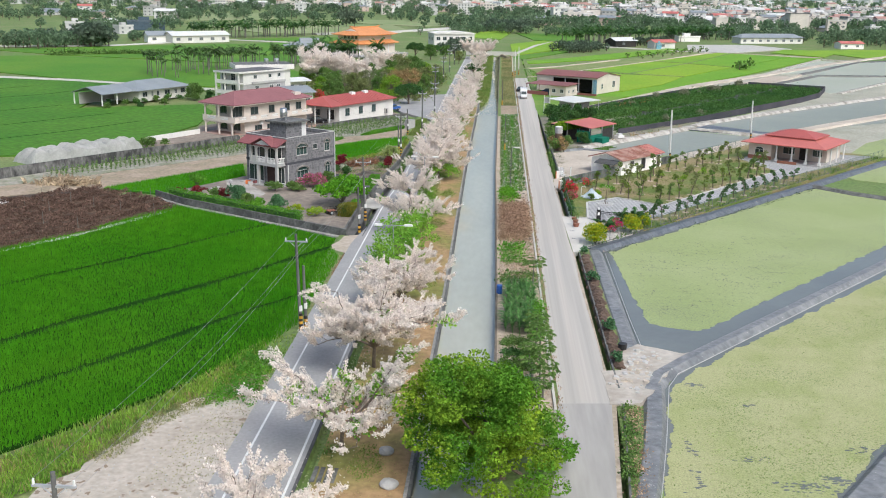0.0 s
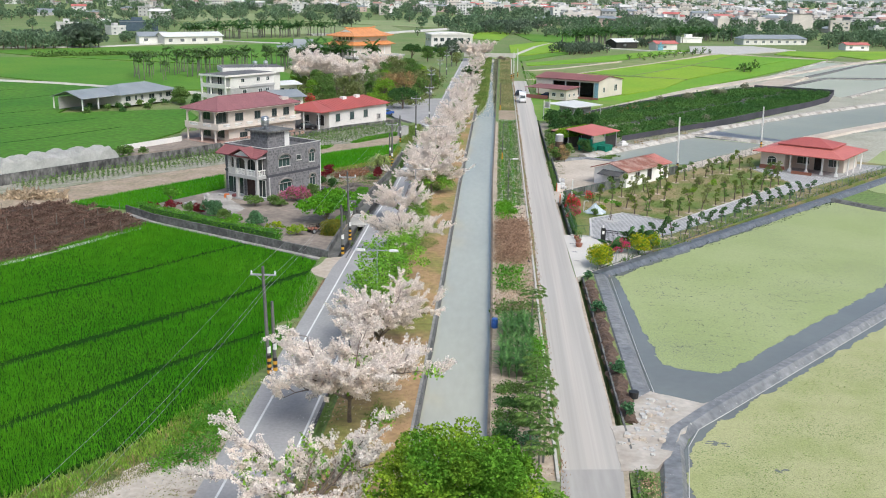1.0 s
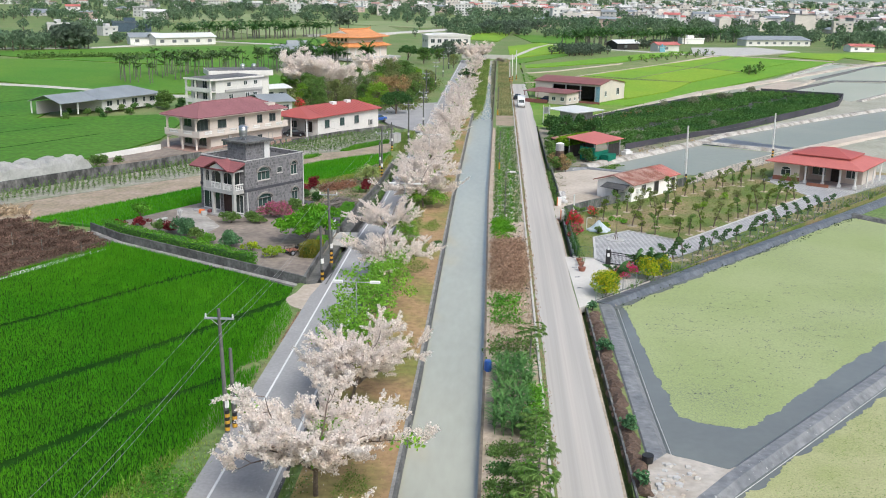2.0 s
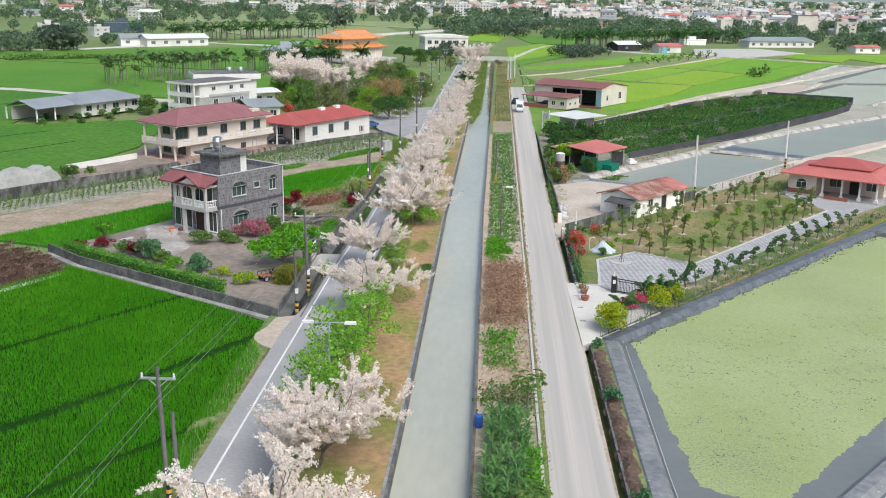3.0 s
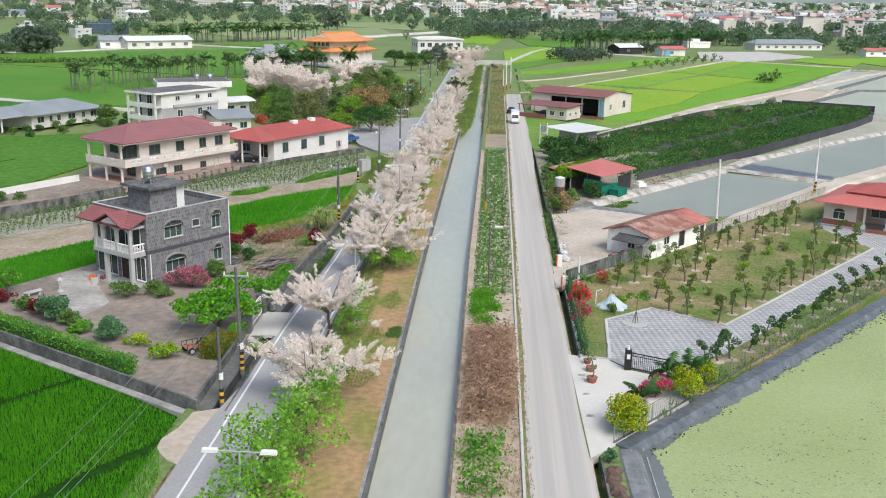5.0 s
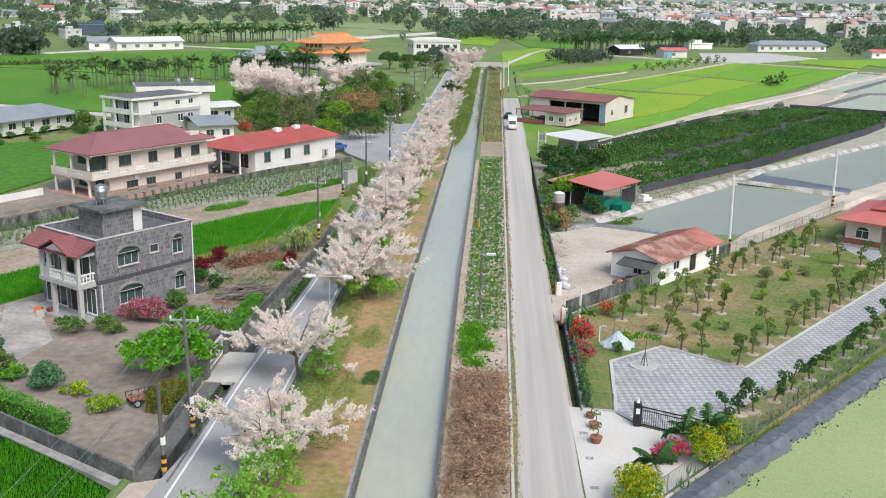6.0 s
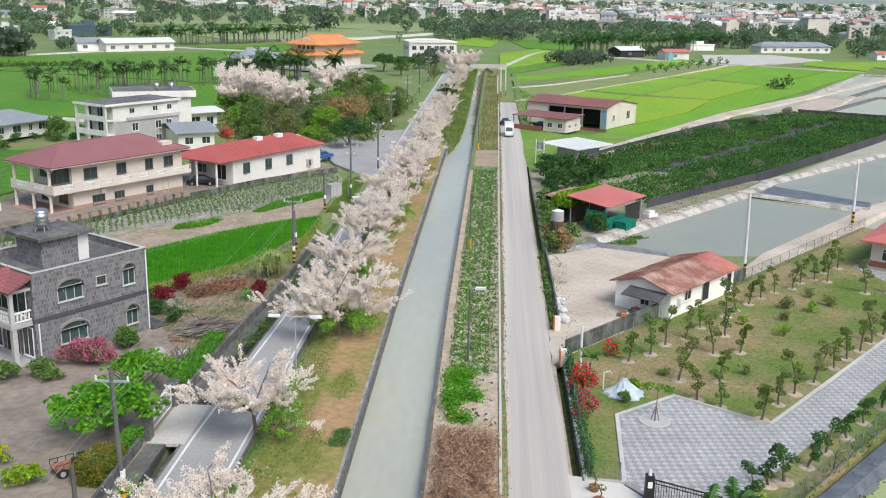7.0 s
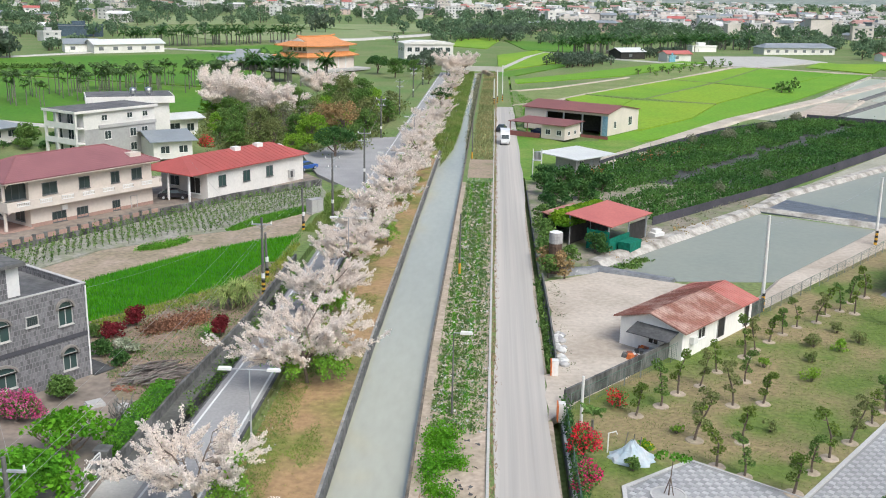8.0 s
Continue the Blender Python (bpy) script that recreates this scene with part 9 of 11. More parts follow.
for j in range(4):
    place(garden_tree(50 + j, 5 + j % 2, 2.4 + 0.22 * j, (leaf_garden, leaf_green, leaf_garden, leaf_olive)[j]), spots[j::4])
spots = [(x, y, 0.02, R.uniform(0, 360), R.uniform(0.95, 1.2)) for x, y in FR]
for j in range(2):
    t = garden_tree(60 + j, 6, 2.2, leaf_dark)
    tagged(t, "small dark trained tree in a row beside the fence", group="trained trees by the fence")
    place(t, spots[j::2])
for k, (x, y, s) in enumerate(((30.4, 160.3, 1.1), (33.2, 168.4, 1.2), (35.1, 167.7, 1.0), (37.5, 169.9, 1.1), (27.4, 163.0, 0.8), (31.8, 164.6, 0.9), (18.0, 149.6, 0.7), (24.6, 150.6, 0.8), (20.4, 153.0, 0.8), (36.4, 172.6, 0.9))):
    bush(280 + k, "lawn_shrub", "low green shrub on the worn lawn", 1.6 * s, 1.6 * s, 1.2 * s, (leaf_spring, leaf_olive)[k % 2], 0.12, 9, 12, x=x, y=y, group="shrubs on the lawn")
weeds("lawn_grass", [(10.8, 133), (12.4, 133), (13.2, 142), (18.1, 146), (24.2, 141.6), (48, 172), (44, 186), (27.8, 172), (11, 153)], 6000, 0.08, leaf_garden, "short worn lawn grass", 0.03, 0.0, 0.6)
weeds("fence_weeds", [(11.8, 115.6), (19.5, 124.7), (36, 144.7), (53.6, 165.9), (74, 190.5), (73.2, 191.1), (52.6, 166.7), (35, 145.5), (18.6, 125.3), (11.2, 116.0)], 2600, 0.5, leaf_green, "weeds along the pond fence", 0.06, 0.0)
leaves_on("fence_shrubs", [(19.0, 125.2), (19.8, 124.8), (36.1, 144.7), (53.6, 165.9), (74, 190.5), (73.2, 191.1), (52.6, 166.7), (35, 145.5)], 620, 1.1, 0.14, leaf_garden, "straggling green weeds and shrubs along the pond fence", 0.02, 26, 0.3)
leaves_on("yard_rubbish", [(10.5, 160.5), (11.6, 160.5), (11.8, 186), (10.5, 186)], 40, 0.1, 0.1, leaf_grey, "grey litter and weeds along the yard wall", 0.04, 12, 0.3)
leaves_on("dyke_creeper", [(12.7, 114.3), (52.1, 160.3), (52.5, 160.0), (13.4, 114.4)], 1100, 0.22, 0.15, leaf_creeper, "dark creeping weeds at the water's edge", -0.4)
ring_ob = thing("tree_circle", "round bed with a pale kerb and a staked sapling", "planter", 15.9, 140.6, 0.02)
part("bed", Mesh().cyl(0, 0, -0.02, 0.05, 1.0, 1.0, 24), trim_grey, ring_ob)
o = [(1.12 * math.cos(k * math.tau / 20), 1.12 * math.sin(k * math.tau / 20)) for k in range(20)]
i_ = [(1.0 * math.cos(k * math.tau / 20), 1.0 * math.sin(k * math.tau / 20)) for k in range(20)]
m = ring(o, i_, 0, 0.1)
m.v = [(x, z, y) for x, y, z in m.v]
part("kerb", m, kerb_grey, ring_ob)
part("sapling", Mesh().tube([(0, 0, 0), (0.1, 0, 2.6)], [0.05, 0.02], 6).tube([(0.3, 0, 0), (0.05, 0, 1.2)], 0.03, 4).tube([(-0.25, 0.2, 0), (0.02, 0, 1.2)], 0.03, 4), bark, ring_ob)
sp = leaf_points(rng, [(0.2, 0, 2.6, 0.35), (0.9, 0.1, 2.4, 0.4), (-0.6, 0.2, 2.6, 0.4)], 40)
part("leaves", quads("leaves", sp, rng.uniform(0.15, 0.3, len(sp)), rng), leaf_fresh, ring_ob)
ob = thing("plastic_tepee", "stakes draped with crumpled bluish plastic sheet", "plant cover", 14.3, 145.4, 0)
for k in range(3):
    part("stake", Mesh().tube([(k * 0.5 - 0.6, 0.2, 0), (k * 0.45 - 0.35, 0, 1.9 - 0.15 * k)], 0.035, 5), palm_bark, ob)
m = Mesh()
for r in range(7):
    for k in range(18):
        a = k * math.tau / 18
        q = (0.12 + 1.25 * (r / 6) ** 1.2) * (1 + 0.28 * noise.noise(Vector((math.cos(a) * 1.6, math.sin(a) * 1.6, r * 0.5))) + 0.12 * (k % 2))
        m.v.append((q * math.cos(a) * 1.1, q * math.sin(a) * 0.8, max(0.03, 1.35 * (1 - r / 6) ** 1.1 + 0.12 * noise.noise(Vector((math.cos(a) * 3, math.sin(a) * 3, r * 0.9))))))
m.f = [(r * 18 + k, r * 18 + (k + 1) % 18, r * 18 + 18 + (k + 1) % 18, r * 18 + 18 + k) for r in range(6) for k in range(18)]
part("sheet", m, blue_sheet, ob, "crumpled bluish-white plastic sheet")
part("tap_pipe", Mesh().tube([(-1.5, 0.8, 0), (-1.5, 0.8, 1.4), (-1.0, 0.9, 1.5), (-0.9, 0.9, 1.3)], 0.05, 6), trim_white, ob, "bent white water pipe")
bush(270, "green_shrub", "small green shrub before the plastic cover", 1.2, 1.2, 1.1, leaf_green, 0.12, 9, x=14.1, y=143.7)
bush(71, "bougainvillea", "scarlet flowering shrub behind the lane fence", 1.9, 3.6, 2.9, leaf_green, 0.17, 22, 20, scarlet, 0.72, 11.1, 144.6)
bush(72, "bougainvillea", "scarlet flowering shrub behind the lane fence", 1.7, 3.0, 2.0, leaf_green, 0.17, 18, 20, magenta, 0.65, 11.0, 140.8)
bush(73, "bougainvillea", "crimson flowering shrub beside the garden wall", 1.8, 1.8, 1.4, leaf_green, 0.15, 10, 20, scarlet, 0.7, 14.4, 153.7)
bush(74, "bougainvillea", "bright magenta flowering shrub by the forecourt", 2.4, 2.2, 1.9, leaf_green, 0.17, 14, 20, magenta, 0.75, 15.0, 123.6)
bush(75, "golden_shrub", "golden yellow-green shrub by the forecourt", 3.6, 4.4, 2.5, leaf_lime, 0.15, 26, 20, yellow_leaf, 0.6, 12.2, 117.6, group="golden shrubs by the forecourt")
bush(76, "golden_shrub", "golden yellow-green shrub by the forecourt", 3.2, 3.4, 2.4, leaf_lime, 0.14, 22, 20, yellow_leaf, 0.65, 17.4, 123.8, group="golden shrubs by the forecourt")
bush(77, "golden_shrub", "golden yellow-green shrub by the forecourt", 2.4, 2.2, 2.0, leaf_lime, 0.16, 12, 20, yellow_leaf, 0.6, 19.4, 126.4, group="golden shrubs by the forecourt")
bush(78, "golden_shrub", "golden shrub beside the paving", 1.2, 1.2, 1.1, leaf_fresh, 0.14, 9, 20, yellow_leaf, 0.4, 15.4, 146.2)
place(palm(80, "garden_palm", "small cycad palm beside the gate", 0.5, 0.14, 14, 1.3, leaf_dark, "small palms by the gate", False, 0.5, 0.35, 22), [(13.6, 120.6, 0, 0, 1.25), (18.2, 126.4, 0, 60, 1.2), (16.3, 125.4, 0, 30, 1.25)])
place(palm(81, "fan_palm", "young palm with drooping green leaves", 2.4, 0.16, 11, 1.7, leaf_green, "", False, 0.8, 0.5, 20), [(11.9, 148.0, 0, 0, 0.62)])
for x, y in ((9.9, 119.6), (9.95, 123.6), (9.9, 127.4)):
    ob = thing("drain_grate", "small dark steel drain grate in the forecourt", "drain grate", x, y, 0.03, 0, "drain grates of the forecourt")
    part("grate_frame", Mesh().box(-0.3, -0.2, -0.02, 0.3, -0.16, 0.012).box(-0.3, 0.16, -0.02, 0.3, 0.2, 0.012).box(-0.3, -0.16, -0.02, -0.26, 0.16, 0.012).box(0.26, -0.16, -0.02, 0.3, 0.16, 0.012), zinc, ob)
    for k in range(6):
        part("bar", Mesh().box(-0.24 + k * 0.086, -0.16, -0.02, -0.2 + k * 0.086, 0.16, 0.008), dark_conc, ob)
for x, y, s in ((10.6, 130.0, 0.8), (10.7, 128.3, 0.9), (10.6, 126.0, 1.0)):
    ob = thing("potted_bonsai", "small bonsai tree in a brown pot", "potted plant", x, y, 0.03, R.uniform(0, 360), "potted trees on the forecourt")
    part("pot", Mesh().cyl(0, 0, 0, 0.45 * s, 0.3 * s, 0.45 * s, 12), terracotta, ob)
    part("trunk", Mesh().tube([(0, 0, 0.4 * s), (0.15, 0, 0.8 * s), (0.0, 0.1, 1.3 * s)], [0.06, 0.05, 0.03], 5), bark, ob)
    bp = leaf_points(rng, [(0.2, 0, 1.2 * s, 0.25), (-0.3, 0.1, 1.0 * s, 0.22), (0.0, -0.3, 1.4 * s, 0.25)], 40)
    part("crown", quads("crown", bp, rng.uniform(0.1, 0.18, len(bp)), rng), leaf_green, ob)
for x, y, h, m_ in ((9.75, 159.6, 1.3, orange), (9.75, 150.9, 1.4, trim_white)):
    ob = thing("gate_pier", "small gate pier with an orange steel leaf folded back", "gate post", x + 0.3, y, 0, group="gate piers of the gravel yard")
    part("pier", Mesh().box(-0.25, -0.3, 0, 0.25, 0.3, h), trim_white, ob)
    part("gate_leaf", Mesh().box(-0.36, -0.5, 0.1, -0.28, 0.5, h - 0.05), orange, ob, "orange painted steel leaf")
ob = plain("white_post", Mesh().tube([(0, 0, 0), (0, 0, 3.6)], [0.12, 0.1], 8), white_pole, "white concrete post by the gravel yard", "post", 11.4, 150.6, 0)
heap = thing("sack_heap", "heap of dirty white sacks beside the drain", "sacks", 10.85, 163.0, 0.02)
for k in range(30):
    x, y, q = R.uniform(-0.35, 0.35), R.uniform(-1.5, 7.5), R.uniform(0.22, 0.42)
    part("sack", Mesh().cyl(x, y, 0, q * 0.5, q * 1.1, q * 1.15, 8).cyl(x, y, q * 0.5, q * 0.95, q * 1.15, q * 0.5, 8), (tarp, trim_grey)[k % 2], heap)
run_wall("lane_wall", [(10.25, 161.2), (10.3, 172), (10.2, 186)], 0.15, -0.4, 0.9, old_conc, "broken grey wall beside the lane", None)
heap = thing("rubble_heap", "heap of junk and rubble before the hut", "rubble", 17.5, 165.0, 0.03, 51)
for k in range(26):
    x, y, q = R.uniform(-1.5, 1.5), R.uniform(-0.6, 0.6), R.uniform(0.15, 0.3)
    part("chunk", Mesh().cyl(x, y, 0, q * R.uniform(0.8, 1.6), q * 1.3, q, 5), (old_conc, trim_grey, terracotta, tarp, orange)[k % 5], heap)

# ---- the yard of the grey house ----
hedge("yard_hedge", "clipped green hedge along the yard wall", [(-25.4, 123.8), (-44.4, 135.4), (-47.5, 138.0)], 1.3, 1.35, leaf_fresh, 91, 0.13, 240)
hedge("yard_hedge", "clipped olive-green hedge block beside the ditch wall", [(-20.2, 127.6), (-19.9, 131.0)], 1.9, 1.4, olive_leaf, 92, 0.12, 520)
hedge("yard_hedge", "clipped green hedge beside the gate post", [(-19.5, 131.4), (-19.4, 134.2)], 0.9, 1.2, leaf_fresh, 192, 0.13, 260)
hedge("yard_hedge", "bright green hedge along the roadside wall", [(-19.3, 142.2), (-19.1, 152.6)], 1.3, 1.3, leaf_fresh, 93, 0.13, 380)
ft = leafy_tree(94, "frangipani", "low spreading tree with large glossy green leaves", 3.4, 4.6, leaf_bright, 0.25, 110, 12, 0.2, z0=0.6, aspect=1.6, r=(0.09, 0.16), apart=True)
ft.matrix_basis = pose(-21.6, 134.8, 0)
f2 = leafy_tree(95, "frangipani", "low spreading tree with large glossy green leaves", 3.2, 3.3, leaf_bright, 0.25, 64, 12, 0.2, z0=0.6, aspect=1.6, r=(0.10, 0.17), apart=True)
f2.matrix_basis = pose(-21.9, 142.0, 0)
bush(96, "bougainvillea", "pink and magenta flowering shrub beside the house", 6.4, 2.6, 2.3, leaf_green, 0.17, 34, 22, mat("pink_flowers", (0.62, 0.16, 0.33), (0.55, 0.07, 0.22), bump=0, island=0.35, big=0.8, through=0.3), 0.72, -28.0, 147.4)
bush(97, "green_shrub", "green shrub against the house wall", 2.6, 2.2, 1.9, leaf_green, 0.14, 14, x=-26.4, y=151.2)
for k, (x, y, w, h, lf) in enumerate(((-24.3, 127.9, 2.5, 1.15, gold_green), (-27.4, 130.4, 2.3, 0.8, gold_green), (-37.0, 136.2, 3.0, 1.9, leaf_blue), (-33.2, 132.6, 1.8, 1.1, leaf_fresh), (-30.0, 131.8, 2.4, 1.7, leaf_blue), (-44.0, 140.6, 2.2, 1.0, leaf_red), (-41.0, 138.2, 2.0, 1.1, leaf_green),
                                      (-39.2, 137.4, 1.6, 1.2, leaf_red), (-35.2, 134.8, 1.6, 1.2, leaf_green), (-46.4, 139.4, 1.8, 0.9, leaf_red), (-33.4, 143.4, 2.4, 1.3, leaf_green), (-31.0, 144.6, 2.2, 1.2, leaf_green), (-29.6, 143.6, 1.8, 0.8, leaf_green))):
    bush(100 + k, "yard_shrub", "ornamental shrub in the house yard", w * 1.45, w * 1.3, h * 1.3, lf, 0.16, 16, x=x, y=y, group="shrubs of the yard")
rt = leafy_tree(115, "round_tree", "small rounded tree at the yard corner", 2.6, 1.6, leaf_fresh, 0.2, 14, 18, 0.07, z0=0.5)
rt.matrix_basis = pose(-45.2, 143.6, 0)
for k, (x, y, w, h, lf) in enumerate(((-27.8, 164.6, 3.4, 1.5, leaf_red), (-26.9, 167.6, 1.7, 2.2, leaf_red), (-18.6, 165.4, 1.6, 2.2, leaf_red), (-26.9, 160.0, 2.0, 1.5, leaf_dark), (-24.6, 157.8, 1.8, 1.5, leaf_dark), (-25.4, 160.9, 3.0, 1.3, leaf_silver), (-29.4, 164.2, 2.0, 1.2, leaf_green))):
    bush(130 + k, "plot_shrub", "ornamental shrub in the weedy plot", w, w, h, lf, 0.15, 16, x=x, y=y, group="shrubs behind the house")


def sword_plant(seed, n, length, leaf, stems=1):
    """A tuft of long arching sword-shaped leaves on short stems."""
    g = np.random.default_rng(seed)
    ob = thing("sword_plant", "tuft of long arching striped sword-shaped leaves", "plant", group="sword-leaved plants by the road wall")
    m, w = Mesh(), Mesh()
    for s in range(stems):
        q = Vector((g.normal() * 0.5 * (stems > 1), g.normal() * 0.7 * (stems > 1), 0))
        top = q * 1.5 + Vector((0, 0, 0.35 + (0.5 + g.uniform(0, 1.2)) * (stems > 1)))
        w.tube([q + Vector((0, 0, -0.1)), top], [0.09, 0.07], 6)
        for k in range(n):
            a, up = g.uniform(0, math.tau), g.uniform(0.3, 2.2)
            d = Vector((math.cos(a), math.sin(a), up)).normalized()
            side = Vector((-math.sin(a), math.cos(a), 0)) * 0.055
            p, L = [], length * g.uniform(0.7, 1.1)
            for i in range(5):
                p.append(top + d * (L * i / 4))
                d = (d - Vector((0, 0, 0.28))).normalized()
            for i in range(4):
                u, v = side * (1 - 0.2 * i), side * (0.8 - 0.2 * i)
                m.add([p[i] - u, p[i] + u, p[i + 1] + v, p[i + 1] - v], [(0, 1, 2, 3)])
    part("stem", w, bark, ob)
    part("leaves", m, leaf, ob)
    return ob


sword_plant(1, 50, 2.0, leaf_stripe, 9).matrix_basis = pose(-19.2, 173.4, 0)
sword_plant(2, 60, 1.5, leaf_fresh).matrix_basis = pose(-19.6, 165.4, 0)
PLOT = [(-25.2, 157.2), (-22.4, 152.5), (-18.9, 153), (-18.2, 172), (-18.0, 188), (-20.0, 188), (-22.4, 179.8), (-31.0, 167.8), (-30.0, 165.8)]
weeds("plot_weeds", PLOT, 500, 0.2, leaf_dry, "dry weeds of the garden plot", 0.04, 0.02, 0.7)
leaves_on("plot_litter", PLOT, 260, 0.08, 0.13, mat("grey_litter", (0.30, 0.25, 0.21), (0.21, 0.17, 0.14), bump=0, island=0.35), "scattered dry twigs and litter", 0.03, 10, 0.5)
leaves_on("plot_greens", PLOT, 330, 0.22, 0.12, leaf_green, "low green weeds of the garden plot", 0.03, 16, 0.4)
leaves_on("plot_heap", [(-25.6, 165.8), (-24.6, 165.2), (-21.0, 169.4), (-21.6, 170.4)], 130, 0.9, 0.18, leaf_heap, "heap of rust-brown cut foliage", 0.03, 40, 0.4)
weeds("plot_edge_grass", [(-31.0, 167.8), (-22.4, 179.8), (-19.4, 184), (-18.5, 198), (-17.9, 198), (-18.0, 180), (-21.0, 177.6), (-29.6, 166.6)], 2600, 0.5, mat("yellow_edge_grass", (0.34, 0.36, 0.06), (0.20, 0.30, 0.04), bump=0, island=0.35, big=0.3, through=0.3), "yellow-green grass at the edge of the rice", 0.04, 0.0, 0.4)
leaves_on("ditch_plants", [(-17.6, 150), (-16.6, 150), (-15.9, 160), (-15.8, 190), (-16.6, 190), (-16.7, 160)], 120, 1.0, 0.15, leaf_green, "weeds growing in the roadside ditch", -0.5, 30, 0.2)
leaves_on("ditch_plants", [(-17.1, 116), (-16.5, 116), (-16.5, 133), (-17.1, 133)], 9, 0.5, 0.14, leaf_green, "weeds growing in the roadside ditch", -0.8, 24, 0.16)
heap = thing("branch_heap", "heap of cut grey branches", "branches", -20.9, 155.8, 0.05)
for k in range(150):
    a, x, y = R.uniform(-0.6, 0.6) + 0.4, R.uniform(-2.0, 2.0), R.uniform(-1.9, 1.9)
    z = R.uniform(0.05, 1.1) * max(0.1, 1 - abs(x) / 2.6 - abs(y) / 5)
    ln = R.uniform(0.6, 1.3)
    part("branch", Mesh().tube([(x - math.cos(a) * ln, y - math.sin(a) * ln, z), (x, y, z + R.uniform(0, 0.2)), (x + math.cos(a + 0.3) * ln, y + math.sin(a + 0.3) * ln, z + R.uniform(-0.05, 0.25))], [0.075, 0.06, 0.035], 5), (heap_wood, palm_bark)[k % 3 == 0], heap)
pile = thing("timber_pile", "upright bundle of grey poles beside the hedge", "timber", -20.7, 147.6, 0)
for k in range(26):
    part("pole", Mesh().tube([(R.uniform(-0.5, 0.5), R.uniform(-1.6, 1.6), 0), (R.uniform(-0.6, 0.6), R.uniform(-1.7, 1.7), R.uniform(0.9, 1.7))], [0.06, 0.045], 5), (palm_bark, old_conc)[k % 2], pile)
for k, (x, y, w, d, h) in enumerate(((-20.2, 149.0, 0.9, 1.6, 0.5), (-19.9, 147.2, 0.8, 1.2, 0.6), (-23.6, 150.2, 1.3, 0.8, 0.25), (-21.2, 149.6, 0.7, 0.7, 0.4))):
    plain("stone_slab", Mesh().box(-w / 2, -d / 2, 0, w / 2, d / 2, h).box(-w / 2 + 0.06, -d / 2 + 0.1, h, w / 2 - 0.1, d / 2 - 0.06, h + 0.14), (trim_grey, kerb_grey)[k % 2], "pale stone slab stacked in the yard", "stone", x, y, 0, 20 * k, "stone slabs in the yard")
heap = thing("brick_heap", "small heap of broken red bricks", "bricks", -22.6, 153.3, 0.02)
for k in range(24):
    x, y = R.uniform(-0.8, 0.8), R.uniform(-0.5, 0.5)
    b = part("brick", Mesh().box(-0.12, -0.06, 0, 0.12, 0.06, 0.07), terracotta, heap)
    b.matrix_basis = pose(x, y, R.uniform(0, 0.15), R.uniform(-20, 20), R.uniform(-20, 20), R.uniform(0, 180))
ob = thing("farm_cart", "low brown farm cart with dark rails in the yard", "cart", -22.0, 129.6, 0, 42)
part("bed", Mesh().box(-1.1, -0.6, 0.5, 1.1, 0.6, 0.58), terracotta, ob, "rusty brown bed")
part("engine", Mesh().box(0.5, -0.35, 0.58, 1.0, 0.35, 1.0), black, ob)
part("seat", Mesh().box(0.1, -0.25, 0.58, 0.45, 0.25, 0.8), black, ob)
for s in (-0.58, 0.58):
    part("side_rail", Mesh().tube([(-1.1, s, 0.9), (0.4, s, 0.9)], 0.03, 5), black, ob)
    for x in (-1.08, -0.6, -0.1, 0.38):
        part("stake", Mesh().tube([(x, s, 0.55), (x, s, 0.9)], 0.025, 5), black, ob)
part("handle", Mesh().tube([(1.0, -0.3, 0.8), (1.7, -0.35, 1.05), (1.7, 0.35, 1.05), (1.0, 0.3, 0.8)], 0.03, 5), zinc, ob)
part("frame", Mesh().tube([(-1.1, -0.4, 0.45), (1.1, -0.4, 0.45)], 0.05, 5).tube([(-1.1, 0.4, 0.45), (1.1, 0.4, 0.45)], 0.05, 5), black, ob)
for a in (-0.7, 0.75):
    for s in (-0.62, 0.62):
        wheel(ob, a, s, 0.3, 0.16)
for k, (x, y) in enumerate(((-38.6, 148.6), (-38.0, 147.6), (-37.4, 148.6))):
    ob = plain("crate", Mesh().box(-0.35, -0.25, 0, 0.35, 0.25, 0.5).box(-0.3, -0.2, 0.5, 0.3, 0.2, 0.56), (orange, trim_grey, red_tile)[k], "plastic crate stacked beside the porch", "crate", x, y, 0, 30 * k, "crates by the porch")
structure("porch_apron", Mesh().prism(shaken([(-42.8, 150.6), (-40.4, 152.0), (-34.2, 141.6), (-35.0, 137.0), (-38.4, 139.6)], 0.9, 0.12, 51), -0.3, 0.012), mat("pale_stained_slab", (0.42, 0.39, 0.35), (0.28, 0.26, 0.235), big=0.35, fine=2, amount=0.2), "paler stained concrete before the porch", "pavement")
plain("stone_bench", Mesh().box(-0.9, -0.25, 0.35, 0.9, 0.25, 0.5).box(-0.7, -0.2, 0, -0.5, 0.2, 0.35).box(0.5, -0.2, 0, 0.7, 0.2, 0.35), trim_grey, "pale stone bench in the yard", "bench", -42.2, 142.8, 0, 60)
plain("stone_lantern", Mesh().cyl(0, 0, 0, 0.2, 0.35, 0.3, 8).cyl(0, 0, 0.2, 0.9, 0.14, 0.14, 8).cyl(0, 0, 0.9, 1.2, 0.3, 0.3, 8).cyl(0, 0, 1.2, 1.5, 0.4, 0.05, 8), trim_grey, "small pale stone lantern in the yard", "lantern", -40.2, 144.4, 0)

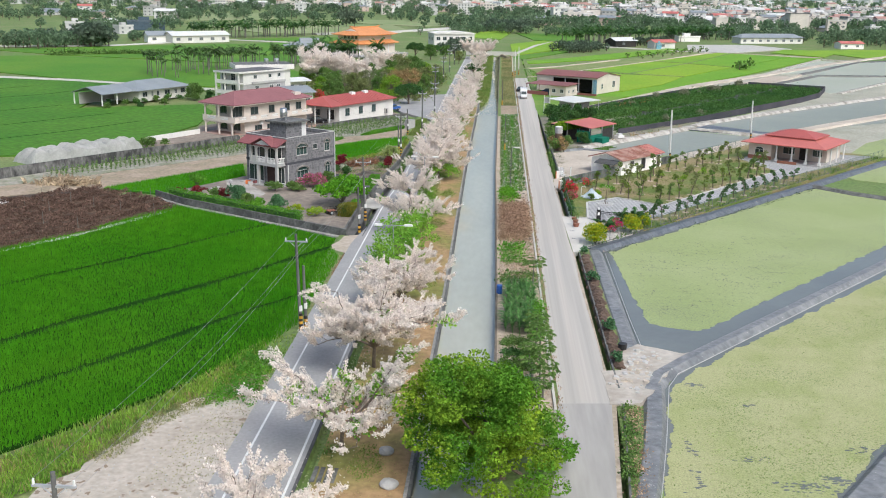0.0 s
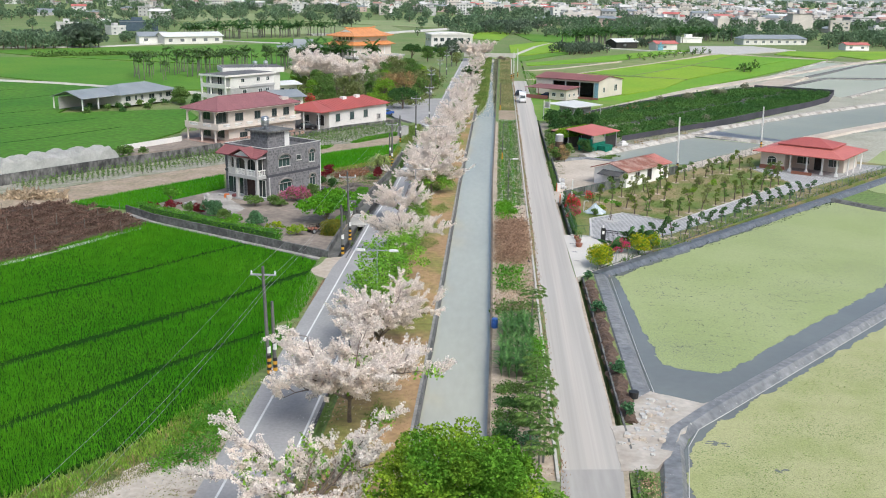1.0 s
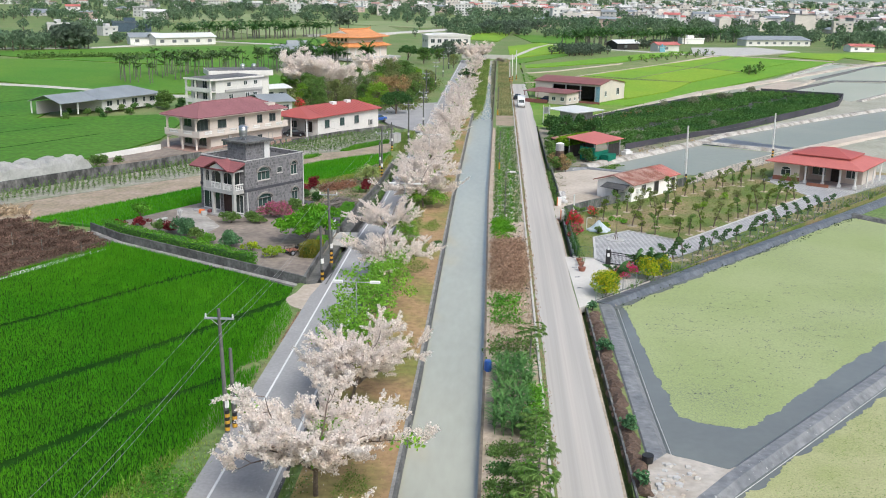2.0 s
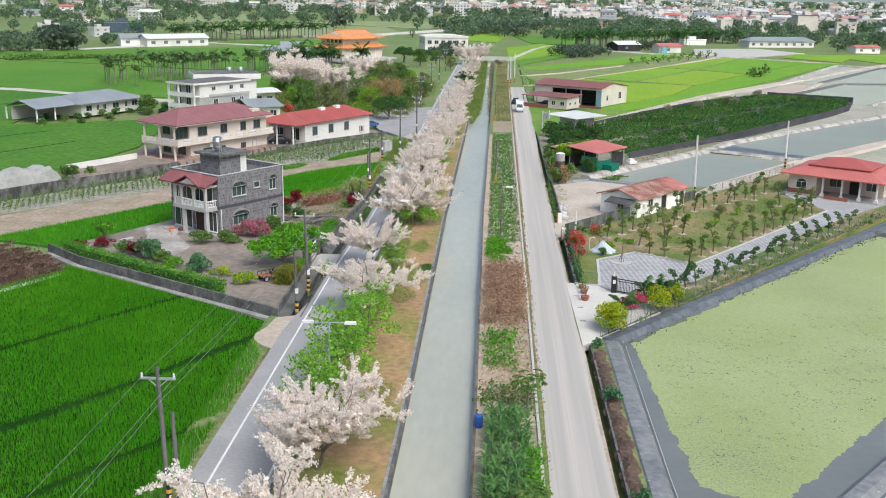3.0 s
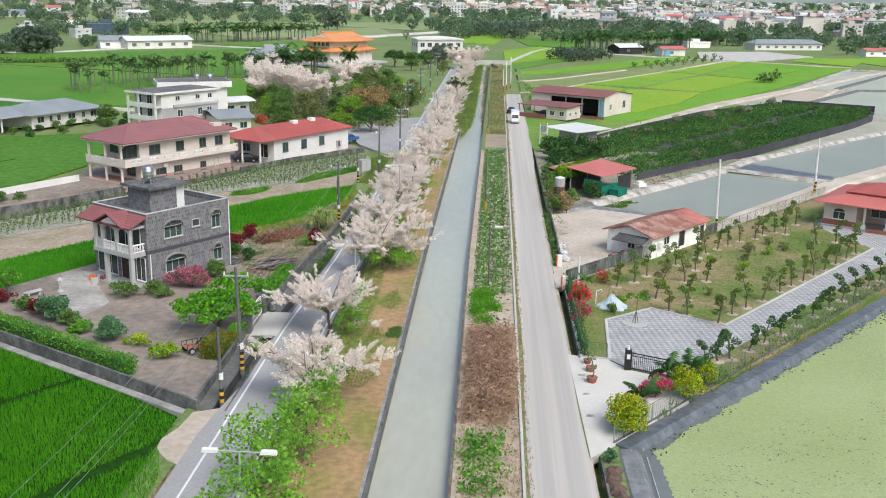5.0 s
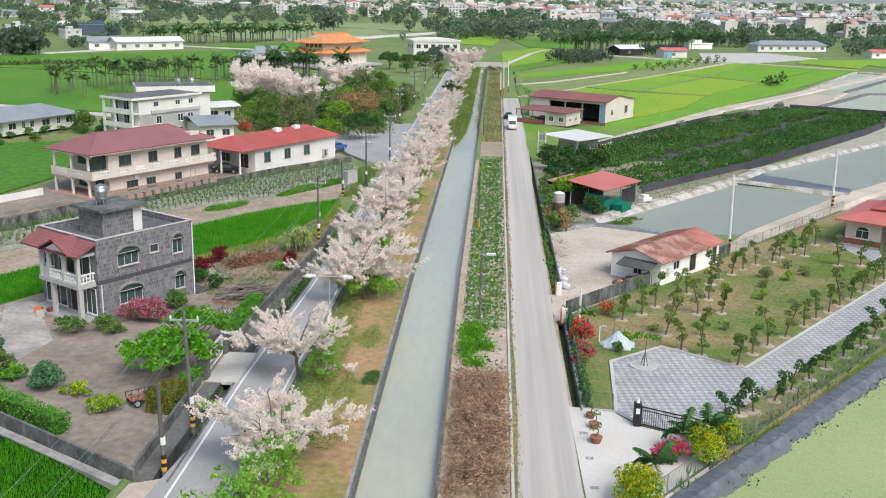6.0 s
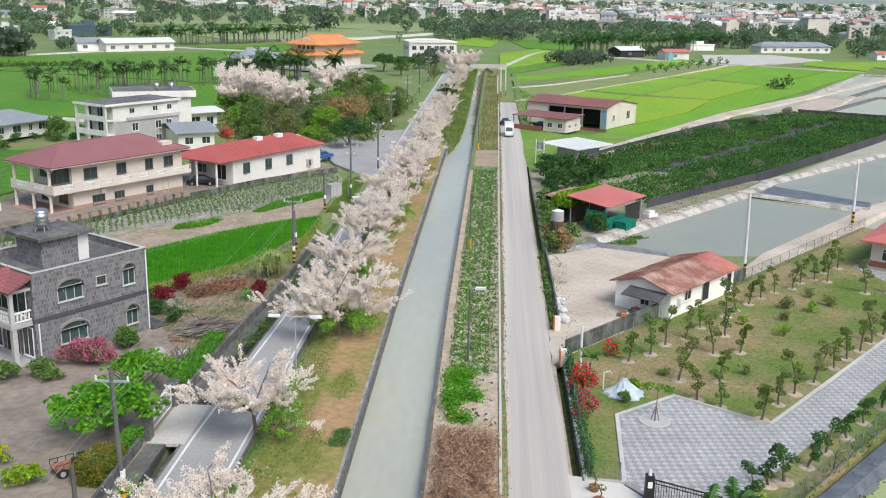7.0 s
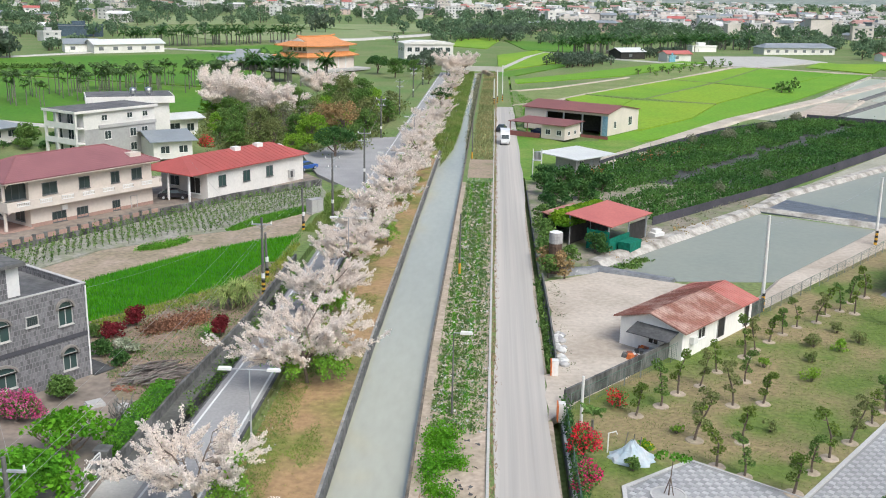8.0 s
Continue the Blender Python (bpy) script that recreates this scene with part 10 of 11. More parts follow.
# ---- west clutter ----
for x, y, s in ((-6.8, 59.4, 0.55), (-6.1, 55.0, 0.6)):
    me = bmesh.new()
    bmesh.ops.create_icosphere(me, subdivisions=2, radius=s)
    for v in me.verts:
        v.co *= 1 + 0.25 * noise.noise(v.co * 1.7 + Vector((x, y, 0)))
        v.co.z *= 0.55
    dd = bpy.data.meshes.new("boulder")
    me.to_mesh(dd)
    me.free()
    plain("boulder", dd, trim_grey, "smooth pale grey boulder on the bank", "boulder", x, y, 0.15, 20, "boulders on the bank")
for k in range(4):
    structure("bank_step_%d" % (k + 1), Mesh().box(-11.1 + k * 0.42, 55.0, -0.2, -10.82 + k * 0.42, 57.0, 0.1 - 0.02 * k), old_conc, "weathered concrete step on the bank", "step")
ob = thing("blue_barrel", "blue plastic barrel on the canal wall", "barrel", 0.64, 95.6, 0.04)
part("drum", Mesh().cyl(0, 0, 0, 0.85, 0.3, 0.3, 14).cyl(0, 0, 0.25, 0.3, 0.32, 0.32, 14).cyl(0, 0, 0.55, 0.6, 0.32, 0.32, 14), blue, ob)
part("lid", Mesh().cyl(0, 0, 0.85, 0.92, 0.28, 0.26, 14), blue, ob)
ob = thing("utility_cabinet", "pale grey electrical cabinet on a plinth", "cabinet", -19.4, 215.8, -0.3, 48)
part("body", Mesh().box(-1.0, -0.6, 0.3, 1.0, 0.6, 2.1), trim_grey, ob)
part("plinth", Mesh().box(-1.1, -0.7, -0.2, 1.1, 0.7, 0.3), concrete, ob)
part("door", Mesh().box(-0.9, -0.63, 0.4, -0.03, -0.604, 2.0), kerb_grey, ob)
part("door", Mesh().box(0.03, -0.63, 0.4, 0.9, -0.604, 2.0), kerb_grey, ob)
nm = Mesh()
for i in range(61):
    for j in range(13):
        u, v = i / 60, j / 12
        peak = 0.8 * abs(math.sin(u * 19)) * abs(math.sin(v * 7 + u * 4)) + 0.25 * noise.noise(Vector((u * 24, v * 4, 2)))
        edge_drop = min(1, 8 * min(v, 1 - v), 14 * min(u, 1 - u))
        nm.v.append((-79.5 + 13.0 * u - 5.2 * v, 162.0 + 19.0 * u + 3.3 * v, FLOOR + (1.7 + peak) * edge_drop ** 0.6))
nm.f = [(i * 13 + j, i * 13 + j + 1, i * 13 + j + 14, i * 13 + j + 13) for i in range(60) for j in range(12)]
plain("crop_net", nm, net_sheet, "greyish white net draped over stakes behind the wall", "net")
structure("court_floor", Mesh().prism([(-66.5, 182.5), (-70.0, 188.0), (-61.4, 202.6), (-55.6, 196.4)], -0.6, -0.08), yard_conc, "stained concrete floor of the courtyard", "yard")
bush(160, "wall_creeper", "green creeper over the courtyard wall", 4.0, 2.0, 1.4, leaf_green, 0.2, 14, x=-64.6, y=178.4, z=FLOOR)
bush(161, "wall_creeper", "crimson flowering shrub beside the annex", 3.0, 3.0, 3.4, leaf_green, 0.25, 12, 20, scarlet, 0.7, -47.5, 262.0)
for k, (x, y, s) in enumerate(((-86, 250, 1.0), (-90, 243.6, 0.8), (-82, 262, 1.3), (-80, 270, 1.2), (-97, 239, 0.9), (-78, 262, 1.0))):
    bush(170 + k, "house_shrub", "rounded green shrub round the low house", 2.6 * s, 2.6 * s, 2.0 * s, (leaf_green, leaf_dark)[k % 2], 0.26, 10, x=x, y=y, z=FLOOR, group="shrubs round the low house")
# shrubs before the low house, and beside the crop net
for k, (x, y) in enumerate([(-99.9, 248.4), (-95.0, 246.6), (-93.0, 248.3), (-92.0, 252.7), (-90.4, 256.7), (-88.3, 259.3), (-86.1, 262.0), (-84.6, 264.7), (-106.6, 248.5)]):
    bush(700 + k, "house_shrub", "rounded dark green shrub before the low house", 2.6, 2.4, 1.5 + 0.25 * (k % 3), (leaf_dark, leaf_green, leaf_orchard)[k % 3], 0.2, 12, 14, x=x, y=y, z=-0.3, group="shrubs before the low house")
bush(720, "house_shrub", "tall dark green shrub beside the low house", 4.6, 4.4, 4.8, leaf_green, 0.26, 18, 14, x=-82.5, y=265.1, z=-0.3, group="shrubs before the low house")
for k, (x, y) in enumerate([(-67.4, 183.5), (-66.2, 184.4), (-64.4, 186.2)]):
    bush(730 + k, "court_shrub", "leafy green shrub behind the long wall", 3.2 - 0.5 * k, 2.4, 2.2 - 0.4 * k, leaf_green, 0.2, 14, 16, x=x, y=y, z=-0.42, group="shrubs behind the long wall")
leaves_on("spinach", [(-36.0, 193.2), (-36.2, 194.6), (-32.2, 199.6), (-31.5, 198.6), (-33.4, 194.8)], 150, 0.4, 0.15, leaf_fresh, "patch of green vegetables", -0.25, 22, 0.25)
weeds("field_grass", [(-28.6, 204.6), (-26.7, 211.6), (-21.4, 219.6), (-20.2, 217.0), (-23.7, 211.4), (-27.6, 204.8)], 5200, 0.45, leaf_fresh, "bright green grass along the staked crops", 0.05, -0.3, 0.5)
weeds("field_grass", [(-18.9, 204.5), (-18.3, 216), (-19.8, 228), (-17.0, 232), (-16.4, 204)], 3000, 0.4, leaf_reed, "rough grass between the field and the road", 0.05, -0.1, 0.5)
leaves_on("far_reeds", [(-190, 414), (-150, 438), (-148, 443), (-196, 420)], 700, 1.6, 0.7, leaf_green, "belt of reeds between rice fields", FLOOR, 9, 0.8)

for line, z in (([(7.6, 40), (10.7, 55), (12.1, 62), (13.3, 68.6), (14.0, 72.6), (15.2, 75.4), (17.8, 78.4), (46.6, 112.2), (94, 168.4)], 0.07), ([(13.2, 114.0), (13.1, 90), (13.2, 82)], -0.3)):
    plain("dyke_pipe", Mesh().tube([(x, y, z) for x, y in line], 0.028, 6), kerb_grey, "pale plastic pipe along the pond dyke", "pipe", group="pipes along the dykes")


heap = thing("rubble_scatter", "scatter of broken concrete on the lane apron", "rubble", 12.0, 76.0, 0.045)
for k in range(90):
    u, v = R.uniform(-1, 1), R.uniform(-1, 1)
    x, y, q = u * 1.2 + v * 1.7, v * 4.4 - u * 0.5, R.uniform(0.05, 0.26)
    part("chunk", Mesh().cyl(x, y, -0.05, q * R.uniform(0.3, 0.7), q * 1.2, q, 5), (concrete, kerb_grey, pale_dirt)[k % 3], heap)
plain("rubber_tub", Mesh().cyl(0, 0, 0, 0.5, 0.35, 0.4, 10), black, "black rubber tub beside the dyke", "tub", 11.3, 80.6, 0.1)

# ---- far sheds and houses on the plain ----
def simple_house(name, label, W, D, storeys, wall, roof, kind="gable", rise=1.6, bays=3, group="", category="house", windows=True):
    """A plain house: walls, roof and a window for each bay and storey on two sides."""
    h = thing(name, label, category, group=group)
    H = storeys * 3.0
    part("wall", Mesh().box(0, 0, 0, W, D, H), wall, h)
    if kind == "flat":
        part("roof", Mesh().box(-0.3, -0.3, H, W + 0.3, D + 0.3, H + 0.3), roof, h)
        part("parapet", Mesh().box(-0.3, -0.3, H + 0.3, W + 0.3, 0.0, H + 1.0).box(-0.3, 0.0, H + 0.3, 0.0, D + 0.3, H + 1.0), wall, h)
        part("stair_tower", Mesh().box(W * 0.3, D * 0.3, H + 0.3, W * 0.6, D * 0.7, H + 2.6), wall, h)
    elif kind == "hip":
        part("roof", hip(-0.6, -0.6, W + 0.6, D + 0.6, H + 0.15, H + rise + 0.15, D * 0.45), roof, h)
    else:
        part("roof", gable(-0.5, -0.6, W + 0.5, D + 0.6, H + 0.1, H + rise + 0.1), roof, h)
        part("gable_wall", gable_ends(0.02, 0.02, W - 0.02, D - 0.02, H - 0.05, H, H + rise - 0.1), wall, h)
    if windows:
        for s in range(storeys):
            for k in range(bays):
                x = (k + 0.33) * W / bays
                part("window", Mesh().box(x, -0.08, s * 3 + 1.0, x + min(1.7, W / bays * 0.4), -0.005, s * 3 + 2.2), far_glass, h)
    return h


def put(ob, x, y, turn, s=1.0, z=FLOOR):
    ob.matrix_basis = scaled(x, y, z, turn, s)
    return ob


put(simple_house("long_barn", "long white farm shed with a grey roof", 26, 9, 1, white_wall, pale_roof, "gable", 1.6, 5), -172, 518, 42, 1.25)
put(simple_house("barn_annex", "grey-roofed open farm shed", 12, 9, 1, stained_white, grey_roof, "gable", 1.8, 2), -186, 520, 30, 1.2)
put(simple_house("blue_door_house", "small white shed with a red roof and blue door", 11, 7, 1, white_wall, salmon, "gable", 1.2, 1), 84, 553, 20, 1.15)
put(simple_house("blue_door", "faded blue roller door panel", 4, 0.4, 1, mat("blue_door", (0.20, 0.42, 0.52), (0.18, 0.38, 0.48), fine=2), trim_grey, "flat", windows=False, category="door"), 85, 552, 20, 0.75)
put(simple_house("open_garage", "open shed with a pale curved roof", 13, 9, 1, dark_open, pale_roof, "gable", 1.6, 1), 64, 563, 30, 1.1)
put(simple_house("low_far_house", "long low white house with a grey roof", 38, 9, 1, white_wall, grey_roof, "hip", 2.0, 8), 148, 629, 18, 1.15)
put(simple_house("red_open_shed", "small open shed with a red roof", 14, 8, 1, stained_white, salmon, "gable", 1.2, 2), 196, 590, 10)
put(simple_house("white_carport", "open carport with a thin white roof", 16, 7, 1, stained_white, pale_roof, "flat", windows=False), 112, 640, 15, 0.9)
put(simple_house("dark_shed", "large dark blue metal shed", 24, 14, 2, mat("dark_blue_sheet", (0.06, 0.09, 0.12), (0.08, 0.11, 0.14), fine=2), grey_roof, "flat", windows=False, category="shed"), -246, 650, 20)
for x, y, t, s in ((-268, 606, 20, 1.0), (-232, 600, 50, 0.8)):
    put(simple_house("field_house", "white two-storey house beside the fields", 12, 9, 2, walls_far, pale_roof, "flat", bays=2, group="houses beside the fields"), x, y, t, s)
put(simple_house("long_white_house", "broad white two-storey house with a pale hipped roof", 24, 11, 1, walls_far, pale_roof, "hip", 2.4, 6), -292, 700, 18)
structure("bridge_far", Mesh().box(-16, 470, -0.6, 8, 476, 0.6).box(-16, 470, 0.6, 8, 470.3, 1.5), concrete, "small concrete road bridge over the canal", "bridge")
structure("bridge_bank", Mesh().bank([(0.8, 456), (3.6, 440)], 1.2, 2.4, -0.5, 1.2), tan_earth, "pale earth bank by the bridge", "bank")
structure("far_road_east", Mesh().bank([(-120, 640), (-77, 684), (-32, 789), (15, 902), (80, 1040), (200, 1260)], 5, 8, -0.6, 0.6), concrete, "pale raised road across the plain", "road")
structure("field_track_east", Mesh().bank([(5, 470), (20, 560), (30, 600), (60, 560), (110, 520)], 2.5, 3.5, -0.6, -0.1), concrete, "pale field track", "path")
structure("field_bund_1", Mesh().bank([(9.3, 352.5), (22.4, 369.8), (32.3, 389.0), (68.7, 450.6), (108.6, 525.4)], 1.0, 1.8, -0.6, -0.05), sand, "pale field bund", "bund")
structure("field_bund_2", Mesh().bank([(32.2, 388.1), (48.7, 378.4), (67.3, 369.3)], 0.8, 1.6, -0.6, -0.02), soil, "grassy field bund", "bund")
structure("field_bund_3", Mesh().bank([(68.5, 449.4), (81.5, 439.4), (97.0, 421.8)], 0.8, 1.6, -0.6, -0.02), soil, "grassy field bund", "bund")
structure("field_bund_4", Mesh().bank([(48.5, 378.3), (81.3, 439.3), (118.1, 518.7)], 0.8, 1.6, -0.6, -0.02), soil, "grassy field bund", "bund")
structure("field_bund_5", Mesh().bank([(8.1, 390.7), (23.7, 407.5), (53.7, 454.7)], 1.0, 1.8, -0.6, -0.05), sand, "pale field bund", "bund")
structure("field_bund_6", Mesh().bank([(111.7, 528.0), (133.4, 511.1), (156.5, 496.4)], 1.4, 2.2, -0.6, -0.05), sand, "pale field bund", "bund")
pale_field = mat("pale_fallow_field", (0.20, 0.27, 0.10), (0.26, 0.28, 0.14), big=0.03, fine=0.6, amount=0.2)
for k, (poly, m_) in enumerate((([(-150, 640), (-60, 700), (-90, 830), (-240, 760)], pale_field), ([(-60, 800), (10, 905), (-40, 1000), (-190, 900)], pale_field), ([(-300, 800), (-200, 900), (-260, 1100), (-480, 980)], pale_field),
                                ([(20, 620), (60, 600), (48, 700), (10, 720)], rice_mid), ([(-20, 640), (0, 620), (10, 760), (-20, 720)], rice_lime), ([(166, 560), (260, 600), (250, 545), (180, 500)], rice_lime))):
    rice_field("rice_field_distant_%d" % (k + 1), poly, -0.2, m_, "distant light green rice field")

# ---- the town along the edge of the plain ----
walls = [mat("weathered_white_render", (0.70, 0.68, 0.66), (0.60, 0.59, 0.57), fine=1, amount=0.1), mat("weathered_cream_render", (0.64, 0.58, 0.52), (0.56, 0.51, 0.46), fine=1, amount=0.1), mat("sooty_render", (0.58, 0.56, 0.54), (0.48, 0.47, 0.45), fine=1, amount=0.1), mat("grey_render", (0.46, 0.45, 0.43), (0.38, 0.37, 0.36), fine=1, amount=0.1), mat("pinkish_render", (0.60, 0.46, 0.40), (0.52, 0.40, 0.35), fine=1, amount=0.1)]
roofs = [grey_roof, salmon, grey_roof, rust_roof, brown_roof, walls[0]]
kinds = []
for k in range(9):
    st = (2, 3, 2, 3, 4, 1, 3, 2, 3)[k]
    kd = ("flat", "flat", "gable", "flat", "flat", "gable", "gable", "hip", "flat")[k]
    nm = "town_house" if st > 1 else "town_shed"
    lb = "%s-storey %s house of the distant town" % (("one", "two", "three", "four")[st - 1], ("white", "cream", "stained", "grey", "pinkish")[(0, 1, 0, 0, 1, 2, 0, 4, 2)[k]])
    kinds.append(simple_house(nm, lb, (11, 14, 16, 9, 13, 24, 12, 18, 20)[k], (9, 10, 9, 10, 11, 12, 9, 11, 10)[k], st, walls[(0, 1, 0, 0, 1, 2, 0, 4, 2)[k]], roofs[(k * 5 + 1) % 6] if kd != "flat" else (roof_deck, pale_roof)[k % 2], kd, bays=(2, 3, 3, 2, 3, 4, 2, 3, 4)[k], group="houses of the distant town"))
TR = random.Random(9)
town = [[] for _ in kinds]


def settle(n, x0, x1, y0, y1, slope=0.0):
    for _ in range(n):
        x, y = TR.uniform(x0, x1), TR.uniform(y0, y1)
        town[TR.randrange(len(kinds))].append((x, y + slope * x, FLOOR, TR.choice((10, 20, 100, -15, 190, 12)) + TR.uniform(-8, 8), TR.uniform(0.85, 1.25)))


settle(40, 40, 330, 880, 1020)
settle(60, 60, 480, 1000, 1250)
settle(60, 0, 640, 1250, 1650)
settle(34, -420, 40, 1250, 1700)
settle(7, -460, -300, 820, 980)
settle(4, -250, -60, 1060, 1200)
settle(10, 230, 420, 800, 900)
for hs, spots in zip(kinds, town):
    place(hs, spots)
put(simple_house("tall_white_house", "tall white four-storey house above the trees", 20, 14, 4, white_wall, white_wall, "flat", bays=4), 50, 978, 8, 1.1)

# Backdrop ridge added to close the ground's far end, haze in its grey-green.
hl = Mesh()
nh = 90
for k in range(nh + 1):
    x = -4200 + 8400 * k / nh
    y = 4300 - 0.00007 * x * x
    top = 46 + 16 * noise.noise(Vector((x * 0.002, 3.1, 0))) + 8 * noise.noise(Vector((x * 0.011, 1.7, 0)))
    hl.v += [(x, y - 500, FLOOR - 1), (x, y - 120, top * 0.7), (x, y, top), (x, y + 60, FLOOR - 1)]
hl.f = [(k * 4 + i, k * 4 + 4 + i, k * 4 + 5 + i, k * 4 + 1 + i) for k in range(nh) for i in range(3)]
structure("far_ridge", hl, mat("hazed_ridge", (0.20, 0.24, 0.20), (0.26, 0.28, 0.25), big=0.01, fine=0.05, amount=0.3, bump=0), "added grey-green backdrop ridge closing off the plain", "backdrop")

# the mass of the town further off, too many to tell apart
shells, tops, panes = [Mesh() for _ in range(3)], [Mesh() for _ in range(4)], Mesh()
for n, x0, x1, y0, y1 in ((150, 40, 560, 900, 1250), (190, -60, 760, 1200, 1650), (60, -700, -60, 1300, 1650), (420, -1100, 1300, 1650, 2700), (300, -1200, 2300, 2700, 4100)):
    for _ in range(n):
        x, y = TR.uniform(x0, x1), TR.uniform(y0, y1)
        w, d, hh, far = TR.uniform(8, 20), TR.uniform(8, 13), TR.choice((3.5, 6, 6.5, 7, 9, 9.5, 12)), y > 1650
        m, q = shells[TR.choice((0, 0, 1, 2))], tops[TR.choice((0, 0, 1, 2, 2, 3))]
        m.box(x, y, FLOOR - 0.2, x + w, y + d, hh)
        if TR.random() < 0.45:
            q.v, q.f = q.v + [(x - 0.5, y - 0.5, hh), (x + w + 0.5, y - 0.5, hh), (x + w + 0.5, y + d / 2, hh + 1.9), (x - 0.5, y + d / 2, hh + 1.9), (x - 0.5, y + d + 0.5, hh), (x + w + 0.5, y + d + 0.5, hh)], q.f + [tuple(len(q.v) + i for i in t) for t in ((0, 1, 2, 3), (3, 2, 5, 4), (0, 3, 4), (1, 5, 2), (0, 4, 5, 1))]
        else:
            q.box(x - 0.4, y - 0.4, hh, x + w + 0.4, y + d + 0.4, hh + 0.5)
            m.box(x + w * 0.3, y + d * 0.3, hh + 0.5, x + w * 0.6, y + d * 0.7, hh + 2.8)
        if not far:
            for s_ in range(int(hh / 3)):
                for k in range(int(w / 3.6)):
                    panes.box(x + 1.0 + k * 3.6, y - 0.06, s_ * 3 + 0.8, x + 2.8 + k * 3.6, y - 0.01, s_ * 3 + 2.2)
for m, c, lb in zip(shells, (walls[0], walls[1], walls[3]), ("white", "cream", "grey")):
    tagged(part("distant_walls", m, c), lb + " walls of houses across the town", "town", kind="stuff")
for m, c, lb in zip(tops, (walls[2], pale_roof, mat("faded_red_roofs", (0.40, 0.24, 0.20), (0.33, 0.20, 0.17), big=0.02, fine=0.3, amount=0.15, bump=0), grey_roof), ("stained", "pale", "faded red", "grey")):
    tagged(part("distant_roofs", m, c), lb + " roofs across the town", "town", kind="stuff")
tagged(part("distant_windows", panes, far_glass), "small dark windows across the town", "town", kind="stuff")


# ---- woods and tree belts of the plain ----
def woods(name, label, spots, leaf, seed, per=110, size=1.3):
    g = np.random.default_rng(seed)
    pts, sizes, tr = [], [], Mesh()
    for x, y, h, r in spots:
        n = per
        d = g.normal(size=(n, 3))
        d /= np.linalg.norm(d, axis=1)[:, None]
        rr = g.uniform(0.6, 1.0, n)[:, None]
        c = np.array((x, y, FLOOR + h * 0.58))
        pts.append(c + d * rr * np.array((r, r, h * 0.42)) * g.uniform(0.8, 1.15, (n, 1)))
        sizes.append(np.full(n, size * r / 4) * g.uniform(0.6, 1.3, n))
        tr.tube([(x, y, FLOOR - 0.2), (x, y, FLOOR + h * 0.6)], [0.3, 0.15], 5)
    ob = tagged(part(name, quads(name, np.concatenate(pts), np.concatenate(sizes), g, aspect=1.2), leaf), label, "woods", kind="stuff")
    tagged(part(name + "_trunks", tr, bark), "trunks of " + label, "woods", kind="stuff")
    return ob


def belt(n, x0, y0, x1, y1, spread, h0=5, h1=9):
    out = []
    for k in range(n):
        u = TR.random()
        h = TR.uniform(h0, h1)
        out.append((x0 + (x1 - x0) * u + TR.uniform(-spread, spread), y0 + (y1 - y0) * u + TR.uniform(-spread, spread), h, h * TR.uniform(0.4, 0.62)))
    return out


green = belt(60, 30, 690, 200, 760, 26) + belt(50, 170, 660, 330, 760, 30) + belt(70, 20, 840, 420, 900, 40, 6, 11) + belt(120, 0, 1000, 600, 1150, 80, 6, 12) + belt(120, -500, 1250, 700, 1400, 120, 7, 13) + belt(60, -40, 800, 40, 900, 30, 6, 11)
green += belt(110, -700, 1600, 900, 1750, 120, 8, 14) + belt(120, -900, 2100, 1200, 2200, 200, 8, 16) + belt(40, -300, 640, -200, 700, 30) + belt(40, -480, 800, -200, 950, 50) + belt(30, 200, 620, 330, 640, 25, 5, 9)
dark = belt(14, -190, 476, -206, 486, 6, 9, 13) + belt(8, -216, 492, -240, 500, 10, 6, 9) + [(-120, 776, 14, 8), (-114, 780, 12, 7)] + belt(22, -10, 700, 20, 800, 22, 6, 10) + belt(26, 30, 505, 52, 530, 7, 4, 6) + belt(10, 76, 575, 96, 590, 6, 4, 6) + belt(12, -21, 470, -26, 500, 6, 4, 7)
dark += belt(40, 60, 900, 500, 1000, 60, 6, 11) + belt(40, -500, 1100, 200, 1250, 90, 7, 12) + belt(40, 330, 700, 480, 820, 40, 7, 11)
green += belt(90, -430, 800, -90, 980, 60, 6, 10) + belt(130, -560, 1000, 0, 1300, 110, 6, 11) + belt(170, -800, 1400, 0, 1800, 170, 7, 13) + belt(150, 0, 1150, 700, 1500, 150, 7, 12) + belt(110, 60, 790, 430, 980, 55, 6, 11) + belt(150, -1100, 1900, 1300, 2500, 300, 9, 15)
green += belt(34, -262, 420, -204, 482, 12, 5, 9) + belt(12, -192, 530, -200, 566, 6, 4, 7) + belt(60, 200, 640, 420, 720, 34, 6, 10) + belt(50, 120, 680, 300, 720, 20, 5, 8) + belt(26, -40, 660, 0, 760, 20, 4, 8) + belt(150, 200, 2200, 1900, 3600, 300, 9, 16)
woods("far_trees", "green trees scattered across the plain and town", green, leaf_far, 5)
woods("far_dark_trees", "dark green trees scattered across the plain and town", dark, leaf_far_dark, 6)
woods("orchard_shrubs", "small bushes in rows beside the pale lot", [(60 + 6 * k, 474 + 9.0 * k, 2.6, 1.4) for k in range(9)] + [(66 + 6 * k, 468 + 9.0 * k, 2.4, 1.3) for k in range(8)] + [(100, 412, 4.5, 3.4), (97, 410, 3.5, 3)], leaf_green, 7, 40, 1.6)
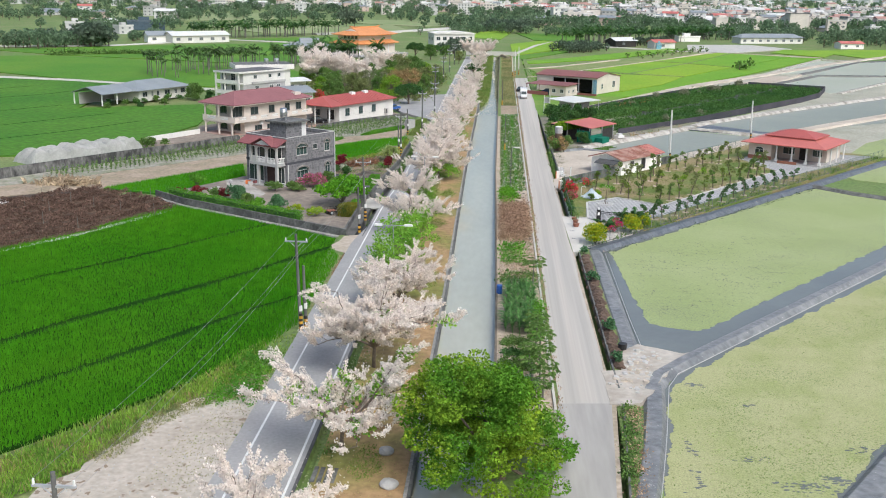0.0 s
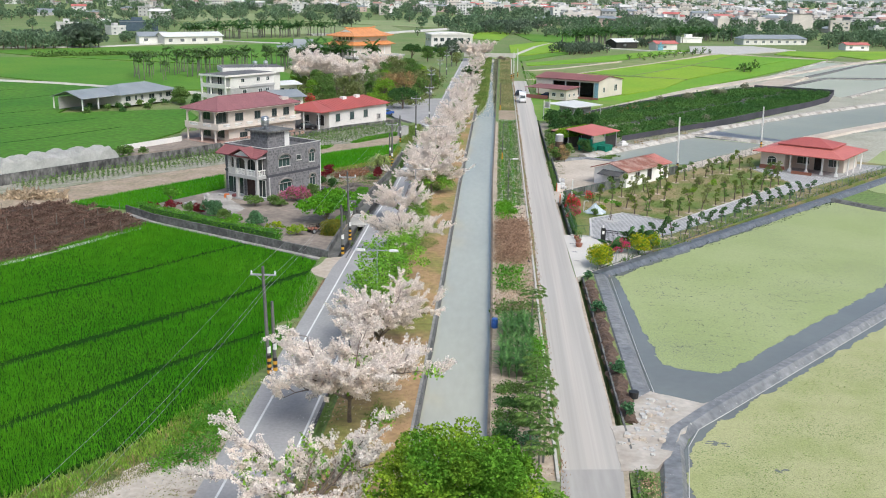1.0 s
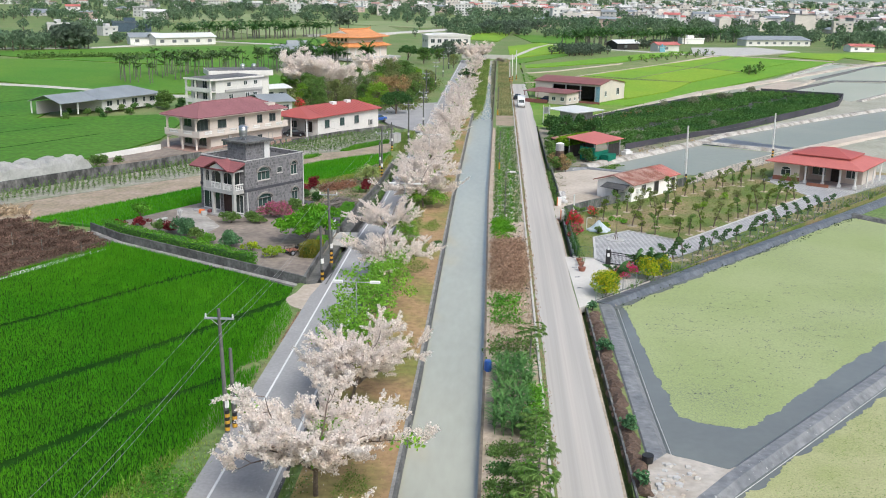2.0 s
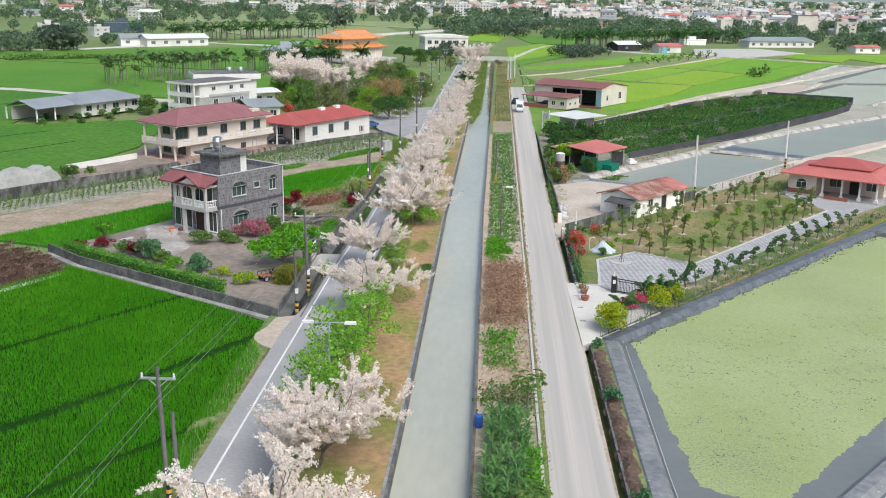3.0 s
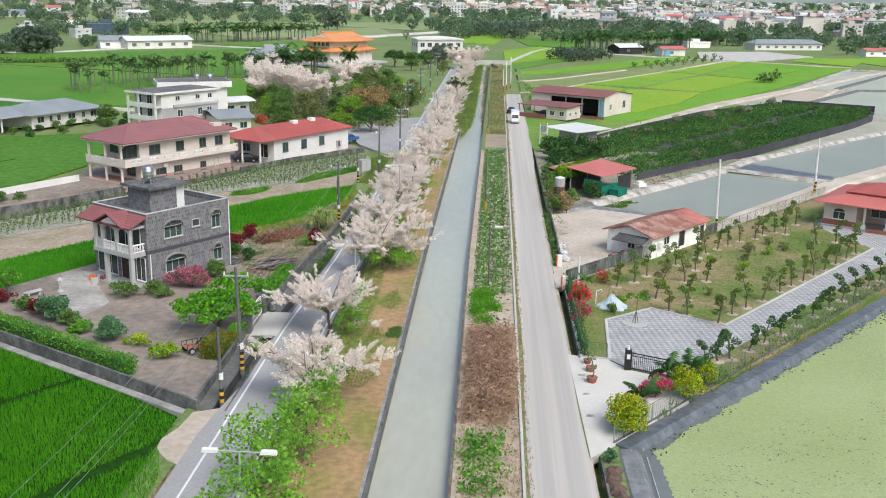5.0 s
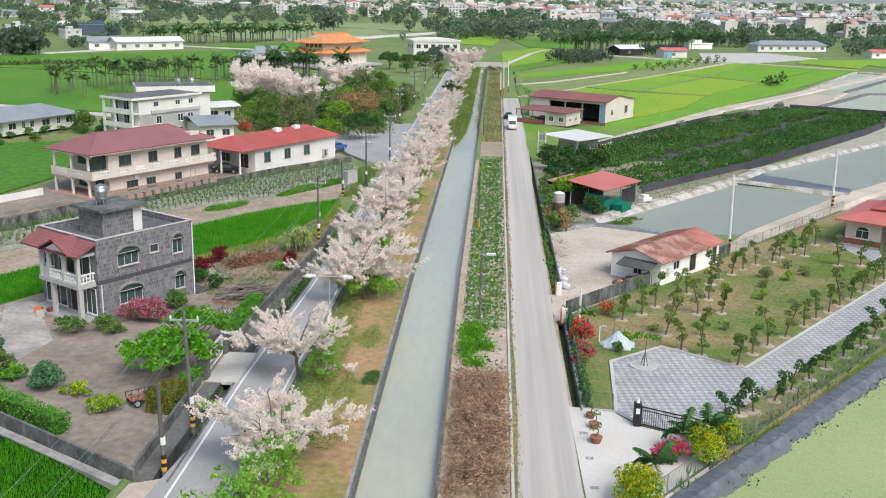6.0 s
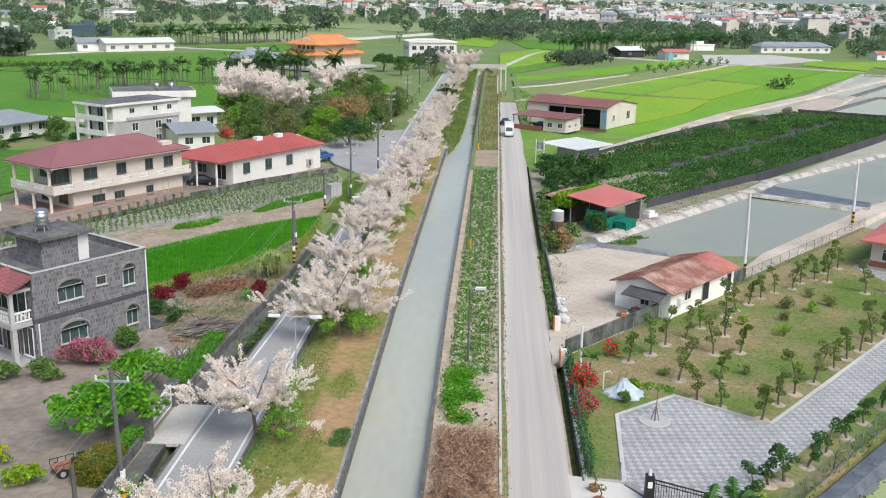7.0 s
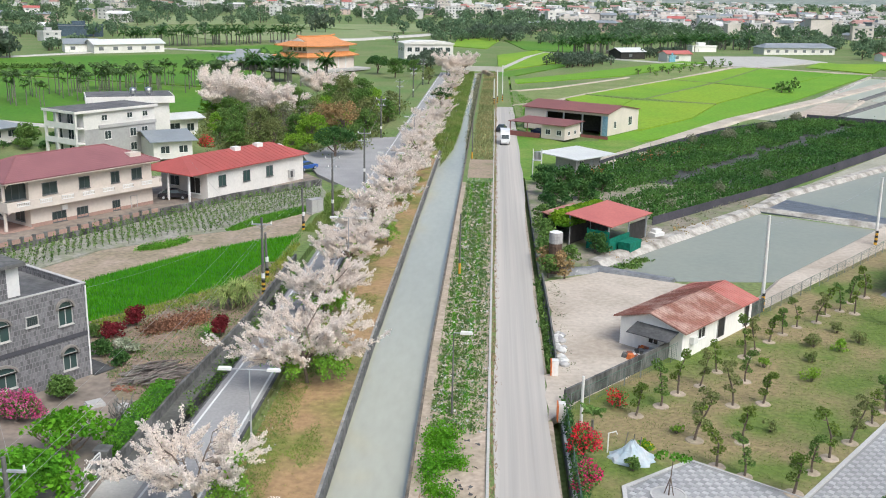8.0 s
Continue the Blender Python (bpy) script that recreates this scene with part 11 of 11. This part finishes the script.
weeds("field_margin", [(8.5, 303), (12, 303), (22, 340), (9, 400)], 1500, 0.7, leaf_fresh, "green grass beside the lane", 0.08, FLOOR)

# ---- pavers, laid in a woven pattern ----
def paver_block():
    return Mesh().add([(-0.19, -0.19, 0), (0.19, -0.19, 0), (0.19, 0.19, 0), (-0.19, 0.19, 0), (-0.175, -0.175, 0.03), (0.175, -0.175, 0.03), (0.175, 0.175, 0.03), (-0.175, 0.175, 0.03)],
                      [(4, 5, 6, 7), (0, 1, 5, 4), (1, 2, 6, 5), (2, 3, 7, 6), (3, 0, 4, 7)])


blocks = [paver_block().data("paver"), paver_block().data("paver")]
blocks[0].materials.append(paver_light)
blocks[1].materials.append(paver_dark)
near, rest = [], [Mesh(), Mesh()]
ca, sa = math.cos(radians(51)), math.sin(radians(51))
PB = [(12.7, 131.6), (13.5, 141.1), (18.1, 145.0), (24.2, 140.5), (48.8, 172.0), (45.4, 184.2), (54, 194), (70, 190), (49.3, 167.0), (39.2, 154.4), (26.2, 138.2), (19.3, 129.8), (17.6, 127.7), (14.0, 129.7)]
base = paver_block()
cand = []
for i in range(-20, 200):
    for j in range(-120, 120):
        x, y = 13.0 + (i * ca - j * sa) * 0.4, 131.5 + (i * sa + j * ca) * 0.4
        if 12 < x < 72 and 127 < y < 195:
            cand.append((x, y, (i + j) % 2))
ok = inside(PB, np.array([(x, y) for x, y, _ in cand]))
for (x, y, k), good in zip(cand, ok):
    if good and math.hypot(x - 15.9, y - 140.6) > 1.25:
        if 13.5 < x < 20.5 and 138.5 < y < 145 and len(near) < 300:
            near.append((x, y, k))
        else:
            rest[k].add([(x + a * ca - b * sa, y + a * sa + b * ca, 0.02 + c) for a, b, c in base.v], base.f)
for k in (0, 1):
    tagged(part("paver_field", rest[k], (paver_light, paver_dark)[k], paved), "woven grey concrete pavers", kind="stuff")
for x, y, k in near:
    ob = new("paver", blocks[k])
    ob.parent = paved
    ob.matrix_basis = pose(x, y, 0.02, 0, 0, 51)
